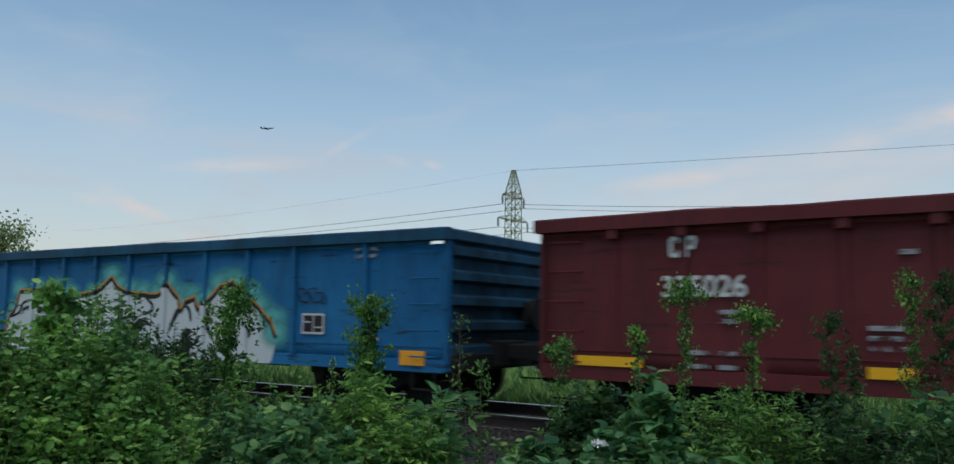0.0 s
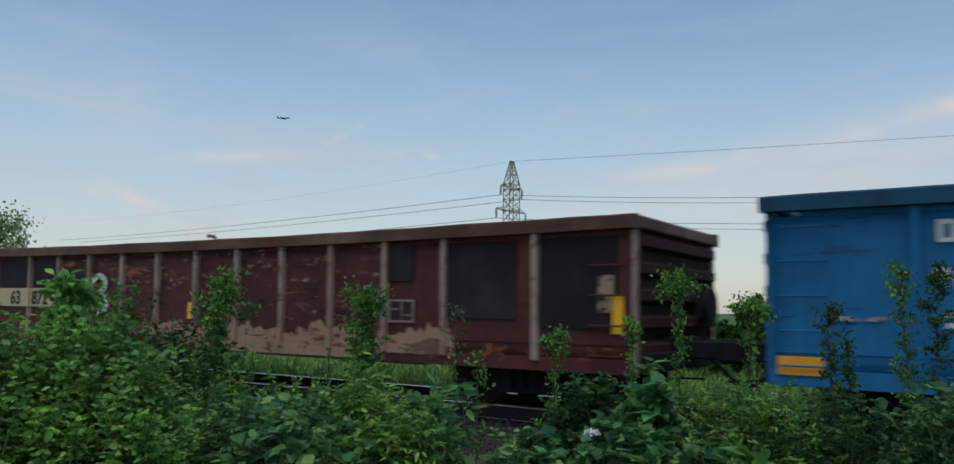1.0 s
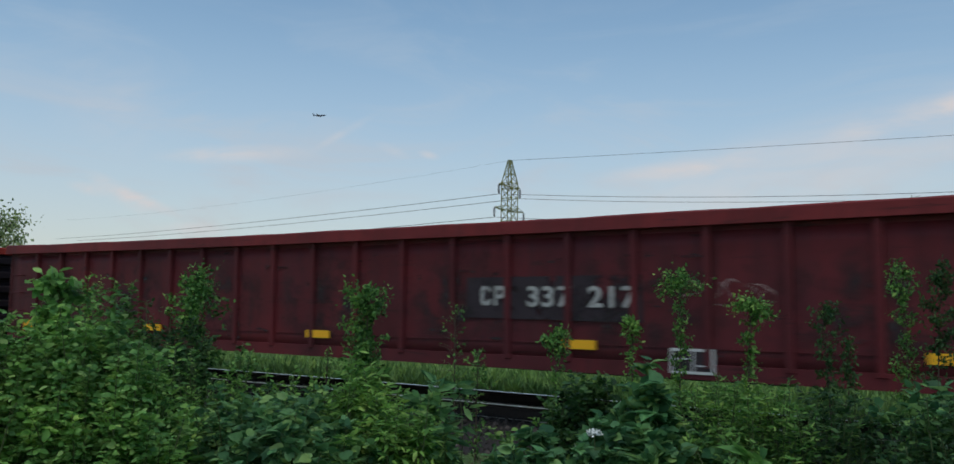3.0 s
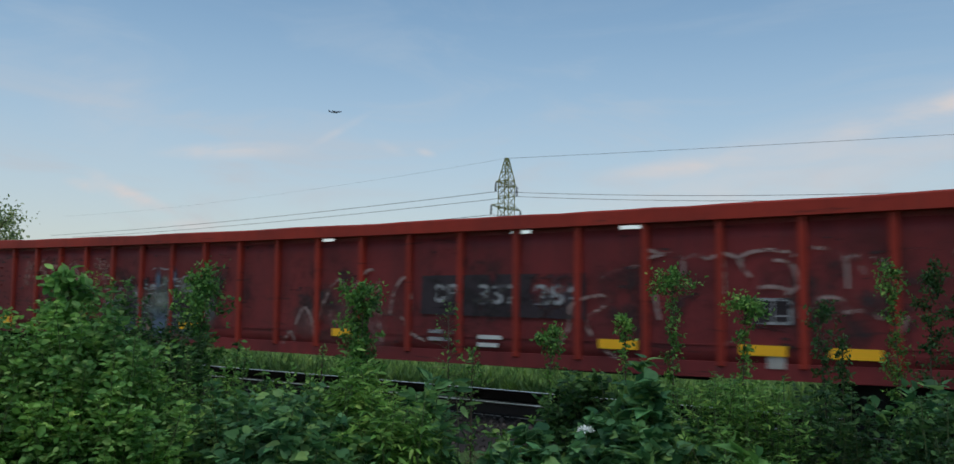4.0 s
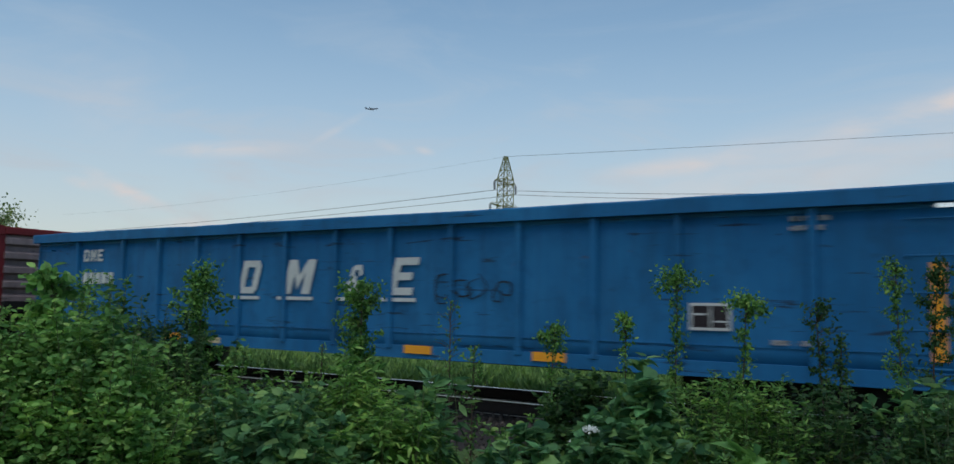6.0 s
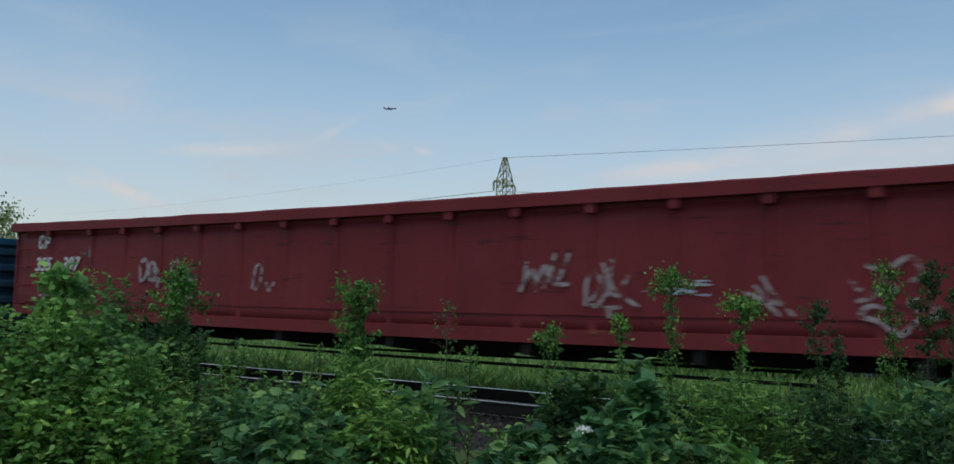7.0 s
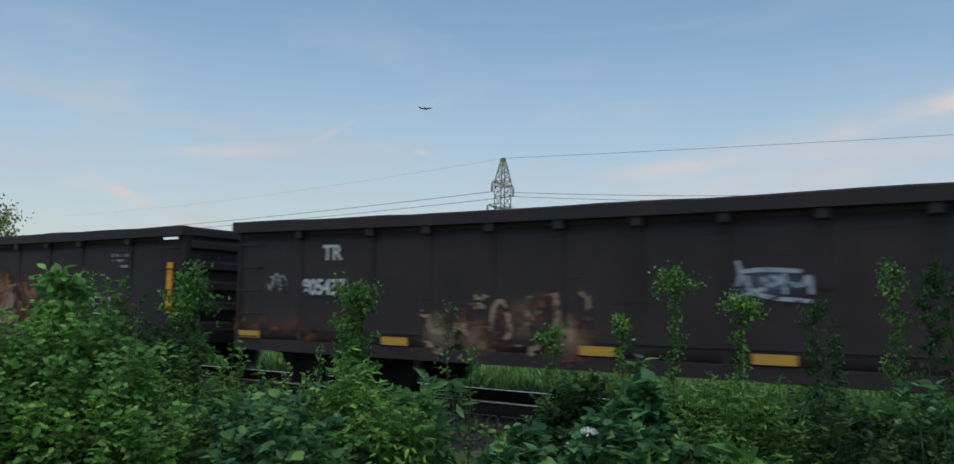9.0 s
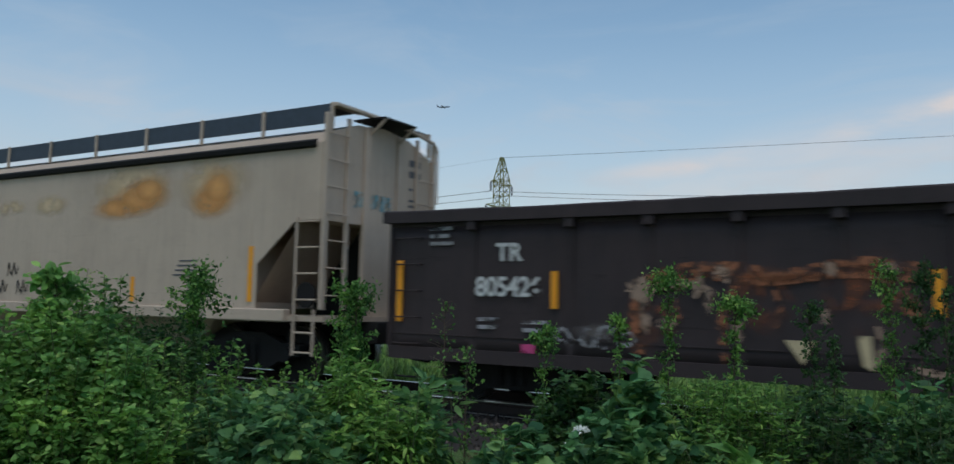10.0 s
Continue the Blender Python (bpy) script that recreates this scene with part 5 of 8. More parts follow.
        for i, (u0, u1, z0, z1, n, w) in enumerate(((1.62, 1.95, 1.9, 2.02, 8, 0.06), (1.58, 1.68, 1.55, 1.88, 8, 0.04), (2.22, 2.7, 1.88, 2.04, 12, 0.06), (2.22, 2.32, 1.7, 1.88, 5, 0.05),
                                                    (2.9, 3.06, 1.62, 1.85, 9, 0.05), (3.15, 3.36, 1.96, 2.0, 5, 0.05), (3.35, 3.8, 1.6, 1.86, 18, 0.05), (3.55, 3.72, 1.4, 1.5, 5, 0.05),
                                                    (4.04, 4.2, 1.92, 2.02, 5, 0.05), (4.25, 4.46, 1.62, 2.02, 14, 0.05), (3.1, 3.6, 1.5, 1.95, 10, 0.04))):
            scrapes(c, u0, u1, z0, z1, n, 0.2, w * 1.3, SCUFF_PINK, 430 + i, "faded pale spray", FACE - 0.007 - 0.0002 * i)
        scrapes(c, 0.3, 4.5, 0.8, 2.2, 40, 0.35, 0.03, SCUFF_DARK, 72)
        scrapes(c, 0.3, 4.5, 0.8, 2.2, 26, 0.35, 0.03, SCUFF_RED, 73)
        for v in np.arange(1.13, 19, 0.86):
            if 1.5 < v < 4.5:
                sleeve(c, v, 1.62, 1.85, SCUFF_PINK)
        for pts in ([(13.72, 0.8), (13.91, 1.07), (13.95, 1.36), (14.31, 1.47), (14.43, 1.4), (14.15, 1.15), (14.35, 0.87), (14.66, 0.67)],
                    [(14.62, 1.98), (14.9, 2.0), (15.1, 1.94)], [(14.35, 1.68), (14.5, 1.76), (14.82, 1.8), (14.84, 1.6)], [(14.84, 1.8), (14.98, 1.92), (15.3, 1.94), (15.34, 1.72)],
                    [(15.34, 1.9), (15.5, 1.93), (15.6, 1.88)], [(15.6, 1.88), (15.8, 1.94), (16.0, 1.86)], [(15.78, 1.9), (15.8, 1.5)], [(16.08, 1.68), (15.96, 1.88), (16.2, 1.97), (16.5, 1.94)],
                    [(16.32, 1.86), (16.5, 1.82), (16.56, 1.6), (16.44, 1.5)], [(16.5, 1.9), (16.73, 1.98), (17.0, 1.9), (17.04, 1.56)], [(17.02, 1.86), (17.12, 1.9), (17.2, 1.7)], [(17.14, 1.86), (17.34, 1.86), (17.4, 1.76)],
                    [(16.1, 1.56), (16.3, 1.58), (16.5, 1.54)], [(16.7, 1.42), (16.86, 1.48), (17.0, 1.44)], [(17.0, 1.32), (17.2, 1.34), (17.34, 1.26)], [(15.0, 1.5), (15.06, 1.2)],
                    [(15.7, 0.62), (15.76, 0.9), (15.86, 1.0)], [(17.4, 0.7), (17.46, 1.0), (17.56, 1.3)],
                    [(9.04, 0.7), (9.2, 0.9), (9.3, 0.72)], [(9.3, 1.0), (9.46, 1.25), (9.62, 1.1), (9.7, 0.8)], [(9.8, 1.2), (10.0, 1.55), (10.2, 1.66), (10.3, 1.4)], [(10.4, 1.5), (10.7, 1.8), (10.9, 1.7), (10.9, 1.3), (11.0, 0.8)],
                    [(11.1, 1.0), (11.2, 1.5), (11.4, 1.7), (11.5, 1.4)], [(11.33, 1.16), (11.5, 0.95), (11.76, 0.84)]):
            stroke(c, "spray_line", pts, 0.042, CHALKPINK, "faded outline of a large sprayed tag", taper=0.3)
        for i, (u, z, a, b) in enumerate(((9.9, 1.1, 0.8, 0.4), (10.8, 1.1, 0.6, 0.5), (16.6, 1.4, 0.7, 0.3))):
            blob(c, "worn_haze", ragged(u, z, a, b, 480 + i, rough=0.3), PINKHAZE, "worn pinkish spray", FACE - 0.006)
        data_box(c, 16.1, 1.18, 0.4, 0.28, CHALK)
        plate(c, "label_card", 16.24, 16.42, 0.72, 0.92, BUFFGREY, "small white label")
        scrawl(c, 17.9, 18.8, 1.2, 2.05, 5, 0.03, CHALKPINK, 24)
        stencil(c, 11.8, 0.95, 0.4, 2, CHALK)
        stencil(c, 12.6, 0.9, 0.35, 2)
    if k == 2:
        blob(c, "grey_patch", [(8.1, 0.75), (8.0, 1.5), (8.7, 1.65), (9.4, 1.6), (10.3, 1.35), (10.2, 0.75)], GREENGREY_D, "grey worn patch")
        plate(c, "repaint_patch", 8.0, 8.75, 0.95, 1.68, GREY_WORN, "grey worn patch of paint")
        blob(c, "old_graffiti", ragged(9.3, 1.1, 1.1, 0.45, 470, rough=0.3), GREENGREY_D, "grey-green worn graffiti", FACE - 0.0075)
        scrapes(c, 8.0, 10.3, 0.75, 1.6, 16, 0.5, 0.04, SCUFF_PINK, 84, "faded pale spray", FACE - 0.0095)
        scrawl(c, 17.0, 17.4, 1.5, 1.9, 3, 0.05, CHALK, 26)
        for i, (u0, u1, z0, z1, n) in enumerate(((2.0, 2.5, 1.4, 2.0, 12), (2.7, 3.3, 1.5, 2.05, 16), (3.6, 4.2, 1.4, 1.9, 12), (4.4, 5.0, 1.5, 2.0, 12), (1.3, 6.0, 0.8, 2.2, 26))):
            scrapes(c, u0, u1, z0, z1, n, 0.3, 0.06, SCUFF_PINK, 450 + i, "faded pale spray", FACE - 0.007 - 0.0002 * i)
        scrapes(c, 0.3, 19.5, 0.8, 2.2, 90, 0.4, 0.035, SCUFF_DARK, 74)
        scrapes(c, 0.3, 19.5, 0.8, 2.2, 60, 0.4, 0.035, SCUFF_RED, 75)
        plate(c, "label_card", 15.37, 15.57, 0.8, 0.99, BUFFGREY, "small white label")


def decorate_maroon(c):
    initials(c, 0.9, 2.26, 0.27, 2, shear=0.08, pitch=0.85)
    text(c, "355", 0.82, 1.82, 0.375, WHITE, shear=0.25)
    text(c, "397", 1.78, 1.82, 0.375, WHITE, shear=0.25)
    for a in ((2.41, 2.69, 2.06, 2.08), (2.41, 2.69, 2.27, 2.29), (2.41, 2.43, 2.08, 2.27), (2.67, 2.69, 2.08, 2.27), (2.5, 2.6, 2.12, 2.15), (2.5, 2.6, 2.2, 2.23)):
        plate(c, "panel_line", *a, CHALK)
    stencil(c, 1.03, 1.41, 0.36, 2, CHALK)
    stencil(c, 1.85, 1.41, 0.36, 2, CHALK)
    stencil(c, 1.9, 1.12, 0.24, 2, CHALK)
    stencil(c, 18.57, 1.97, 0.36, 2)
    TAGS = (
        # loops and slants in quick sprayed groups
        (0.075, ((4.32, 1.6), (4.3, 1.9), (4.42, 2.0), (4.52, 1.86), (4.44, 1.68), (4.34, 1.62)), ((4.56, 1.62), (4.58, 1.92), (4.72, 1.9), (4.66, 1.76), (4.6, 1.74)), ((4.68, 1.6), (4.78, 1.84), (4.82, 1.5)), ((4.52, 1.66), (4.75, 1.65), (4.98, 1.62))),
        (0.075, ((5.4, 1.86), (5.32, 1.97), (5.2, 1.86), (5.15, 1.6), (5.24, 1.46), (5.4, 1.5)), ((5.3, 1.62), (5.38, 1.78), (5.46, 1.6), (5.4, 1.5)), ((5.5, 1.84), (5.48, 1.52)), ((5.62, 1.84), (5.58, 1.5)), ((5.48, 1.68), (5.62, 1.66)), ((5.68, 1.72), (5.74, 1.54), (5.86, 1.7), (5.74, 1.42), (5.64, 1.34)), ((5.16, 1.42), (5.4, 1.34), (5.78, 1.36))),
        (0.05, ((7.22, 1.5), (7.3, 1.86), (7.42, 1.84), (7.4, 1.6), (7.28, 1.48)), ((7.5, 1.7), (7.6, 1.48), (7.72, 1.62))),
        (0.06, ((12.13, 1.5), (12.2, 1.66), (12.22, 1.88)), ((12.16, 1.56), (12.32, 1.78), (12.36, 1.5)), ((12.34, 1.52), (12.46, 1.8), (12.52, 1.76), (12.46, 1.55)), ((12.56, 1.62), (12.58, 1.8), (12.62, 1.98)), ((12.82, 1.98), (12.7, 1.72), (12.64, 1.6), (12.86, 1.61))),
        (0.055, ((13.04, 1.34), (13.05, 1.6), (13.1, 1.72)), ((13.1, 1.4), (13.24, 1.62), (13.14, 1.78)), ((13.2, 1.36), (13.34, 1.56), (13.26, 1.86)), ((13.38, 1.9), (13.36, 1.64), (13.46, 1.52), (13.6, 1.72)), ((13.3, 1.5), (13.5, 1.46), (13.72, 1.34)), ((13.1, 1.36), (13.3, 1.32), (13.5, 1.34)), ((13.34, 1.32), (13.36, 1.2))),
        (0.05, ((14.92, 1.52), (15.1, 1.44), (15.28, 1.28)), ((15.1, 1.7), (15.18, 1.56), (15.42, 1.28)), ((15.02, 1.6), (15.16, 1.44), (15.3, 1.4))),
        (0.055, ((15.95, 1.68), (16.06, 1.55), (16.18, 1.5)), ((16.3, 1.7), (16.2, 1.52), (16.02, 1.44)), ((16.18, 1.54), (16.36, 1.58), (16.28, 1.48)), ((16.1, 1.8), (16.26, 1.76)), ((16.34, 1.78), (16.5, 1.88), (16.62, 1.72), (16.52, 1.64), (16.64, 1.64)),
         ((16.32, 1.36), (16.14, 1.4), (16.06, 1.3), (16.24, 1.24), (16.4, 1.12), (16.52, 1.24), (16.7, 1.3), (16.66, 1.46), (16.5, 1.44), (16.58, 1.34))),
    )
    for width, *lines in TAGS:
        for pts in lines:
            stroke(c, "spray_line", pts, width, CHALK_S, "pale worn sprayed tag", taper=0.35)
    scrapes(c, 14.05, 14.55, 1.42, 1.66, 7, 0.4, 0.03, CHALK_B, 207, "faint blue sprayed smear")
    scrapes(c, 0.3, 19.5, 1.1, 2.4, 60, 0.3, 0.02, SCUFF_DARK, 208, "small dark scuffs")
    for u in (12.82, 14.9):
        plate(c, "rust_band", u, u + 0.7, 0.98, 1.08, RUSTGRAF)
    data_box(c, 17.22, 1.26, 0.41, 0.27, BARE)


def decorate_black(c, k):
    if k == 0:
        text(c, "TR", 1.95, 1.97, 0.31, WHITE, "white stencilled letters TR")
        text(c, "805437", 1.56, 1.45, 0.33, WHITE, space=0.96, wide=0.9, proud=0.015)
        for i in range(6):
            blob(c, "rust_patch", ragged(0.3 + 0.35 * i, 0.95 + 0.1 * math.sin(i * 3), 0.35, 0.22, 300 + i, rough=0.4), RUSTGRAF, "rust bleeding through old paint")
        for i in range(7):
            blob(c, "rust_patch", ragged(4.1 + 0.33 * i, 1.0 + 0.14 * math.sin(i * 2), 0.3, 0.3, 310 + i, rough=0.45), RUSTGRAF if i % 2 else TANSOFT, "rust bleeding through old paint")
        scrapes(c, 4.0, 6.3, 0.7, 1.45, 14, 0.32, 0.06, RUSTPALE_D, 76, "pale flaked scrapes")
        scrapes(c, 3.9, 6.4, 0.65, 1.3, 20, 0.4, 0.06, SCUFF_BROWN, 77, "orange rust scrapes", FACE - 0.0072)
        for pts in ([(8.1, 1.86), (8.14, 1.7), (8.06, 1.5)], [(8.16, 1.74), (8.4, 1.76), (8.76, 1.74)], [(8.2, 1.7), (8.24, 1.54), (8.4, 1.56)], [(8.36, 1.68), (8.44, 1.6), (8.54, 1.64), (8.46, 1.7)],
                    [(8.58, 1.72), (8.6, 1.5)], [(8.6, 1.62), (8.76, 1.6), (8.82, 1.7)], [(8.84, 1.7), (8.86, 1.5)], [(8.04, 1.44), (8.24, 1.5), (8.5, 1.46), (8.86, 1.43)]):
            stroke(c, "spray_line", pts, 0.05, CHALK_B, "pale blue-grey sprayed tag", taper=0.3)
        blob(c, "spray_haze", ragged(8.48, 1.62, 0.46, 0.18, 490, rough=0.2), BLUEHAZE, "blue-grey sprayed haze", FACE - 0.006)
        for pts in ([(4.96, 1.0), (5.0, 1.3), (5.1, 1.38), (5.2, 1.32)], [(5.2, 1.25), (5.24, 1.0), (5.16, 0.9)], [(5.88, 1.5), (5.92, 1.3), (5.9, 1.1)], [(6.06, 1.34), (6.12, 1.1), (6.1, 0.9)], [(6.22, 1.52), (6.34, 1.44), (6.34, 1.28)], [(3.94, 1.2), (4.0, 1.0), (4.2, 0.95)], [(4.3, 0.9), (4.44, 1.05), (4.6, 0.95)]):
            stroke(c, "pale_flake", pts, 0.08, RUSTPALE_D, "pale flaked spray", taper=0.4)
        blob(c, "orange_rust", ragged(5.7, 1.42, 0.22, 0.1, 491, rough=0.4), RUSTGRAF_S, "bright orange rust", FACE - 0.009)
        scrawl(c, 0.7, 1.2, 1.5, 1.75, 3, 0.04, CHALK, 33)
        for i in range(16):
            u = 11.25 + 0.21 * i + 0.1 * (i // 4)
            stroke(c, "faded_letter", [(u, 1.46), (u + 0.01, 1.64), (u + 0.1, 1.62), (u + 0.1, 1.55), (u + 0.02 * (i % 3), 1.52), (u + 0.12, 1.46)][:4 + i % 3], 0.03, CHALKPINK, taper=0.2)
            if i % 4 != 3 and i < 11:
                stroke(c, "faded_letter", [(u + 0.1, 1.25), (u, 1.22), (u + 0.02, 1.12), (u + 0.11, 1.13)][:3 + i % 2], 0.028, CHALKPINK, taper=0.2)
        scrapes(c, 8.5, 15.5, 0.7, 1.7, 30, 0.35, 0.03, SCUFF_DARK, 80, "small dark scuffs")
        data_box(c, 13.64, 1.05, 0.43, 0.32, BUFF)
        plate(c, "reflector", 13.64, 14.07, 0.94, 1.04, YELLOW, "yellow reflective panel", proud=0.014)
        marks(c, [0.4, 3.37, 6.45, 8.48, 11.35], 0.76, YELLOW_D, 0.46, 0.11)
        plate(c, "reflector", 15.3, 15.75, 0.81, 0.98, YELLOW_D, "dirty yellow reflective panel", proud=0.014)
        stencil(c, 10.9, 0.75, 0.3, 1)
        scrawl(c, 15.3, 15.7, 1.05, 1.4, 4, 0.045, CHALKPINK, 36)
        blob(c, "worn_haze", ragged(15.5, 1.22, 0.26, 0.2, 495, rough=0.25), TANSOFT, "worn pale spray", FACE - 0.006)
        blob(c, "worn_haze", ragged(11.55, 1.3, 0.36, 0.34, 496, rough=0.25), PINKHAZE, "worn pale spray", FACE - 0.006)
    else:
        text(c, "TR", 1.83, 1.9, 0.32, WHITE, "white stencilled letters TR")
        text(c, "805426", 1.53, 1.45, 0.345, WHITE, space=0.97, wide=0.98, proud=0.015)
        posts(c, [0.26], 1.08, 1.92, ORANGE_D, 0.09)
        posts(c, [2.69, 6.82, 10.0, 13.0], 1.3, 1.76, ORANGE_D, 0.085)
        posts(c, [15.62], 1.1, 1.98, ORANGE_D, 0.13)
        data_box(c, 13.53, 1.05, 0.49, 0.32)
        stencil(c, 0.77, 2.32, 0.36, 3, CHALK)
        stencil(c, 14.0, 2.1, 0.45, 3, CHALK)
        stencil(c, 1.57, 1.12, 0.33, 2, CHALK)
        stencil(c, 2.25, 1.1, 0.33, 2, CHALK)
        plate(c, "pink_spot", 2.23, 2.43, 0.74, 0.85, PINK)
        plate(c, "pink_spot", 13.45, 13.65, 0.7, 0.82, PINK)
        stroke(c, "rust_arch", [(4.0, 1.55), (4.5, 1.7), (5.2, 1.64), (6.0, 1.72), (6.7, 1.66)], 0.1, RUSTARCH, taper=0.3)
        stroke(c, "rust_arch", [(3.8, 0.8), (3.75, 1.4), (4.1, 1.72), (4.8, 1.78), (5.4, 1.7), (6.1, 1.82), (6.7, 1.75)], 0.16, RUSTARCH, "rusted arch of an old tag", taper=0.2)
        stroke(c, "rust_arch", [(4.8, 0.75), (4.75, 1.2), (4.9, 1.6)], 0.1, RUSTARCH)
        stroke(c, "rust_arch", [(6.4, 1.7), (6.6, 1.4), (6.7, 1.2)], 0.12, RUSTARCH)
        stroke(c, "pale_arch", [(3.85, 1.1), (3.9, 1.5), (4.3, 1.62), (4.7, 1.5)], 0.1, RUSTPALE_D)
        blob(c, "pale_flake", ragged(3.78, 1.56, 0.13, 0.13, 492, rough=0.35), RUSTPALE_D, "pale flaked spray", FACE - 0.013)
        blob(c, "pale_flake", ragged(4.12, 1.15, 0.09, 0.07, 493, rough=0.35), RUSTPALE_D, y=FACE - 0.013)
        blob(c, "grey_haze", ragged(3.3, 1.02, 0.42, 0.14, 494, rough=0.3), GREENGREY_D, "grey worn patch", FACE - 0.006)
        stroke(c, "pale_arch", [(4.5, 1.78), (4.5, 1.6), (4.45, 1.45)], 0.07, RUSTPALE_D)
        stroke(c, "rust_arch", [(6.1, 1.78), (6.36, 1.7), (6.5, 1.42)], 0.1, RUSTARCH)
        stroke(c, "pale_arch", [(6.6, 0.8), (7.0, 0.75), (7.2, 0.95), (7.0, 1.05)], 0.09, RUSTPALE_D)
        blob(c, "pale_wedge", [(5.4, 1.03), (5.7, 1.03), (5.58, 0.78)], BUFF, "pale painted wedge")
        blob(c, "pale_wedge", [(6.1, 1.1), (6.22, 1.1), (6.25, 0.75), (6.15, 0.8)], BUFF)
        # flaked, run and rusted remains of the old letters
        for i, (u, z, ru, rz) in enumerate(((3.86, 1.5, 0.06, 0.17), (3.88, 1.16, 0.05, 0.1), (4.77, 1.72, 0.1, 0.09), (4.6, 1.42, 0.035, 0.14), (4.92, 1.1, 0.05, 0.11), (5.85, 1.77, 0.06, 0.07), (5.8, 1.28, 0.04, 0.1), (6.42, 1.79, 0.07, 0.05))):
            blob(c, "pale_flake", ragged(u, z, ru, rz, 530 + i, rough=0.45), RUSTPALE_D, y=FACE - 0.0135)
        for pts, w in (([(6.3, 1.72), (6.42, 1.5), (6.56, 1.32)], 0.06), ([(4.3, 1.6), (4.22, 1.4), (4.28, 1.2)], 0.05), ([(5.3, 1.55), (5.36, 1.35), (5.3, 1.15)], 0.05)):
            stroke(c, "rust_streak", pts, w, RUSTARCH, "brown rust streak", y=FACE - 0.0128, taper=0.4)
        stroke(c, "pale_ring", [(7.35, 1.72), (7.6, 1.8), (7.84, 1.68), (7.86, 1.45), (7.8, 1.25)], 0.05, RUSTPALE_D, "worn pale sprayed curve")
        stroke(c, "pale_ring", [(7.5, 1.6), (7.7, 1.55), (7.72, 1.35), (7.55, 1.3)], 0.04, RUSTPALE_D)
        stroke(c, "pale_ring", [(6.28, 1.2), (6.32, 1.0), (6.26, 0.8)], 0.06, RUSTPALE_D)
        for i, (u, z, ru, rz) in enumerate(((7.3, 1.35, 0.35, 0.35), (8.2, 1.6, 0.35, 0.32), (8.3, 1.1, 0.3, 0.3))):
            blob(c, "rust_bloom", ragged(u, z, ru, rz, 545 + i, rough=0.25), TANRUST, "tan rust bloom", FACE - 0.0082)
        for i in range(0, 9, 3):
            blob(c, "rust_patch", ragged(4.0 + 0.36 * i, 1.3 + 0.25 * math.sin(i * 2.3), 0.45, 0.5, 350 + i, rough=0.3), RUSTGRAF, "rust bleeding through old paint")
        for i in range(14):
            blob(c, "rust_patch", ragged(7.6 + 0.38 * i, 1.2 + 0.3 * math.sin(i * 2.9), 0.5, 0.5, 370 + i, rough=0.3), RUSTGRAF if i % 4 else TANSOFT, "rust bleeding through old paint", FACE - 0.004)
        for i in range(8):
            blob(c, "rust_patch", ragged(8.3 + 0.42 * i, 1.25 + 0.2 * math.sin(i * 1.7), 0.36, 0.4, 330 + i, rough=0.35), RUSTGRAF if i % 3 else RUSTPALE_D, "rust bleeding through old paint")
        scrawl(c, 7.8, 10.0, 0.8, 1.8, 5, 0.06, RUSTGRAF_S, 38)
        scrapes(c, 8.0, 12.0, 0.8, 1.8, 9, 0.4, 0.06, RUSTPALE_D, 78, "pale flaked scrapes")
        scrapes(c, 9.6, 10.8, 0.8, 1.8, 12, 0.35, 0.06, SCUFF_ORANGE, 79, "orange rust scrapes", FACE - 0.0072)
        for i, (u, z, a, b, m) in enumerate(((10.5, 1.5, 0.3, 0.42, TANRUST), (10.15, 1.2, 0.4, 0.5, TANRUST), (11.6, 1.45, 0.4, 0.32, TANSOFT), (11.55, 0.78, 0.45, 0.14, TANRUST), (9.3, 1.1, 0.55, 0.5, TANRUST), (8.6, 1.2, 0.4, 0.35, TANSOFT))):
            blob(c, "rust_bloom", ragged(u, z, a, b, 500 + i, rough=0.25), m, "tan rust bloom", FACE - 0.0088 - 0.0003 * i)
        for pts in ([(9.95, 1.85), (10.0, 1.4), (9.95, 0.9)], [(10.7, 1.9), (10.72, 1.4), (10.66, 1.1)], [(11.3, 1.66), (11.5, 1.4), (11.9, 1.45), (11.92, 1.75)], [(11.2, 1.2), (11.4, 1.1), (11.6, 1.25)]):
            stroke(c, "rust_streak", pts, 0.07, SCUFF_ORANGE, "orange rust streak", y=FACE - 0.013, taper=0.4)
        scrawl(c, 2.7, 3.6, 0.85, 1.1, 4, 0.05, CHALK, 40)


NUMERAL = sprayed("worn_stencil_white", (0.5, 0.48, 0.45), 0.95, 7.0)
NUMBERBED = sprayed("dark_number_band", (0.03, 0.016, 0.022), 0.9, 1.5)
TORN = sprayed("torn_tan_primer", (0.3, 0.17, 0.12), 0.85, 4.0)
SOOT_D = sprayed("dark_soot", (0.03, 0.02, 0.022), 0.95, 2.0)
TANSOFT = sprayed("tan_worn_spray", (0.24, 0.15, 0.09), 0.8, 3.0, True)
BUFFGREY = plain("dirty_card", (0.36, 0.33, 0.3), 0.7)
PEEL = sprayed("peeled_primer_band", (0.4, 0.23, 0.155), 0.92, 3.4)
RUSTFOOT = sprayed("red_rust_foot", (0.24, 0.075, 0.045), 0.75, 3.4)
SCUFFED = sprayed("scraped_pale_primer", (0.36, 0.2, 0.15), 0.42, 13.0)
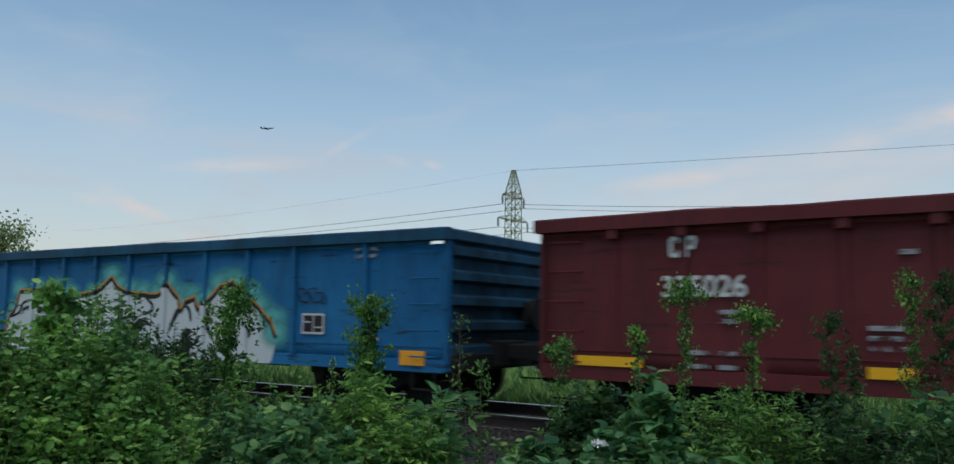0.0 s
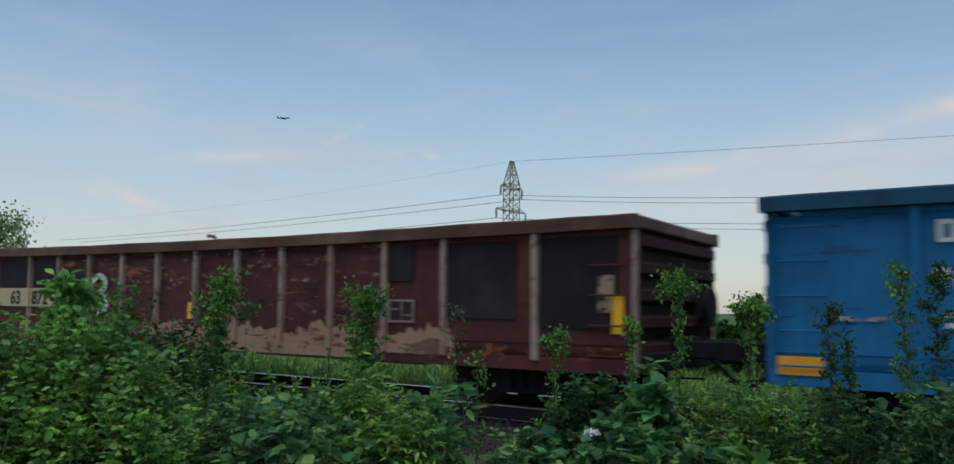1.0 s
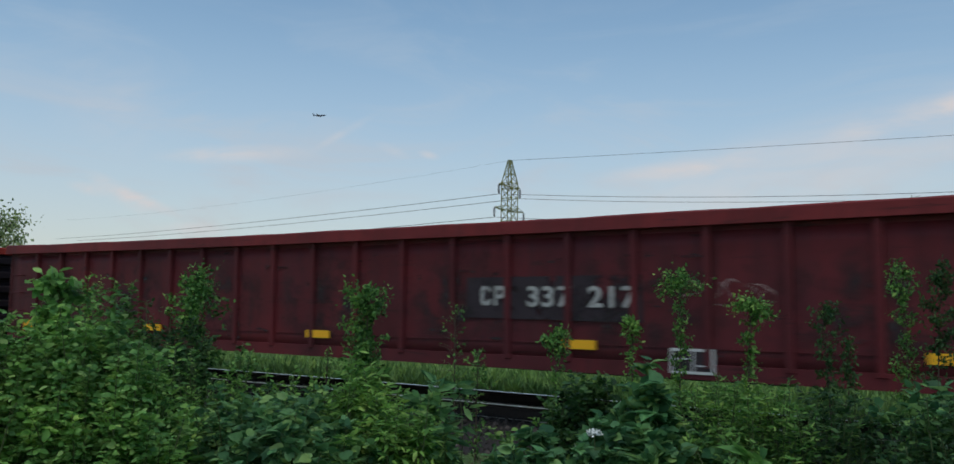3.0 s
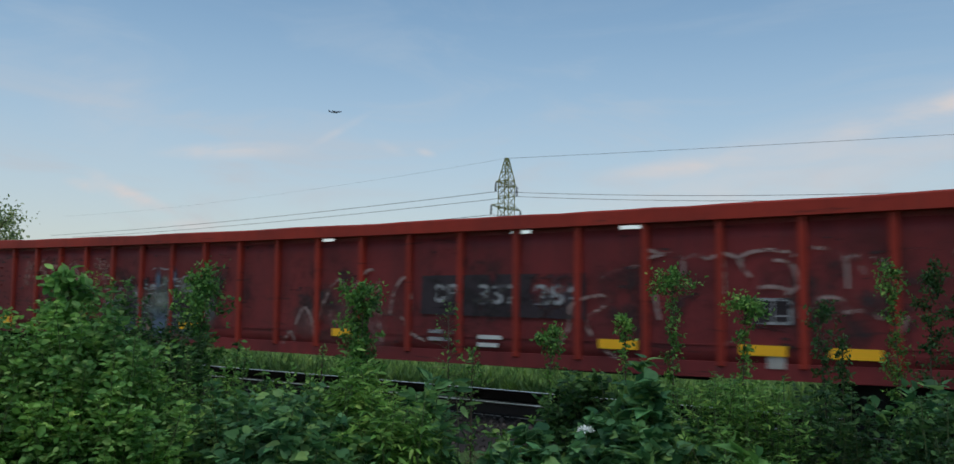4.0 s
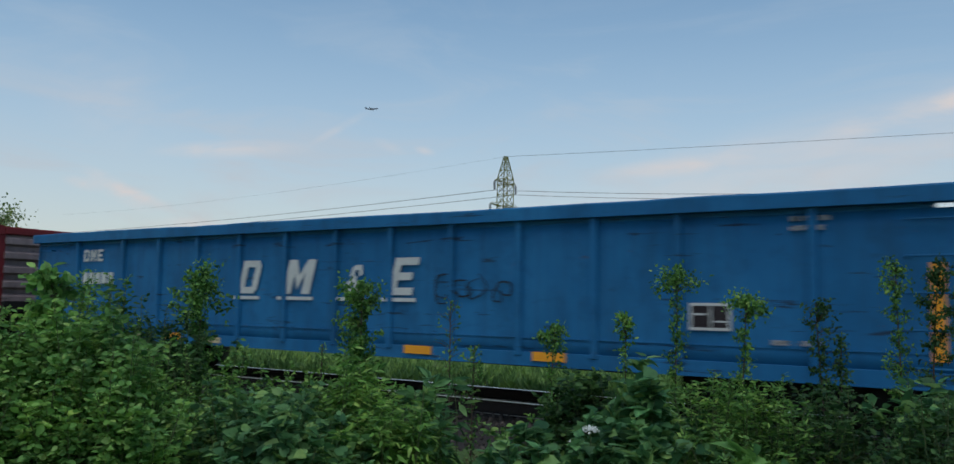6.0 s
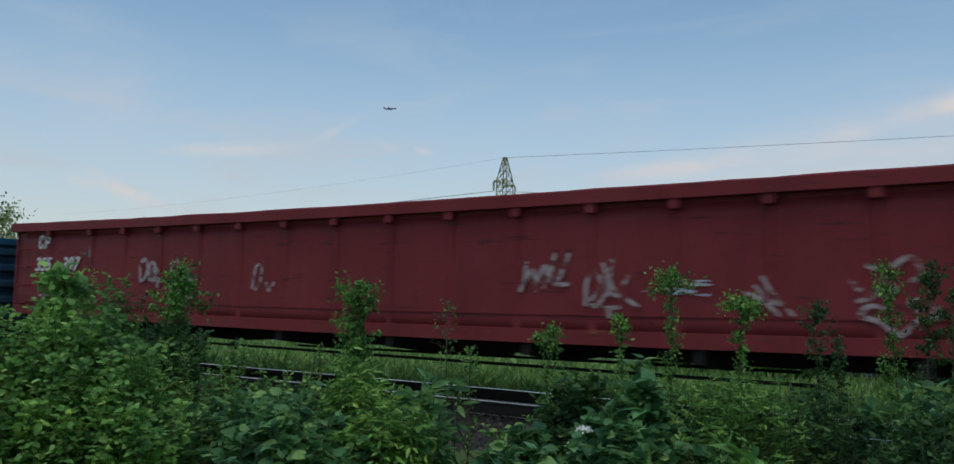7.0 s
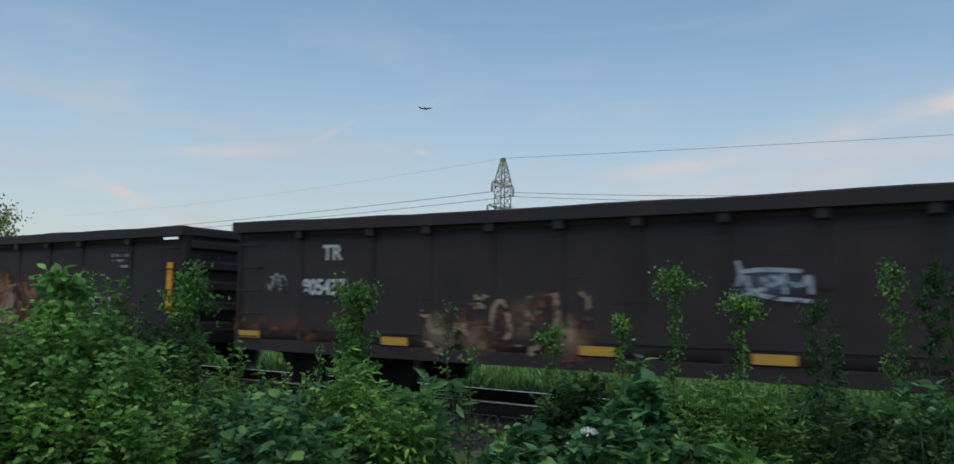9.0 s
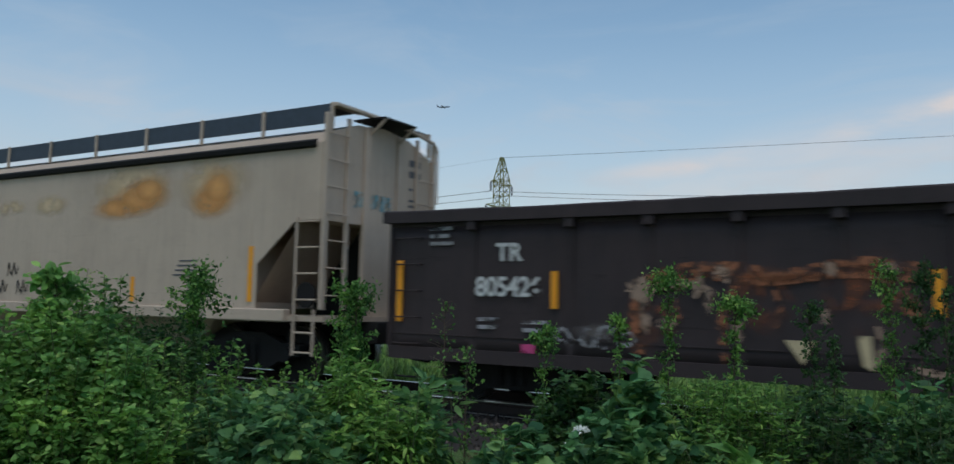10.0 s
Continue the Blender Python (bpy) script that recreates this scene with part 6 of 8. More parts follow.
SCUFF_PINK = sprayed("faded_pink_spray", (0.34, 0.15, 0.125), 0.58, 11.0)
SCUFF_RED = sprayed("scraped_red_rust", (0.27, 0.06, 0.045), 0.45, 10.0)
SCUFF_ORANGE = sprayed("scraped_orange_rust", (0.36, 0.12, 0.045), 0.55, 8.0)
SCUFF_BROWN = sprayed("scraped_brown_rust", (0.16, 0.06, 0.035), 0.7, 6.0)
SCUFF_DARK = sprayed("dark_scrape", (0.02, 0.015, 0.016), 0.5, 9.0)
BRICK = sprayed("red_rust_bloom", (0.32, 0.09, 0.055), 0.8, 3.0, True)
SAGE = sprayed("sage_worn_spray", (0.17, 0.19, 0.155), 0.9, 2.5, True)
BLUEHAZE = sprayed("blue_grey_worn_spray", (0.1, 0.135, 0.2), 0.95, 2.5, True)
GRIME = sprayed("dark_grime", (0.025, 0.016, 0.018), 0.4, 2.6, True)
REDLINE = plain("dark_red_spray", (0.3, 0.02, 0.06), 0.6, 0.0, 0.3, 5, 0.05)
SOOT = sprayed("soot_grime", (0.02, 0.014, 0.016), 1.1, 1.5, True)
RUSTPALE_D = sprayed("flaked_pale_primer", (0.36, 0.24, 0.17), 0.75, 5.0)
OUTLINE_D = sprayed("orange_spray_streak", (0.65, 0.22, 0.02), 0.8, 5.0)
INK_D = sprayed("worn_black_spray", (0.02, 0.025, 0.03), 0.6, 3.0)
GREY_WORN = sprayed("worn_grey_patch", (0.15, 0.125, 0.115), 0.85, 3.0)
GREENGREY_D = sprayed("grey_worn_primer", (0.13, 0.11, 0.105), 0.8, 1.8, True)
CHALK_S = sprayed("white_spray_line", (0.38, 0.3, 0.3), 0.7, 6.0)
CHALK_B = sprayed("pale_blue_spray_line", (0.42, 0.46, 0.52), 0.75, 6.0)
YELLOW_D = plain("dirty_yellow_reflector", (0.55, 0.3, 0.05), 0.6, 0.0, 0.3, 20, 0.05)
ORANGE_D = plain("amber_reflector", (0.8, 0.32, 0.02), 0.5, 0.0, 0.2, 20, 0.05)
RUSTARCH = sprayed("old_rusted_tag", (0.32, 0.115, 0.05), 0.56, 7.0)
TANRUST = sprayed("tan_rust_bloom", (0.3, 0.125, 0.06), 0.85, 3.0, True)
PINKHAZE = sprayed("worn_pink_haze", (0.2, 0.09, 0.085), 0.6, 3.0, True)
RUSTGRAF_S = sprayed("bright_rust_spray", (0.3, 0.095, 0.03), 0.38, 5.0)


def hopper():
    """Grey covered hopper; its end platform leads, x of its front end at 0 s is -214.13."""
    length = 18.0
    front = -214.13
    x0 = front - length / 2
    car = empty("covered_hopper", pose(x0, TRACK_Y, 0))
    tagged(car, "tall grey covered hopper car with rust stains and roof walkway", "hopper car", "freight cars of the train")
    h = length / 2
    car["half"] = h
    xe = h - 0.12                       # end of the body's upper part
    W = 1.53
    # body: side sheets curve in at the roof; slope sheet at the end
    sec = [(-W, 1.2), (-W, 3.78), (-1.36, 3.97), (-0.7, 4.2), (0, 4.27), (0.7, 4.2), (1.36, 3.97), (W, 3.78), (W, 1.2)]
    bm = bmesh.new()
    prism_x(bm, sec, -xe + 1.5, xe - 1.45)
    part("tank_body", bm, GREY, car)
    for s in (-1, 1):
        bm = bmesh.new()
        # end bulkhead above the slope sheet
        pts = [(y, z) for y, z in sec if z > 3.0]
        prism_x(bm, [(-W, 2.58)] + pts + [(W, 2.58)], min(s * (xe - 1.448), s * xe), max(s * (xe - 1.448), s * xe))
        part("end_bulkhead", bm, GREY, car)
        for q in (-1, 1):
            bm = bmesh.new()
            prism(bm, [(s * (xe - 1.44), 1.2), (s * (xe - 1.44), 2.58), (s * (xe - 0.5), 2.58), (s * (xe - 1.3), 1.9), (s * (xe - 1.3), 1.2)], min(q * 1.5, q * 1.53), max(q * 1.5, q * 1.53))
            part("gusset_plate", bm, GREY, car)
        # sloping floor sheet seen in the opening
        bm = bmesh.new()
        vs = [bm.verts.new((s * (xe - 0.45), y, 2.58)) for y in (-1.46, 1.46)] + [bm.verts.new((s * (xe - 1.42), y, 1.3)) for y in (1.46, -1.46)]
        bm.faces.new(vs)
        bmesh.ops.solidify(bm, geom=bm.faces[:], thickness=0.02)
        part("slope_sheet", bm, GREY, car, "sloping end sheet in shadow")
        # end posts, ladders, platform
        for q in (-1, 1):
            bm = boxes((min(s * (xe + 0.0), s * (xe + 0.06)), max(s * xe, s * (xe + 0.06)), q * 1.46 - 0.06, q * 1.46 + 0.06, 1.2, 4.25), bevel=0.01)
            part("end_post", bm, GREY, car)
            bm = boxes((min(s * (xe + 0.0), s * (xe + 0.05)), max(s * xe, s * (xe + 0.05)), q * 0.95 - 0.04, q * 0.95 + 0.04, 1.2, 4.25), bevel=0.01)
            part("end_post", bm, GREY, car)
            bm = boxes((min(s * xe, s * (xe + 0.05)), max(s * xe, s * (xe + 0.05)), q * 0.45 - 0.09, q * 0.45 + 0.09, 1.2, 4.2), bevel=0.01)
            part("end_post", bm, GREY, car)
            for k in range(8):
                z = 1.0 + k * 0.42
                bm = rod(bmesh.new(), (s * (xe + 0.08), q * 1.46, z), (s * (xe + 0.08), q * 0.95, z), 0.012, 6)
                part("ladder_rung", bm, GREY, car)
            for k in range(4):
                z = 1.35 + k * 0.4
                bm = rod(bmesh.new(), (s * (xe + 0.02), q * 1.58, z), (s * (xe - 0.42), q * 1.58, z), 0.014, 6)
                part("ladder_rung", bm, GREY, car)
            bm = rod(bmesh.new(), (s * (xe - 0.42), q * 1.58, 1.2), (s * (xe - 0.42), q * 1.58, 2.62), 0.022, 6)
            rod(bm, (s * (xe - 0.02), q * 1.58, 0.5), (s * (xe - 0.02), q * 1.58, 1.2), 0.022, 6)
            rod(bm, (s * (xe - 0.42), q * 1.58, 0.5), (s * (xe - 0.42), q * 1.58, 1.2), 0.022, 6)
            rod(bm, (s * (xe - 0.42), q * 1.58, 0.55), (s * (xe - 0.02), q * 1.58, 0.55), 0.016, 6)
            rod(bm, (s * (xe - 0.42), q * 1.58, 0.85), (s * (xe - 0.02), q * 1.58, 0.85), 0.016, 6)
            part("side_ladder", bm, GREY, car)
        bm = boxes((min(s * (xe - 1.5), s * (xe + 0.1)), max(s * (xe - 1.5), s * (xe + 0.1)), -1.5, 1.5, 1.02, 1.1))
        part("end_platform", bm, GREY, car)
        # added dark sheet: gives the slope sheet's shadow and hides the sky behind
        bm = boxes((min(s * (xe - 1.44), s * (xe - 0.02)), max(s * (xe - 1.44), s * (xe - 0.02)), 0.0, 0.03, 1.08, 2.6))
        part("shear_plate", bm, STEEL, car, "dark plate added for the shade inside the end opening")
        bm = boxes((min(s * (xe - 0.05), s * (xe - 0.002)), max(s * (xe - 0.05), s * (xe - 0.002)), -0.5, 1.5, 1.1, 2.6))
        part("end_sheet", bm, GREY, car)
        # wheel of the hand brake and a round hole in the gusset
        bm = bmesh.new()
        rod(bm, (s * (xe - 0.28), -1.50, 1.42), (s * (xe - 0.28), -1.47, 1.42), 0.2, 20)
        part("brake_cylinder", bm, STEEL, car, "dark round brake cylinder")
        # curved roof grab over the far corner
        bm = bmesh.new()
        last = None
        for k in range(9):
            a = math.pi / 2 * k / 8
            p = (s * (xe + 0.1), 1.28 + 0.22 * math.sin(a), 4.05 + 0.22 * math.cos(a) - (0.0 if k < 8 else 0.9))
            if last:
                rod(bm, last, p, 0.018, 6)
            last = p
        part("corner_rail", bm, GREY, car)
    for s in (-1, 1):
        bm = boxes((-h + 0.2, h - 0.75, s * 1.5 - 0.09, s * 1.5 + 0.09, 1.0, 1.2), bevel=0.02)
        part("side_sill", bm, GREY, car)
        bm = bmesh.new()
        prism_x(bm, [(s * 1.53, 3.70), (s * 1.60, 3.72), (s * 1.62, 3.79), (s * 1.53, 3.84)], -xe, xe - 0.12)
        part("top_chord", bm, STEEL, car, "dark stiffener along the roof edge")
    # roof walkway: grating on stand-offs
    for s in (-1, 1):
        bm = boxes((-xe, xe, s * 1.0 - 0.32, s * 1.0 + 0.32, 4.40, 4.43))
        walkway = part("walkway", bm, STEEL, car, "dark grating walkway along the roof")
        for k in range(13):
            x = -xe + 2 * xe * k / 12
            bm = boxes((x - 0.025, x + 0.025, s * 1.34 - 0.02, s * 1.34 + 0.02, 4.0, 4.44), (x - 0.02, x + 0.02, min(s * 0.7, s * 1.32), max(s * 0.7, s * 1.32), 4.37, 4.40))
            part("walkway_post", bm, GREY, car)
        reach = xe if s < 0 else xe - 1.2
        bm = boxes((-reach, reach, s * 1.32 - 0.008, s * 1.32 + 0.008, 4.12, 4.43))
        part("kick_plate", bm, MESHGREY, car, "dark mesh along the roof walk")
        bm = boxes((min(s * (xe - 0.3), s * (xe + 0.35)), max(s * (xe - 0.3), s * (xe + 0.35)), -0.45, 0.45, 4.34, 4.37))
        part("end_walkway", bm, STEEL, car)
        for q in (-0.4, 0.4):
            part("walkway_brace", rod(bmesh.new(), (s * xe, q, 4.06), (s * (xe + 0.33), q, 4.34), 0.03, 6), GREY, car)
        bm = boxes((min(s * (xe + 0.02), s * (xe + 0.12)), max(s * (xe + 0.02), s * (xe + 0.12)), -1.36, 0.4, 4.37, 4.43), bevel=0.01)
        part("end_beam", bm, GREY, car)
        part("end_beam", rod(bmesh.new(), (s * (xe + 0.07), 0.38, 4.4), (s * (xe + 0.07), 1.4, 4.27), 0.035, 6), GREY, car)
        coupler(car, s * (h + 0.25), s)
        truck(car, s * (h - 2.0), x0)
        bm = boxes((min(s * (h - 2.9), s * (h + 0.15)), max(s * (h - 2.9), s * (h + 0.15)), -0.4, 0.4, 0.66, 1.02), bevel=0.02)
        part("draft_sill", bm, STEEL, car)
    for k in range(3):
        x = -4.6 + k * 4.6
        bm = bmesh.new()
        vs = [bm.verts.new((x + a, b, z)) for a, b, z in ((-2.2, -1.5, 1.2), (2.2, -1.5, 1.2), (2.2, 1.5, 1.2), (-2.2, 1.5, 1.2), (-0.6, -0.6, 0.4), (0.6, -0.6, 0.4), (0.6, 0.6, 0.4), (-0.6, 0.6, 0.4))]
        for f in ((0, 1, 2, 3), (4, 5, 6, 7), (0, 1, 5, 4), (1, 2, 6, 5), (2, 3, 7, 6), (3, 0, 4, 7)):
            bm.faces.new([vs[i] for i in f])
        bmesh.ops.recalc_face_normals(bm, faces=bm.faces[:])
        part("hopper_bay", bm, GREY, car)
    CARS.append((car, x0))
    decorate_hopper(car)


def decorate_hopper(c):
    y = -1.536
    for i, (u, z, a, b) in enumerate(((13.4, 3.3, 1.4, 0.55), (15.5, 3.25, 1.0, 0.6))):
        blob(c, "rust_halo", ragged(u, z, a, b, 410 + i, 30, 0.15), STAIN_PALE, "pale ochre rust stain", y + 0.002)
    for i, (u, z, a, b) in enumerate(((13.1, 2.95, 0.95, 0.26), (13.6, 3.08, 0.9, 0.36), (13.9, 3.22, 0.6, 0.3), (15.45, 2.98, 0.7, 0.36), (15.6, 3.2, 0.5, 0.4), (10.9, 3.1, 0.7, 0.25), (9.5, 3.1, 0.7, 0.2))):
        blob(c, "rust_stain", ragged(u, z, a, b, 400 + i, 30, 0.2), STAIN if i < 5 else STAIN_PALE, "soft orange rust stain", y - 0.0006 * i)
    for u, z0, z1 in ((16.45, 1.3, 2.19), (13.54, 1.26, 1.7), (11.0, 1.26, 1.7), (8.0, 1.3, 2.1), (4.0, 1.3, 2.1)):
        plate(c, "reflector", u - 0.05, u + 0.05, z0, z1, ORANGE_D, "upright amber reflective strip", y=y)
    rng = np.random.RandomState(77)
    for k in range(9):
        u, z = 8.7 + 0.18 * k, rng.choice([1.35, 1.7, 2.05])
        stroke(c, "black_tag", [(u, z), (u + 0.03, z + 0.28), (u + 0.12, z + 0.05), (u + 0.2, z + 0.2)], 0.035, INK, "thin black scrawl", y=y - 0.004)
    for k in range(4):
        plate(c, "stencil_bar", 14.6 + 0.05 * k, 15.2, 1.72 + 0.08 * k, 1.745 + 0.08 * k, GREYBAR, y=y)
    plate(c, "data_panel", 15.0, 15.3, 1.28, 1.52, DARKPATCH, "black data panel", y=y)
    # end lettering and teal tag on the leading bulkhead
    xe = c["half"] - 0.12
    for k in range(6):
        w = (0.34, 0.34, 0.12, 0.2, 0.3, 0.42)[k]
        z = (3.75, 3.55, 3.32, 3.12, 3.02, 2.9)[k]
        bm = boxes((xe, xe + 0.006, 0.75, 0.75 + w, z, z + (0.12 if k < 2 else 0.04)))
        part("stencil_bar", bm, GREYBAR, c)
    for k in range(6):
        bm = boxes((xe, xe + 0.007, -0.75 + 0.17 * k, -0.63 + 0.17 * k, 2.85 + 0.03 * (k % 2), 3.12), bevel=0.0)
        part("teal_tag", bm, TEALFADE, c)


MESHGREY = plain("blue_grey_mesh", (0.045, 0.06, 0.08), 0.6)
STAIN = sprayed("orange_rust_stain_fade", (0.82, 0.4, 0.13), 0.95, 2.0, True)
STAIN_PALE = sprayed("pale_rust_stain", (0.78, 0.58, 0.36), 0.9, 1.6, True)
GREYBAR = plain("dark_grey_stencil", (0.1, 0.1, 0.11), 0.7)
TEALFADE = sprayed("faded_teal_tag", (0.25, 0.45, 0.48), 0.6, 8.0)


build_cars()


# ---- power line ----
TOWER = Vector((-113.3, 180.9, -0.36))


def build_tower():
    H = 40.6
    tower = empty("transmission_tower", pose(*TOWER, 0, 0, 90))
    tagged(tower, "green-grey steel lattice transmission tower with insulator strings", "pylon")

    def corner(i, z):
        w = 0.35 + (3.6 - 0.35) * max(0, 22 - z) / 22 + (1.2 if z < 34.5 else 1.2 * (H - z) / (H - 34.5))
        return Vector(((1 if i in (0, 3) else -1) * w, (1 if i in (0, 1) else -1) * w, z))

    levels = [0, 5, 10, 14, 18, 21.5, 24.5, 27.5, 30.5, 33.0, 34.5, 37.0, 39.0, H]
    for i in range(4):
        bm = bmesh.new()
        for a, b in zip(levels, levels[1:]):
            rod(bm, corner(i, a), corner(i, b), 0.13, 4)
        part("leg", bm, GALV, tower)
    for a, b in zip(levels, levels[1:]):
        bm = bmesh.new()
        for i in range(4):
            j = (i + 1) % 4
            rod(bm, corner(i, a), corner(j, b), 0.07, 4)
            rod(bm, corner(j, a), corner(i, b), 0.07, 4)
            rod(bm, corner(i, b), corner(j, b), 0.08, 4)
        part("bracing", bm, GALV, tower)
    bm = bmesh.new()
    box(bm, -0.5, 0.5, -0.2, 0.2, H - 0.15, H + 0.1)
    part("peak_plate", bm, GALV, tower)
    tips = []
    for z, w in ((33.4, 5.2), (27.2, 7.2)):
        for s in (-1, 1):
            bm = bmesh.new()
            tip = Vector((s * w, 0, z + 0.3))
            for y in (-1, 1):
                for dz in (0.0, 1.4):
                    rod(bm, (s * 1.2, y * 1.2, z + dz), tip, 0.085, 4)
            rod(bm, (s * 1.2, -1.2, z), (s * w * 0.7, 0.3, z + 0.2), 0.06, 4)
            rod(bm, (s * 1.2, -1.2, z), (s * 1.2, 1.2, z), 0.08, 4)
            part("cross_arm", bm, GALV, tower)
            bm = bmesh.new()
            prof = [(0.0, 0.06)] + [q for k in range(8) for q in ((0.28 + 0.28 * k, 0.07), (0.33 + 0.28 * k, 0.4), (0.4 + 0.28 * k, 0.36), (0.44 + 0.28 * k, 0.08))] + [(2.6, 0.06)]
            rings = [[bm.verts.new(tip + Vector((r * math.cos(k * 0.7854), r * math.sin(k * 0.7854), -d))) for k in range(8)] for d, r in prof]
            for a, b in zip(rings, rings[1:]):
                for k in range(8):
                    bm.faces.new((a[k], a[(k + 1) % 8], b[(k + 1) % 8], b[k]))
            part("insulator_string", bm, INSUL, tower, "dark string of insulator discs")
            tips.append(tip - Vector((0, 0, 2.6)))
    m = pose(*TOWER, 0, 0, 90)
    return [m @ p for p in tips] + [m @ Vector((0, 0, H))]


def wire(a, b, sag, r=0.035):
    cu = bpy.data.curves.new("power_wire", "CURVE")
    cu.dimensions, cu.bevel_depth, cu.bevel_resolution = "3D", r, 1
    n = 40
    sp = cu.splines.new("POLY")
    sp.points.add(n)
    for i in range(n + 1):
        t = i / n
        p = a.lerp(b, t) - Vector((0, 0, 4 * sag * t * (1 - t)))
        sp.points[i].co = (*p, 1)
    cu.materials.append(WIRE)
    return tagged(new("power_wire", cu), "thin sagging overhead power wire", "power line", "wires on the tower")


tips = build_tower()
RIGHT = Vector((89.7, 220.0, 0))
LEFT = Vector((-382.6, 212.7, 0))
for k, p in enumerate(tips):
    top = k == 4
    off = p - TOWER
    wire(p, RIGHT + Vector((off.x, off.y, off.z)), 0.6 if top else 4.0, 0.045 if top else 0.06)
    wire(p, LEFT + Vector((off.x, off.y, off.z)), 2.2 if top else 1.2, 0.018 if top else 0.07)


# ---- airliner ----
def AIR(t):
    a, b = Vector((-1845.8, 1589.0, 545.5)), Vector((-1396.8, 1902.7, 577.5))
    p = a.lerp(b, t / 10)
    d = (b - a)
    return pose(*p, 0, -3.3, math.degrees(math.atan2(d.y, d.x)))


def build_plane():
    plane = empty("airliner", AIR(0))
    tagged(plane, "small dark airliner silhouette climbing far away", "airplane")
    bm = bmesh.new()
    prof = [(-19, 0.15), (-15, 1.0), (-9, 1.9), (-2, 2.05), (10, 2.05), (15, 1.8), (18, 1.0), (19.3, 0.15)]
    rings = []
    for x, r in prof:
        rings.append([bm.verts.new((x, r * math.cos(2 * math.pi * k / 12), r * math.sin(2 * math.pi * k / 12) + (0.6 if x < -12 else 0))) for k in range(12)])
    for a, b in zip(rings, rings[1:]):
        for k in range(12):
            bm.faces.new((a[k], a[(k + 1) % 12], b[(k + 1) % 12], b[k]))
    bmesh.ops.recalc_face_normals(bm, faces=bm.faces[:])
    part("fuselage", bm, PLANEPAINT, plane, smooth=True)
    for s in (-1, 1):
        bm = bmesh.new()
        for z in (0.0, 0.35):
            bm.faces.new([bm.verts.new((x, s * y, z - 0.9 + 0.11 * y)) for x, y in ((4, 1.8), (-3, 1.8), (-7.5, 17.5), (-5.8, 17.5))])
        bm.verts.ensure_lookup_table()
        for i in range(4):
            j = (i + 1) % 4
            bm.faces.new((bm.verts[i], bm.verts[j], bm.verts[4 + j], bm.verts[4 + i]))
        bmesh.ops.recalc_face_normals(bm, faces=bm.faces[:])
        part("wing", bm, PLANEPAINT, plane)
        bm = bmesh.new()
        for z in (0.0, 0.2):
            bm.faces.new([bm.verts.new((x, s * y, z + 1.0)) for x, y in ((-14, 0.6), (-17.5, 0.6), (-19, 6.5), (-17.8, 6.5))])
        bm.verts.ensure_lookup_table()
        for i in range(4):
            j = (i + 1) % 4
            bm.faces.new((bm.verts[i], bm.verts[j], bm.verts[4 + j], bm.verts[4 + i]))
        part("tailplane", bm, PLANEPAINT, plane)
        part("engine", rod(bmesh.new(), (-0.5, s * 5.6, -1.8), (4, s * 5.6, -1.7), 1.0, 12), PLANEPAINT, plane)
    bm = bmesh.new()
    prism(bm, [(-12.5, 1.8), (-18.5, 1.0), (-20.5, 7.2), (-18.6, 7.2)], -0.2, 0.2)
    part("fin", bm, PLANEPAINT, plane)
    return plane


PLANE = build_plane()

# ---- vegetation ----
SWAY = []          # (thing, pose at rest, phase, degrees)
SHAPES = {
    "ovate": [(0, 0), (-0.2, 0.16), (-0.29, 0.42), (-0.19, 0.72), (0, 1), (0.19, 0.72), (0.29, 0.42), (0.2, 0.16)],
    "heart": [(0, 0.06), (-0.2, -0.08), (-0.44, 0.1), (-0.42, 0.42), (-0.2, 0.75), (0, 1), (0.2, 0.75), (0.42, 0.42), (0.44, 0.1), (0.2, -0.08)],
    "lobed": [(0, 0), (-0.1, 0.2), (-0.4, 0.16), (-0.26, 0.38), (-0.46, 0.6), (-0.17, 0.66), (0, 1), (0.17, 0.66), (0.46, 0.6), (0.26, 0.38), (0.4, 0.16), (0.1, 0.2)],
    "lance": [(0, 0), (-0.1, 0.25), (-0.1, 0.6), (0, 1), (0.1, 0.6), (0.1, 0.25)],
    "round": [(0, 0), (-0.2, 0.08), (-0.34, 0.34), (-0.3, 0.62), (-0.14, 0.88), (0, 1), (0.14, 0.88), (0.3, 0.62), (0.34, 0.34), (0.2, 0.08)],
    "willow": [(0, 0), (-0.13, 0.2), (-0.16, 0.45), (-0.09, 0.8), (0, 1), (0.09, 0.8), (0.16, 0.45), (0.13, 0.2)],
    "blade": [(-0.02, 0), (-0.018, 0.5), (0, 1), (0.018, 0.5), (0.02, 0)],
}


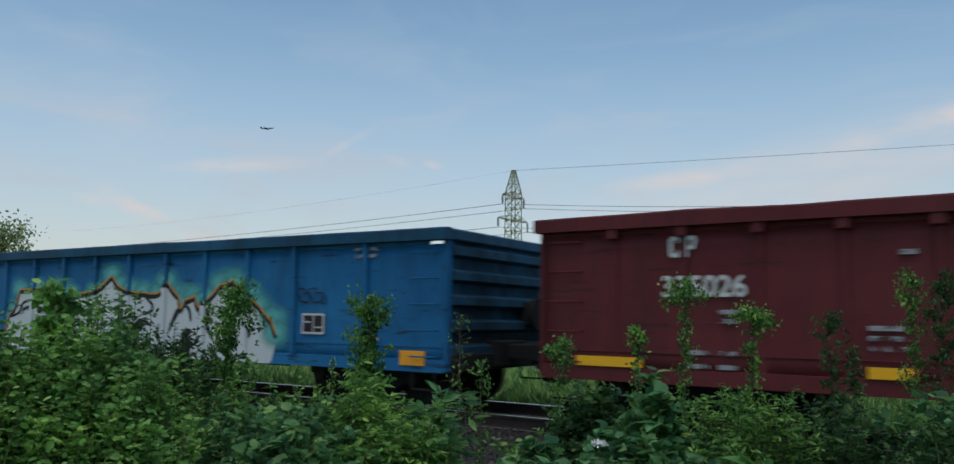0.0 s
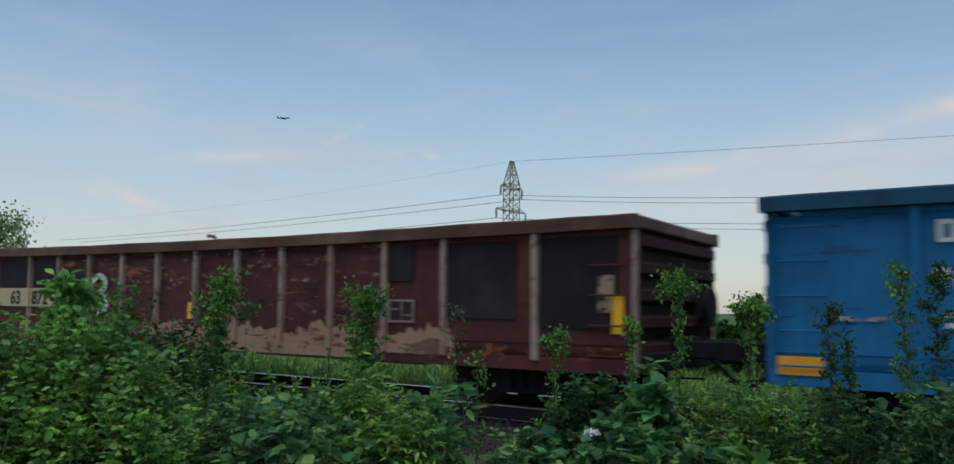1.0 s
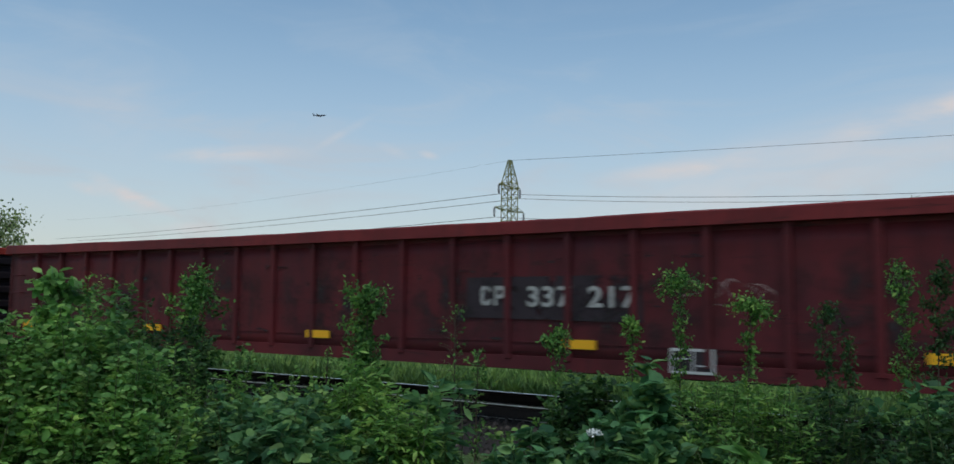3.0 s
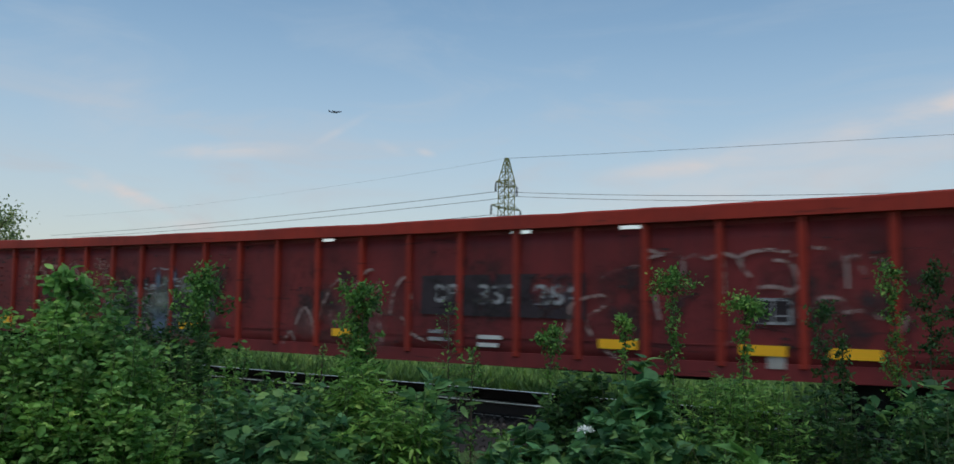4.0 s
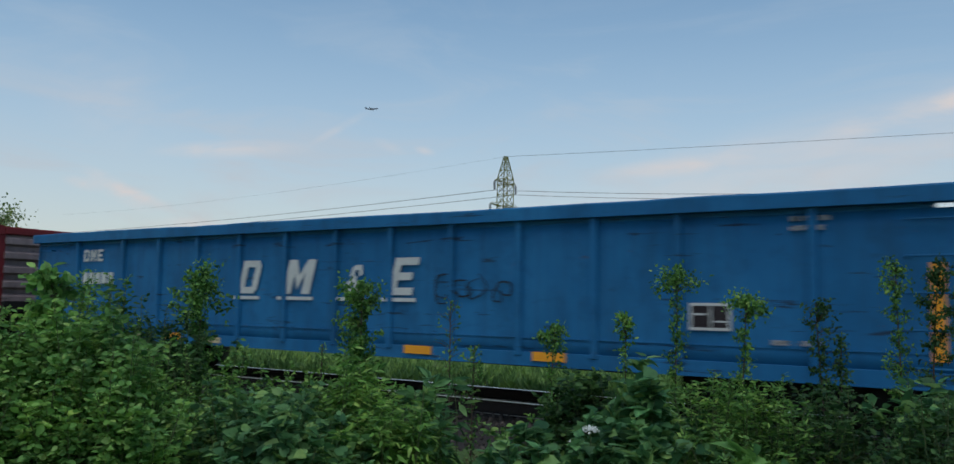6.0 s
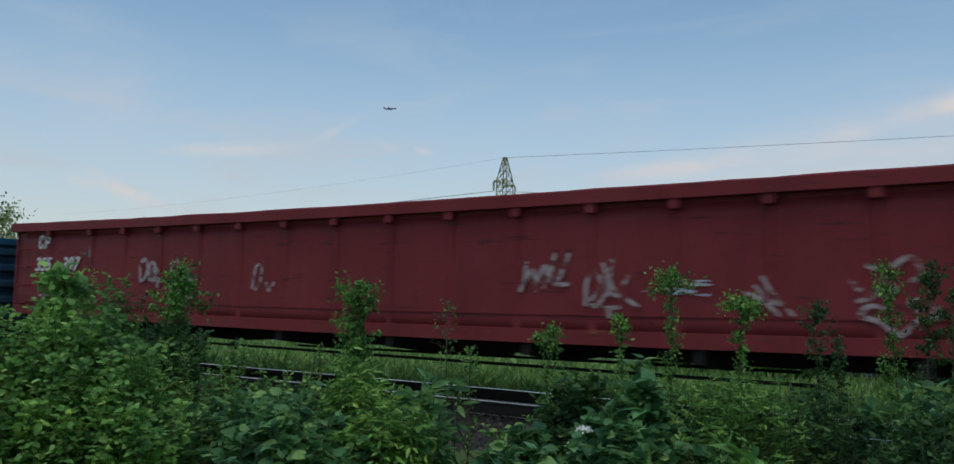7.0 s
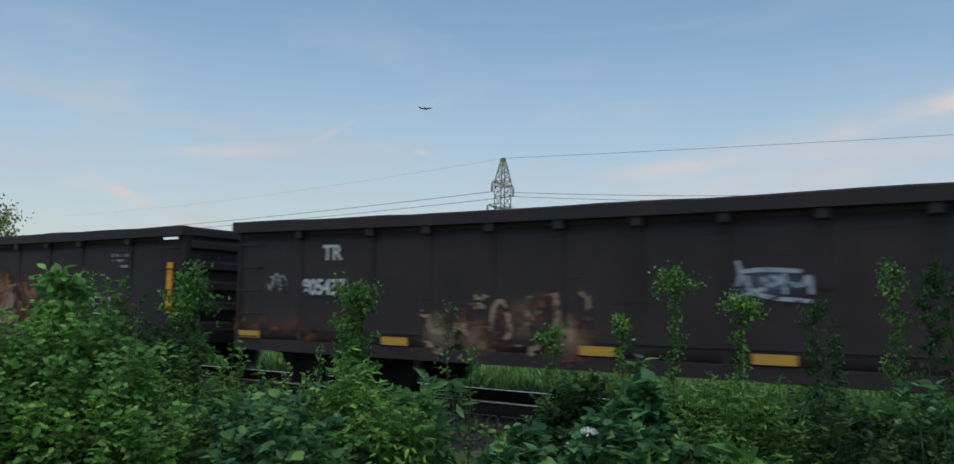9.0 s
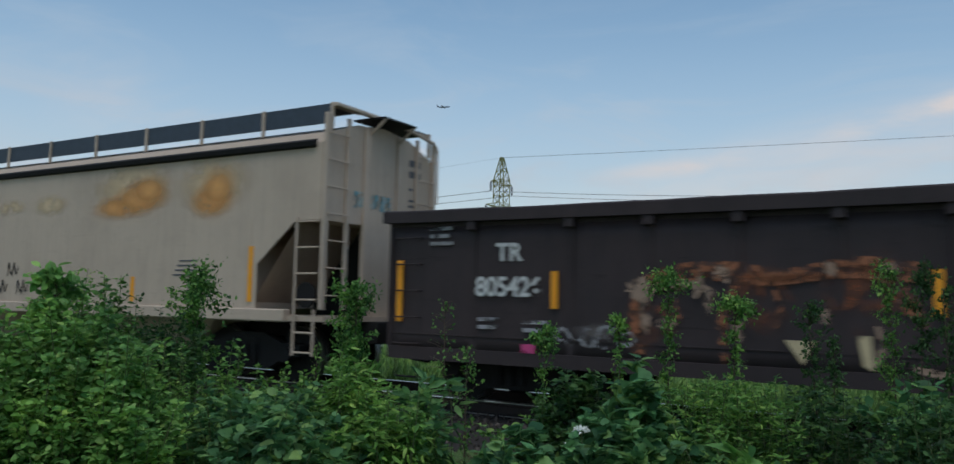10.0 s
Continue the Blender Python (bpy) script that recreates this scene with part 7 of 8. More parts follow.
def leaf_cloud(name, pos, axis, size, mat, parent, shape="ovate", seed=1, flat=0.5, label="", stuff=True):
    """Many leaves in one mesh: each starts at pos, runs along axis, with its face tilted towards the sky by flat."""
    rng = np.random.RandomState(seed)
    pos, axis, size = np.asarray(pos, float), np.asarray(axis, float), np.asarray(size, float)
    n = len(pos)
    axis = axis / (np.linalg.norm(axis, axis=1, keepdims=True) + 1e-9)
    up = rng.normal(size=(n, 3)) * (1 - flat) + np.array([0, 0, 1.0]) * flat
    side = np.cross(axis, up)
    side /= np.linalg.norm(side, axis=1, keepdims=True) + 1e-9
    nor = np.cross(side, axis)
    out = SHAPES[shape]
    k = len(out)
    tmpl = [(x, y, 0.16 * abs(x) - 0.22 * y * y) for x, y in out] + [(0, 0.45, -0.07)]
    V = np.zeros((n, k + 1, 3))
    for i, (x, y, z) in enumerate(tmpl):
        V[:, i] = pos + size[:, None] * (side * x + axis * y + nor * z)
    base = np.arange(n) * (k + 1)
    F = np.zeros((n, k, 3), int)
    for i in range(k):
        F[:, i, 0], F[:, i, 1], F[:, i, 2] = base + i, base + (i + 1) % k, base + k
    me = bpy.data.meshes.new(name)
    me.vertices.add(n * (k + 1))
    me.vertices.foreach_set("co", V.reshape(-1))
    nf = n * k
    me.loops.add(nf * 3)
    me.loops.foreach_set("vertex_index", F.reshape(-1))
    me.polygons.add(nf)
    me.polygons.foreach_set("loop_start", np.arange(nf) * 3)
    me.update(calc_edges=True)
    me.materials.append(mat)
    ob = new(name, me)
    ob.parent = parent
    return tagged(ob, label=label, kind="stuff" if stuff else "")


def shoot_points(rng, base, top, bend, n):
    """Points of a curved shoot from base to top."""
    t = np.linspace(0, 1, n)[:, None]
    base, top = np.array(base), np.array(top)
    mid = (base + top) / 2 + bend
    return (1 - t) ** 2 * base + 2 * t * (1 - t) * mid + t ** 2 * top


def tube(bm, pts, r0, r1, seg=5):
    rings = []
    n = len(pts)
    for i, p in enumerate(pts):
        d = Vector(pts[min(i + 1, n - 1)]) - Vector(pts[max(i - 1, 0)])
        q = d.to_track_quat("Z", "Y")
        r = r0 + (r1 - r0) * i / (n - 1)
        rings.append([bm.verts.new(Vector(p) + q @ Vector((r * math.cos(2 * math.pi * k / seg), r * math.sin(2 * math.pi * k / seg), 0))) for k in range(seg)])
    for a, b in zip(rings, rings[1:]):
        for k in range(seg):
            bm.faces.new((a[k], a[(k + 1) % seg], b[(k + 1) % seg], b[k]))


GROUND = -0.38


def bush(name, label, x, y, rx, ry, top, shoots, nodes, leaf, mat, seed, shape="ovate", low=0.2, spread=0.28, flat=0.65, edge=0.35, twig=0.15, per=4, droop=0.45, ragged_top=0.2, single=0, lean=(0, 0)):
    """A many-stemmed plant. top: height of its crown over z = 0; edge: how much lower its rim is.
    Each shoot bears twigs in a spiral, and each twig a few leaves to its two sides."""
    rng = np.random.RandomState(seed)
    b = empty(name, pose(x, y, GROUND))
    tagged(b, label, "bush")
    bm = bmesh.new()
    P, A, S = [], [], []
    YP, YA, YS = [], [], []
    shoots, nodes = int(shoots * 1.45), int(nodes * 1.5)
    for k in range(shoots):
        r, a = math.sqrt(rng.rand()), rng.uniform(0, 6.283)
        bx, by = r * math.cos(a) * rx, r * math.sin(a) * ry
        hgt = (top - GROUND) * (1 - edge * r ** 2) * (1.03 - ragged_top * rng.rand())
        tip = np.array([bx * (1 + spread * 0.4) + rng.normal() * spread * 0.3 + lean[0], by * (1 + spread * 0.4) + rng.normal() * spread * 0.3 + lean[1], hgt])
        foot = np.array([bx * 0.6, by * 0.6, 0.0])
        pts = shoot_points(rng, foot, tip, rng.normal(size=3) * 0.08 + np.array([0, 0, hgt * 0.12]), 9)
        tube(bm, pts, 0.007, 0.002, 4)
        turn, vigour = rng.uniform(0, 6.283), rng.uniform(0.75, 1.2)
        for j in range(nodes):
            t = low + (1 - low) * (j + rng.rand()) / nodes
            i = min(7, int(t * 8))
            p = pts[i] + (pts[i + 1] - pts[i]) * (t * 8 - i)
            turn += 2.4
            d = np.array([math.cos(turn), math.sin(turn), -0.15 + 0.8 * t ** 2])
            d /= np.linalg.norm(d)
            ln = twig * (1.25 - 0.95 * t) * rng.uniform(0.6, 1.15)
            perp = np.array([-d[1], d[0], 0.0])
            for q in range(per):
                f = (q + 1) / per
                P.append(p + d * ln * f + np.array([0, 0, -0.12 * ln * f * f]))
                side = (1 if q % 2 else -1) * (0.9 if q < per - 1 else 0.1)
                A.append(d * 0.7 + perp * side + rng.normal(size=3) * 0.22 + np.array([0, 0, -droop * (1.25 - t)]))
                S.append(leaf * vigour * rng.uniform(0.6, 1.15) * (1.12 - 0.45 * t))
        # young leaves on the last stretch of the shoot
        for q in range(9):
            f = 8 - 1.1 * rng.rand()
            YP.append(pts[7] + (pts[8] - pts[7]) * (f - 7) + rng.normal(size=3) * 0.01)
            YA.append(np.array([math.cos(q * 1.9 + turn), math.sin(q * 1.9 + turn), rng.uniform(0.0, 0.9)]))
            YS.append(leaf * rng.uniform(0.5, 0.9))
    tagged(part("woody_growth", bm, GREENSTEM, b), kind="stuff")
    P, A, S = np.array(P), np.array(A), np.array(S)
    if single:
        # the broad leaves on the open side are picked out one by one
        order = np.argsort(P[:, 1] - 0.5 * P[:, 2])
        pick, rest = order[:single], order[single:]
        for i in pick:
            ob = new("leaf", single_leaf())
            ob.parent = b
            q = Vector(A[i]).normalized().to_track_quat("Y", "Z")
            ob.matrix_basis = Matrix.LocRotScale(Vector(P[i]), q, Vector((S[i],) * 3))
        P, A, S = P[rest], A[rest], S[rest]
    leaf_cloud("foliage", P, A, S, mat, b, shape, seed, flat)
    young = {LEAF_E: LEAF_E, LEAF_D: LEAF_D, LEAF_B: LEAF_B}.get(mat, LEAF_Y)
    leaf_cloud("young_leaves", YP, YA, YS, young, b, shape, seed + 500, 0.5)
    if y < 6:
        SWAY.append((b, pose(x, y, GROUND), seed * 0.7, 0.22))
    return b


def single_leaf(cache=[]):
    """The one mesh that all broad leaves share."""
    if not cache:
        out = SHAPES["heart"]
        k = len(out)
        me = bpy.data.meshes.new("leaf")
        me.from_pydata([(x, y, 0.16 * abs(x) - 0.22 * y * y) for x, y in out] + [(0, 0.45, -0.07)], [], [(i, (i + 1) % k, k) for i in range(k)])
        me.materials.append(LEAF_S)
        cache.append(me)
    return cache[0]



def sapling(label, x, y, top, seed, leaves=260, leaf=0.05, width=0.16, mat=None, lean=(0, 0), bare=0.25, phase=0.0, amp=0.8, shape="ovate", crown=0, head=(0.09, 0.11), taper=0.5):
    """A thin upright stem with short leafy twigs; crown: leaves in the bushy head, head: its half-width and half-height."""
    rng = np.random.RandomState(seed)
    m = pose(x, y, GROUND)
    b = empty("sapling", m)
    tagged(b, label, "sapling", "slender stems above the bushes")
    H = top - GROUND
    bm = bmesh.new()
    main = shoot_points(rng, (-lean[0], -lean[1], 0), (0, 0, H), np.array([rng.normal() * 0.05, rng.normal() * 0.05, 0]), 14)
    tube(bm, main, 0.009, 0.003, 5)
    P, A, S = [], [], []
    twigs = 60
    leaves, crown = int(leaves * 1.7), int(crown * 1.6)
    per = max(3, leaves // twigs)
    for k in range(twigs):
        t = bare + (1 - bare) * (k + rng.rand()) / twigs
        i = min(12, int(t * 13))
        p = main[i] + (main[i + 1] - main[i]) * (t * 13 - i)
        f = (t - bare) / (1 - bare)
        prof = (taper + (1 - taper) * math.sin(math.pi * min(1, f * 0.75 + 0.1))) * (1.0 if f < 0.92 else 0.6)
        d = rng.normal(size=3) * np.array([1, 1, 0.3]) + np.array([0, 0, 0.55])
        tip = p + d / np.linalg.norm(d) * width * prof * rng.uniform(0.3, 1.1)
        tube(bm, shoot_points(rng, p, tip, np.array([0, 0, 0.015]), 4), 0.0025, 0.001, 3)
        n = max(2, int(per * rng.uniform(0.4, 1.6)))
        q = rng.uniform(0.1, 1.05, n)
        P.append(p + (tip - p) * q[:, None] + rng.normal(size=(n, 3)) * 0.014)
        A.append(rng.normal(size=(n, 3)) * 0.8 + d / np.linalg.norm(d) * 0.6 + np.array([0, 0, -0.15]))
        S.append(leaf * rng.uniform(0.55, 1.15, n))
    if crown:
        # a bushy head at the tip: several short shoots with rosettes
        for k in range(9):
            d = rng.normal(size=3) * np.array([1, 1, 0.55]) + np.array([0, 0, 0.25])
            d /= np.linalg.norm(d)
            tip = main[-1] + np.array([0, 0, -head[1] * 0.75]) + d * np.array([head[0], head[0], head[1]]) * rng.uniform(0.7, 1.25)
            tube(bm, shoot_points(rng, main[-2], tip, np.array([0, 0, 0.01]), 4), 0.003, 0.001, 3)
            n = crown // 9
            P.append(tip + rng.normal(size=(n, 3)) * np.array([0.3, 0.3, 0.3]) * head[0])
            A.append(rng.normal(size=(n, 3)) + d * 0.7)
            S.append(leaf * 1.15 * rng.uniform(0.5, 1.1, n))
    part("stem", bm, BARK, b)
    leaf_cloud("foliage", np.concatenate(P), np.concatenate(A), np.concatenate(S), mat or LEAF_C, b, shape, seed, 0.45)
    SWAY.append((b, m, phase, amp))
    return b


def tree(name, label, x, y, height, radius, seed, clumps=60, leaves=90, leaf=0.14, trunk=0.16, low=0.25, mat=None):
    rng = np.random.RandomState(seed)
    t = empty(name, pose(x, y, GROUND))
    tagged(t, label, "tree")
    bm = bmesh.new()
    main = shoot_points(rng, (0, 0, 0), (rng.normal() * 0.3, rng.normal() * 0.3, height * 0.9), rng.normal(size=3) * 0.25, 9)
    tube(bm, main, trunk, trunk * 0.15, 8)
    P, A, S = [], [], []
    for k in range(clumps):
        f = rng.uniform(low, 1.0)
        i = min(8, int(f * 8))
        a = rng.uniform(0, 6.283)
        r = radius * (0.35 + 0.65 * math.sin(math.pi * min(1, (f - low) / (1 - low) * 0.85 + 0.12))) * rng.uniform(0.35, 1.1)
        tip = main[i] + np.array([r * math.cos(a), r * math.sin(a), rng.uniform(-0.1, 0.35) * r + height * 0.05])
        limb = shoot_points(rng, main[max(0, i - 1)], tip, rng.normal(size=3) * 0.1 * r, 6)
        tube(bm, limb, trunk * 0.22, trunk * 0.03, 5)
        n = rng.randint(leaves // 2, leaves)
        q = rng.uniform(0.35, 1.05, n)
        i0 = np.clip((q * 5).astype(int), 0, 4)
        P.append(limb[i0] + (limb[i0 + 1] - limb[i0]) * (q * 5 - i0)[:, None] + rng.normal(size=(n, 3)) * radius * 0.12)
        A.append(rng.normal(size=(n, 3)) + np.array([0, 0, -0.3]))
        S.append(leaf * rng.uniform(0.6, 1.2, n))
    part("trunk", bm, BARK, t)
    leaf_cloud("crown", np.concatenate(P), np.concatenate(A), np.concatenate(S), mat or LEAF_T, t, "ovate", seed, 0.4)
    return t


def flower(label, x, y, z, mat, seed, r):
    """A flower head: a cluster of small florets on a stalk."""
    rng = np.random.RandomState(seed)
    m = pose(x, y, GROUND)
    b = empty("flower", m)
    tagged(b, label, "flower")
    h = z - GROUND
    bm = bmesh.new()
    tube(bm, shoot_points(rng, (0, 0, 0), (0.03, -0.02, h), np.array([0.04, 0.02, 0]), 8), 0.005, 0.003, 5)
    part("stalk", bm, GREENSTEM, b)
    n = 160
    d = rng.normal(size=(n, 3))
    d /= np.linalg.norm(d, axis=1, keepdims=True)
    d[:, 2] = np.abs(d[:, 2])
    pos = np.array([0.03, -0.02, h]) + d * np.array([r, r, r * 0.55]) * rng.uniform(0.5, 1, (n, 1))
    leaf_cloud("flower_head", pos, d + rng.normal(size=(n, 3)) * 0.5, np.full(n, r * 0.3), mat, b, "ovate", seed, 0.3)
    SWAY.append((b, m, seed * 1.7, 1.2))


LEANS = []
# gusts: time and sideways push of the shoot's tip
GUST_MOUND = ((0, -10), (0.5, 0), (1, 14), (1.5, 5), (2, -5), (2.5, -14), (3.2, 5), (4, 24), (4.5, 62), (5, -5), (5.5, -14), (6.2, 5), (7, 20), (7.5, -40), (8, -30), (8.5, -16), (9, 20), (9.5, 18), (10, 14))
GUST_STEM = ((0, 46), (0.5, 30), (1, 28), (1.5, 46), (2, 14), (2.5, -26), (3.2, -8), (4, 2), (4.5, 12), (5, 10), (5.5, 11), (6.2, -5), (7, -32), (7.5, -40), (8, -18), (8.5, -40), (9, -10), (9.5, 0), (10, 6))


def sway_as(thing, gusts, gain):
    """Bends the thing with the gusts instead of the light breeze."""
    k = [i for i, s in enumerate(SWAY) if s[0] is thing][0]
    m = SWAY.pop(k)[1]
    LEANS.append((thing, m, gusts, gain))


def build_plants():
    # the tall mound of shrubs close by
    B = bush
    MOUND = "dense green leafy shrub mound with fresh tips"
    mound = B("shrub", MOUND, -4.7, 2.55, 0.3, 0.34, 1.42, 50, 30, 0.056, LEAF_F, 11, "round", edge=0.45, ragged_top=0.25)
    B("shrub", MOUND, -4.82, 2.1, 0.45, 0.45, 1.36, 60, 28, 0.056, LEAF_F, 18, "round", edge=0.2)
    B("shrub", MOUND, -4.36, 2.58, 0.42, 0.36, 1.34, 68, 28, 0.056, LEAF_F, 12, "round", edge=0.35)
    B("shrub", MOUND, -4.0, 2.62, 0.32, 0.34, 1.1, 50, 24, 0.056, LEAF_F, 10, "round", edge=0.3)
    B("shrub", "tall dull green shrub with small leaves", -5.38, 3.28, 0.32, 0.32, 1.54, 66, 28, 0.052, LEAF_A, 13, "ovate", edge=0.3, ragged_top=0.3)
    B("shrub", "tall dull green shrub with small leaves", -5.2, 3.64, 0.36, 0.3, 1.34, 64, 26, 0.052, LEAF_E, 19, "ovate", edge=0.3, ragged_top=0.3)
    B("weed_clump", "yellowish green weeds with upright feathery tops", -4.6, 3.38, 0.36, 0.32, 1.2, 50, 24, 0.05, LEAF_A, 14, "willow", edge=0.35, ragged_top=0.4, twig=0.11)
    B("weed_clump", "yellowish green weeds with upright feathery tops", -4.6, 3.85, 0.34, 0.3, 1.02, 44, 20, 0.052, LEAF_A, 33, "ovate", edge=0.3, ragged_top=0.4, twig=0.1)
    B("weed_clump", "low leafy weeds in front of the track", -4.3, 4.2, 0.52, 0.3, 0.88, 58, 16, 0.06, LEAF_A, 31, "ovate", edge=0.3, ragged_top=0.35, twig=0.1)
    B("weed_clump", "broad-leaved weeds in front of the track", -3.78, 3.4, 0.46, 0.36, 0.9, 54, 14, 0.078, LEAF_B, 27, "round", edge=0.3, ragged_top=0.25)
    B("weed_clump", "broad-leaved vine weeds in front of the track", -3.35, 3.2, 0.46, 0.3, 0.74, 44, 9, 0.09, LEAF_B, 34, "heart", edge=0.3, single=60)
    B("weed_clump", "bright green weed with long drooping leaves", -3.42, 3.86, 0.3, 0.28, 1.08, 44, 22, 0.085, LEAF_C, 16, "willow", edge=0.5, droop=0.8, twig=0.17)
    B("weed_clump", "bright green weed with long drooping leaves", -3.12, 3.74, 0.28, 0.27, 0.92, 40, 20, 0.085, LEAF_C, 35, "willow", edge=0.5, droop=0.8, twig=0.17)
    B("weed_clump", "weed with a rosette of broad pointed leaves", -3.1, 4.14, 0.12, 0.12, 0.99, 10, 6, 0.17, LEAF_B, 36, "willow", low=0.6, edge=0.3, droop=0.7, per=2, twig=0.1)
    B("weed_clump", "low leafy weeds at the edge of the ballast", -5.2, 4.7, 0.7, 0.35, 0.76, 54, 14, 0.06, LEAF_A, 17, edge=0.35, ragged_top=0.4)
    B("weed_clump", "low leafy weeds at the edge of the ballast", -4.45, 4.75, 0.55, 0.35, 0.72, 50, 14, 0.06, LEAF_C, 28, edge=0.35, ragged_top=0.45)
    B("weed_clump", "low leafy weeds at the edge of the ballast", -3.8, 4.7, 0.4, 0.3, 0.72, 44, 14, 0.06, LEAF_A, 44, edge=0.35, ragged_top=0.4)
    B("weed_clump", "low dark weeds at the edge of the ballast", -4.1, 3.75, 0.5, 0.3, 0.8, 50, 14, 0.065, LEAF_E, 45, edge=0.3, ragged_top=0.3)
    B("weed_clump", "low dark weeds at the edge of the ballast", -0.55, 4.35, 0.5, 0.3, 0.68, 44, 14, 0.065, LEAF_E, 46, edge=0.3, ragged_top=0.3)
    # the vines and shrubs under the tall stems
    VINE = "green vine mound with broad heart-shaped leaves"
    B("vine_mound", VINE, -1.86, 4.42, 0.34, 0.28, 1.02, 34, 10, 0.12, LEAF_B, 21, "heart", low=0.35, edge=0.4, droop=0.8, single=110)
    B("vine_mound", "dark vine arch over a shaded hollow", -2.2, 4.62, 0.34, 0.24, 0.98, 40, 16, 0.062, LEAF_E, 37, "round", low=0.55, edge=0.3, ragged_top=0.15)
    B("vine_mound", "broad-leaved vine tangle with pale new leaves", -1.72, 3.95, 0.44, 0.28, 0.72, 38, 9, 0.105, LEAF_B, 22, "heart", edge=0.3, droop=0.8, single=80)
    B("vine_mound", "broad-leaved vine tangle near the ground", -2.2, 3.95, 0.36, 0.28, 0.66, 34, 8, 0.11, LEAF_B, 29, "heart", edge=0.3, droop=0.8, single=70)
    B("weed_clump", "bright yellow-green weed with large leaves", -1.08, 4.02, 0.14, 0.12, 0.78, 9, 8, 0.15, LEAF_F, 32, "heart", low=0.45, edge=0.35, droop=0.7, per=2)
    B("weed_clump", "dark green weed with large drooping leaves", -0.92, 4.1, 0.22, 0.16, 0.62, 14, 8, 0.12, LEAF_B, 38, "heart", low=0.3, edge=0.35, droop=0.8, per=2)
    FERN = "green shrub with fine narrow leaves"
    B("shrub", FERN, -1.52, 4.66, 0.28, 0.26, 1.02, 44, 22, 0.062, LEAF_A, 23, "willow", edge=0.4, droop=0.3)
    B("shrub", FERN, -1.25, 4.72, 0.28, 0.26, 0.98, 40, 22, 0.062, LEAF_A, 39, "willow", edge=0.4, droop=0.3)
    B("shrub", FERN, -1.3, 4.3, 0.4, 0.24, 0.76, 40, 16, 0.06, LEAF_A, 40, "willow", edge=0.3, droop=0.3)
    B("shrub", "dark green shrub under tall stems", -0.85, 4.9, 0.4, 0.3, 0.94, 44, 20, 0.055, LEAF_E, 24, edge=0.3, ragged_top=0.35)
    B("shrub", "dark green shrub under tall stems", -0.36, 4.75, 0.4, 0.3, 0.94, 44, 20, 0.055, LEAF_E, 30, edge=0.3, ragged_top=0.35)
    B("vine_mound", "vine with broad leaves climbing the stems", -0.5, 4.95, 0.2, 0.18, 1.03, 12, 7, 0.1, LEAF_B, 25, "heart", low=0.5, edge=0.4, droop=0.8, per=2, single=40)
    B("weed_clump", "small leafy weed in the bare gap", -2.62, 4.3, 0.14, 0.14, 0.67, 16, 12, 0.06, LEAF_C, 26, "round", edge=0.4)
    B("weed_clump", "small heart-leaved weed in the bare gap", -2.5, 3.85, 0.24, 0.18, 0.54, 18, 7, 0.085, LEAF_B, 42, "heart", edge=0.4, droop=0.8, single=30)
    B("weed_clump", "dry reddish stalks at the ballast edge", -3.75, 6.5, 0.7, 0.5, 0.08, 60, 6, 0.035, LEAF_D, 43, "willow", edge=0.4, twig=0.06, ragged_top=0.5)
    # grass and weeds beyond the track
    rng = np.random.RandomState(3)
    n = 60000
    X, Y = rng.uniform(-34, 6, n), TRACK_Y + 2.2 + rng.rand(n) ** 1.6 * 8
    g = empty("weed_verge", pose(0, 0, 0))
    tagged(g, "bright green grass and weeds beyond the track", "grass", kind="stuff")
    ax = rng.normal(size=(n, 3)) * np.array([0.75, 0.75, 0.1]) + np.array([0, 0, 1.0])
    leaf_cloud("grass", np.stack([X, Y, np.full(n, -0.4)], 1), ax, rng.uniform(0.2, 0.55, n), GRASS, g, "lance", 3, 0.1)
    flower("white flower head among the vine leaves", -1.98, 3.98, 0.67, PETAL, 1, 0.045)
    flower("small white flower head among the vine leaves", -2.03, 3.93, 0.61, PETAL, 2, 0.028)
    flower("small purple thistle flower", -1.2, 3.95, 0.5, PURPLE, 3, 0.03)
    # slender stems
    S = sapling
    PLUME = "young stem with a dense plume of small leaves"
    sway_as(S(PLUME, -5.31, 4.08, 1.47, 51, 1500, 0.036, 0.24, LEAF_A, bare=0.55, crown=420, head=(0.17, 0.2), taper=0.7), GUST_STEM, 0.145)
    sway_as(S("leafy young stem with pale tips", -4.68, 2.57, 1.44, 53, 500, 0.06, 0.16, LEAF_F, bare=0.6, shape="round", crown=60), GUST_MOUND, 0.11)
    sway_as(mound, GUST_MOUND, 0.06)
    S(PLUME, -4.07, 4.55, 1.46, 41, 1900, 0.034, 0.2, LEAF_A, bare=0.4, phase=0.3, crown=240, head=(0.12, 0.14), taper=0.75)
    S(PLUME, -4.16, 4.58, 1.2, 54, 900, 0.034, 0.16, LEAF_A, bare=0.4, phase=0.5, taper=0.75)
    S("slender leafy weed stem with few leaves", -4.75, 4.85, 0.98, 56, 120, 0.03, 0.08, LEAF_C, bare=0.5, phase=0.9)
    S("thin half-dry stem with sparse leaves", -3.52, 4.88, 1.34, 42, 130, 0.03, 0.15, LEAF_A, bare=0.5, phase=1.3)
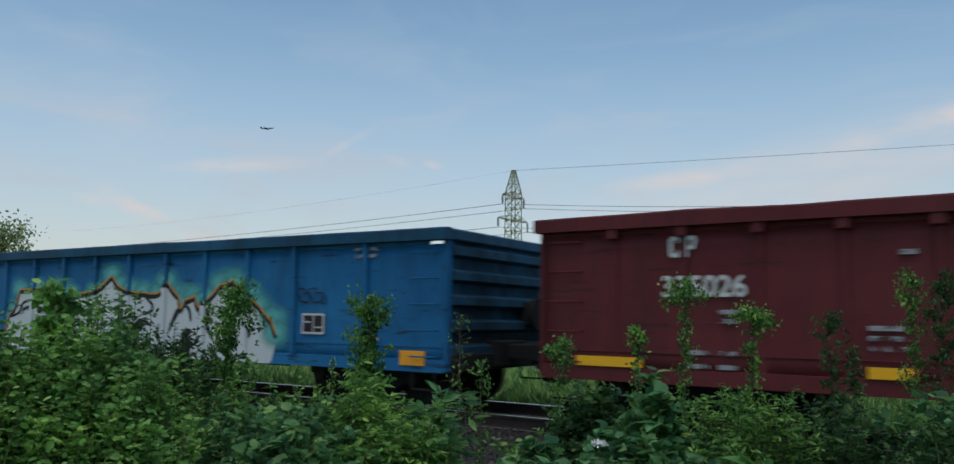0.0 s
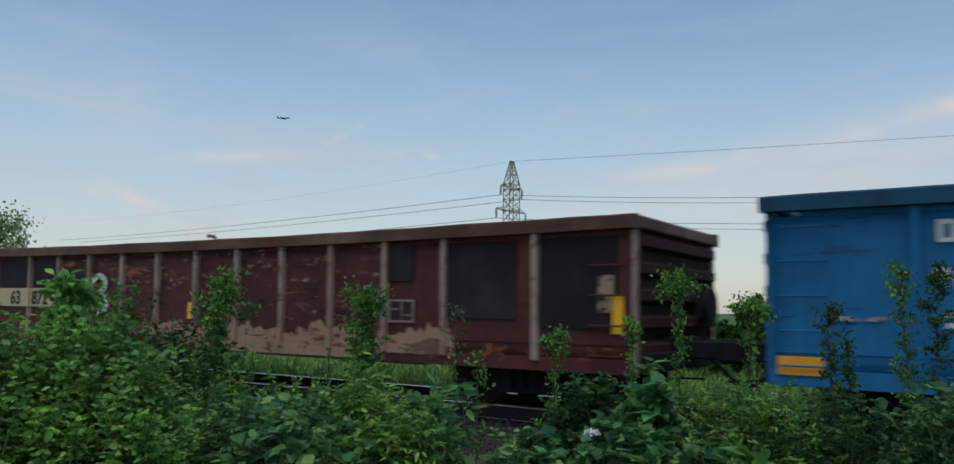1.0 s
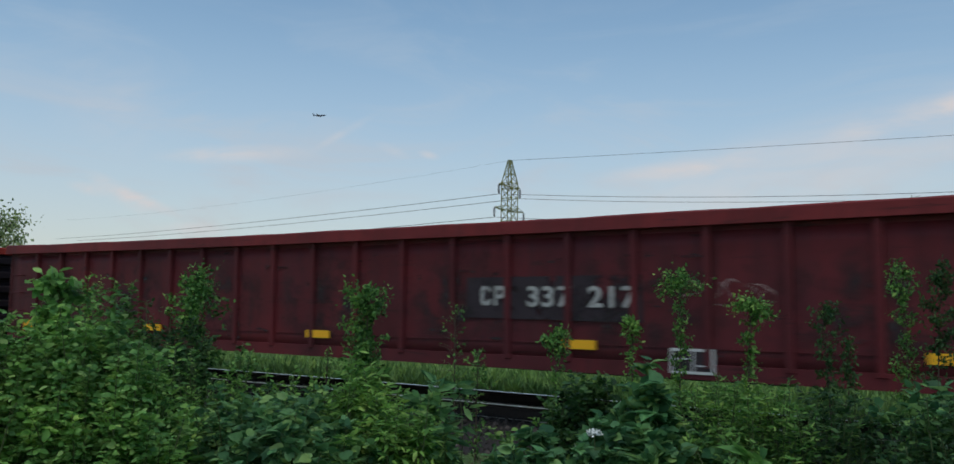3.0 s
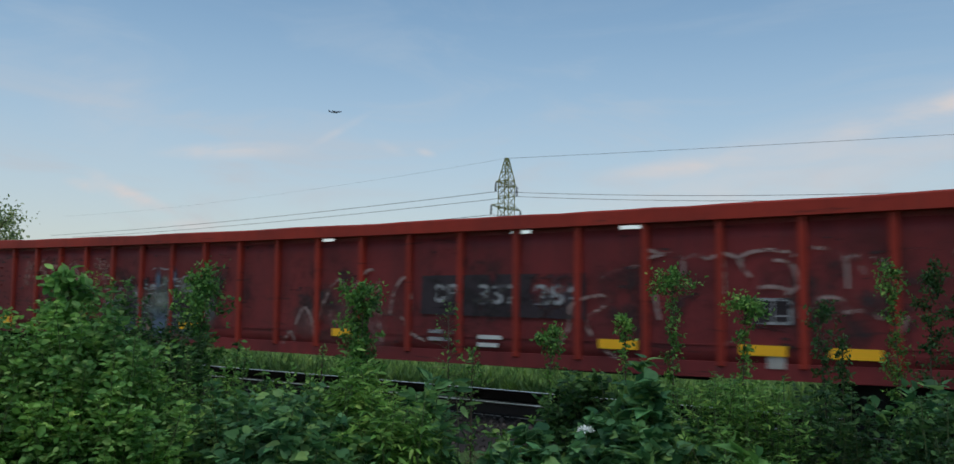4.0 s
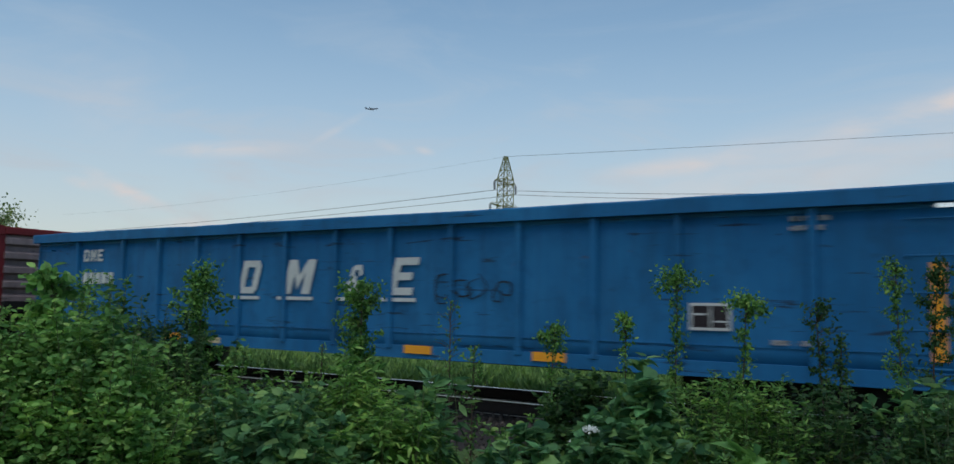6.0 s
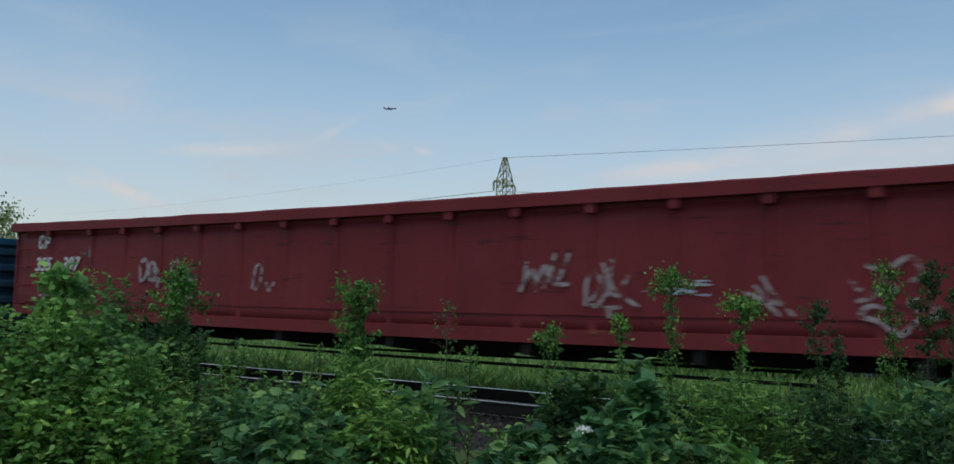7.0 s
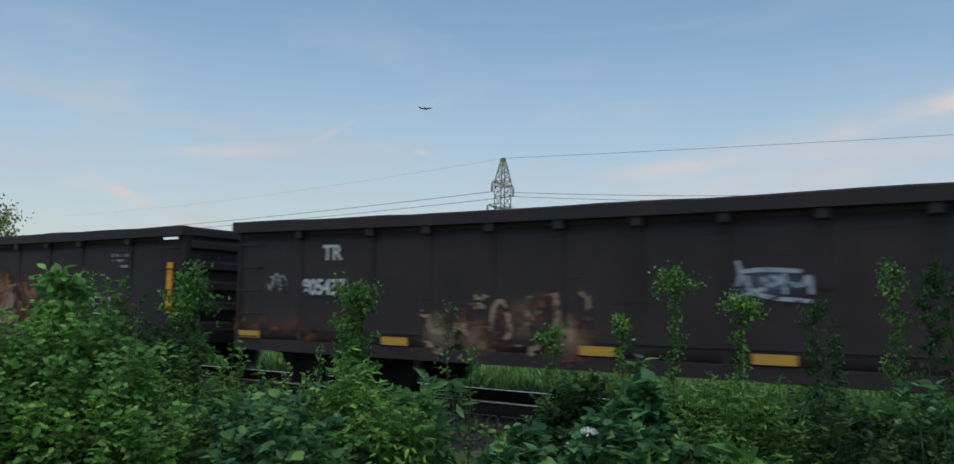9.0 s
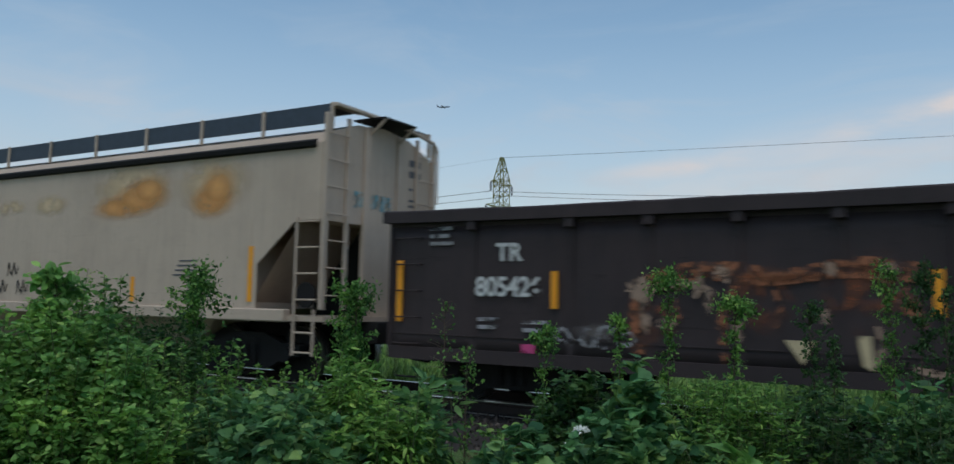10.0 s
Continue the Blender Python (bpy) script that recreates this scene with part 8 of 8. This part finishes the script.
    S("low half-dry stem with sparse leaves", -3.36, 4.95, 1.02, 57, 220, 0.032, 0.15, LEAF_A, bare=0.4, phase=1.9)
    HEAD = "slender leafy stem with a bushy head"
    S(HEAD, -2.88, 5.26, 1.15, 43, 330, 0.032, 0.09, LEAF_A, lean=(0.06, 0), crown=240, head=(0.085, 0.1), bare=0.45, phase=2.0)
    S("slender leafy stem with a small head", -2.45, 5.6, 1.24, 44, 420, 0.032, 0.075, LEAF_C, crown=130, head=(0.05, 0.08), bare=0.4, phase=0.7)
    S(HEAD, -2.13, 5.72, 1.58, 45, 700, 0.029, 0.085, LEAF_A, lean=(0.03, 0), crown=300, head=(0.11, 0.1), bare=0.4, phase=1.7)
    S(HEAD, -1.72, 5.96, 1.39, 46, 520, 0.032, 0.09, LEAF_C, lean=(0.1, 0.05), crown=280, head=(0.11, 0.08), bare=0.4, phase=2.6)
    S("leafy stem with drooping twigs", -1.27, 6.15, 1.36, 47, 750, 0.03, 0.14, LEAF_E, lean=(-0.14, 0), crown=70, head=(0.1, 0.08), bare=0.35, phase=3.1)
    S("leafy stem with sparse twigs", -1.12, 6.3, 1.12, 48, 600, 0.03, 0.13, LEAF_E, lean=(-0.06, 0), bare=0.35, phase=0.1)
    S("tall slender leafy stem", -0.81, 6.65, 1.66, 49, 900, 0.03, 0.12, LEAF_A, lean=(-0.12, 0), crown=130, head=(0.1, 0.12), bare=0.35, phase=1.1)
    S("tall slender leafy stem", -0.57, 6.57, 1.66, 50, 1200, 0.03, 0.15, LEAF_E, crown=90, head=(0.08, 0.12), bare=0.3, phase=2.2)
    S("tall slender leafy stem", -0.45, 6.5, 1.5, 52, 1000, 0.03, 0.16, LEAF_E, bare=0.3, phase=2.9)
    # trees
    tree("tree", "green deciduous tree beyond the track", -47.5, 22.3, 7.4, 2.6, 61, 70, 120, 0.2, mat=LEAF_G)
    tree("tree", "small green tree beyond the track", -45.4, 23.6, 5.0, 1.2, 62, 40, 90, 0.18, mat=LEAF_G)
    tree("tree", "leafy tree beyond the track", -2.6, 24.4, 4.75, 1.8, 63, 110, 120, 0.15)
    tree("tree", "leafy tree beyond the track", -0.5, 24.8, 4.5, 1.9, 64, 110, 120, 0.15)
    tree("tree", "slim leafy tree beyond the track", -4.5, 23.4, 4.2, 0.9, 65, 40, 80, 0.15)
    for k, (x, y, top, r) in enumerate(((-4.6, 19.5, 2.0, 1.3), (-2.6, 20.2, 2.6, 1.5), (-0.4, 20.0, 2.4, 1.5), (-6.8, 20.0, 1.2, 1.3))):
        bush("shrub", "leafy shrub at the far edge of the track", x, y, r, 0.9, top, 60, 110, 0.13, LEAF_A, 70 + k, edge=0.3)


build_plants()


def run(x0):
    rows = []
    for k in range(101):
        t = k / 10
        x = x0 + SPEED * t + GAIN * t * t + SKIP * min(1.0, max(0.0, (t - SKIP_AT) * 10))
        a, b = bend(x - 6), bend(x + 6)
        rows.append((t, pose(x, TRACK_Y + (a + b) / 2, 0, 0, 0, math.degrees(math.atan2(b - a, 12)))))
    return rows


def motions():
    for car, x0 in CARS:
        walk(car, run(x0))
    for ws, x0 in WHEELS:
        # the wheel rolls while its car is near; a row for each thirtieth of a second
        x = ws.location.x
        t0 = (-30 - x0) / SPEED
        a, b = max(0, round(t0 * 30)), min(300, round((t0 + 2.0) * 30))
        if b <= a:
            a, b = 0, 3
        ks = sorted({0, 300, *range(a, b + 1)})
        walk(ws, [(k / 30, pose(x, 0, 0.457, 0, (k * SPEED / 30 / 0.457 * 57.29578) % 360 if a <= k <= b else 0, 0)) for k in ks])
    walk(PLANE, [(0, AIR(0)), (5, AIR(5)), (10, AIR(10))])
    for thing, m, phase, amp in SWAY:
        rows = []
        for k in range(51):
            t = k / 5
            g = amp * (math.sin(t * 4.1 + phase) + 0.6 * math.sin(t * 6.7 + phase * 2.3))
            rows.append((t, m @ pose(0, 0, 0, 0.5 * g, g, 0)))
        walk(thing, rows)
    for thing, m, gusts, gain in LEANS:
        walk(thing, [(t, m @ pose(0, 0, 0, -0.55 * g * gain, 0.83 * g * gain, 0)) for t, g in gusts])


motions()
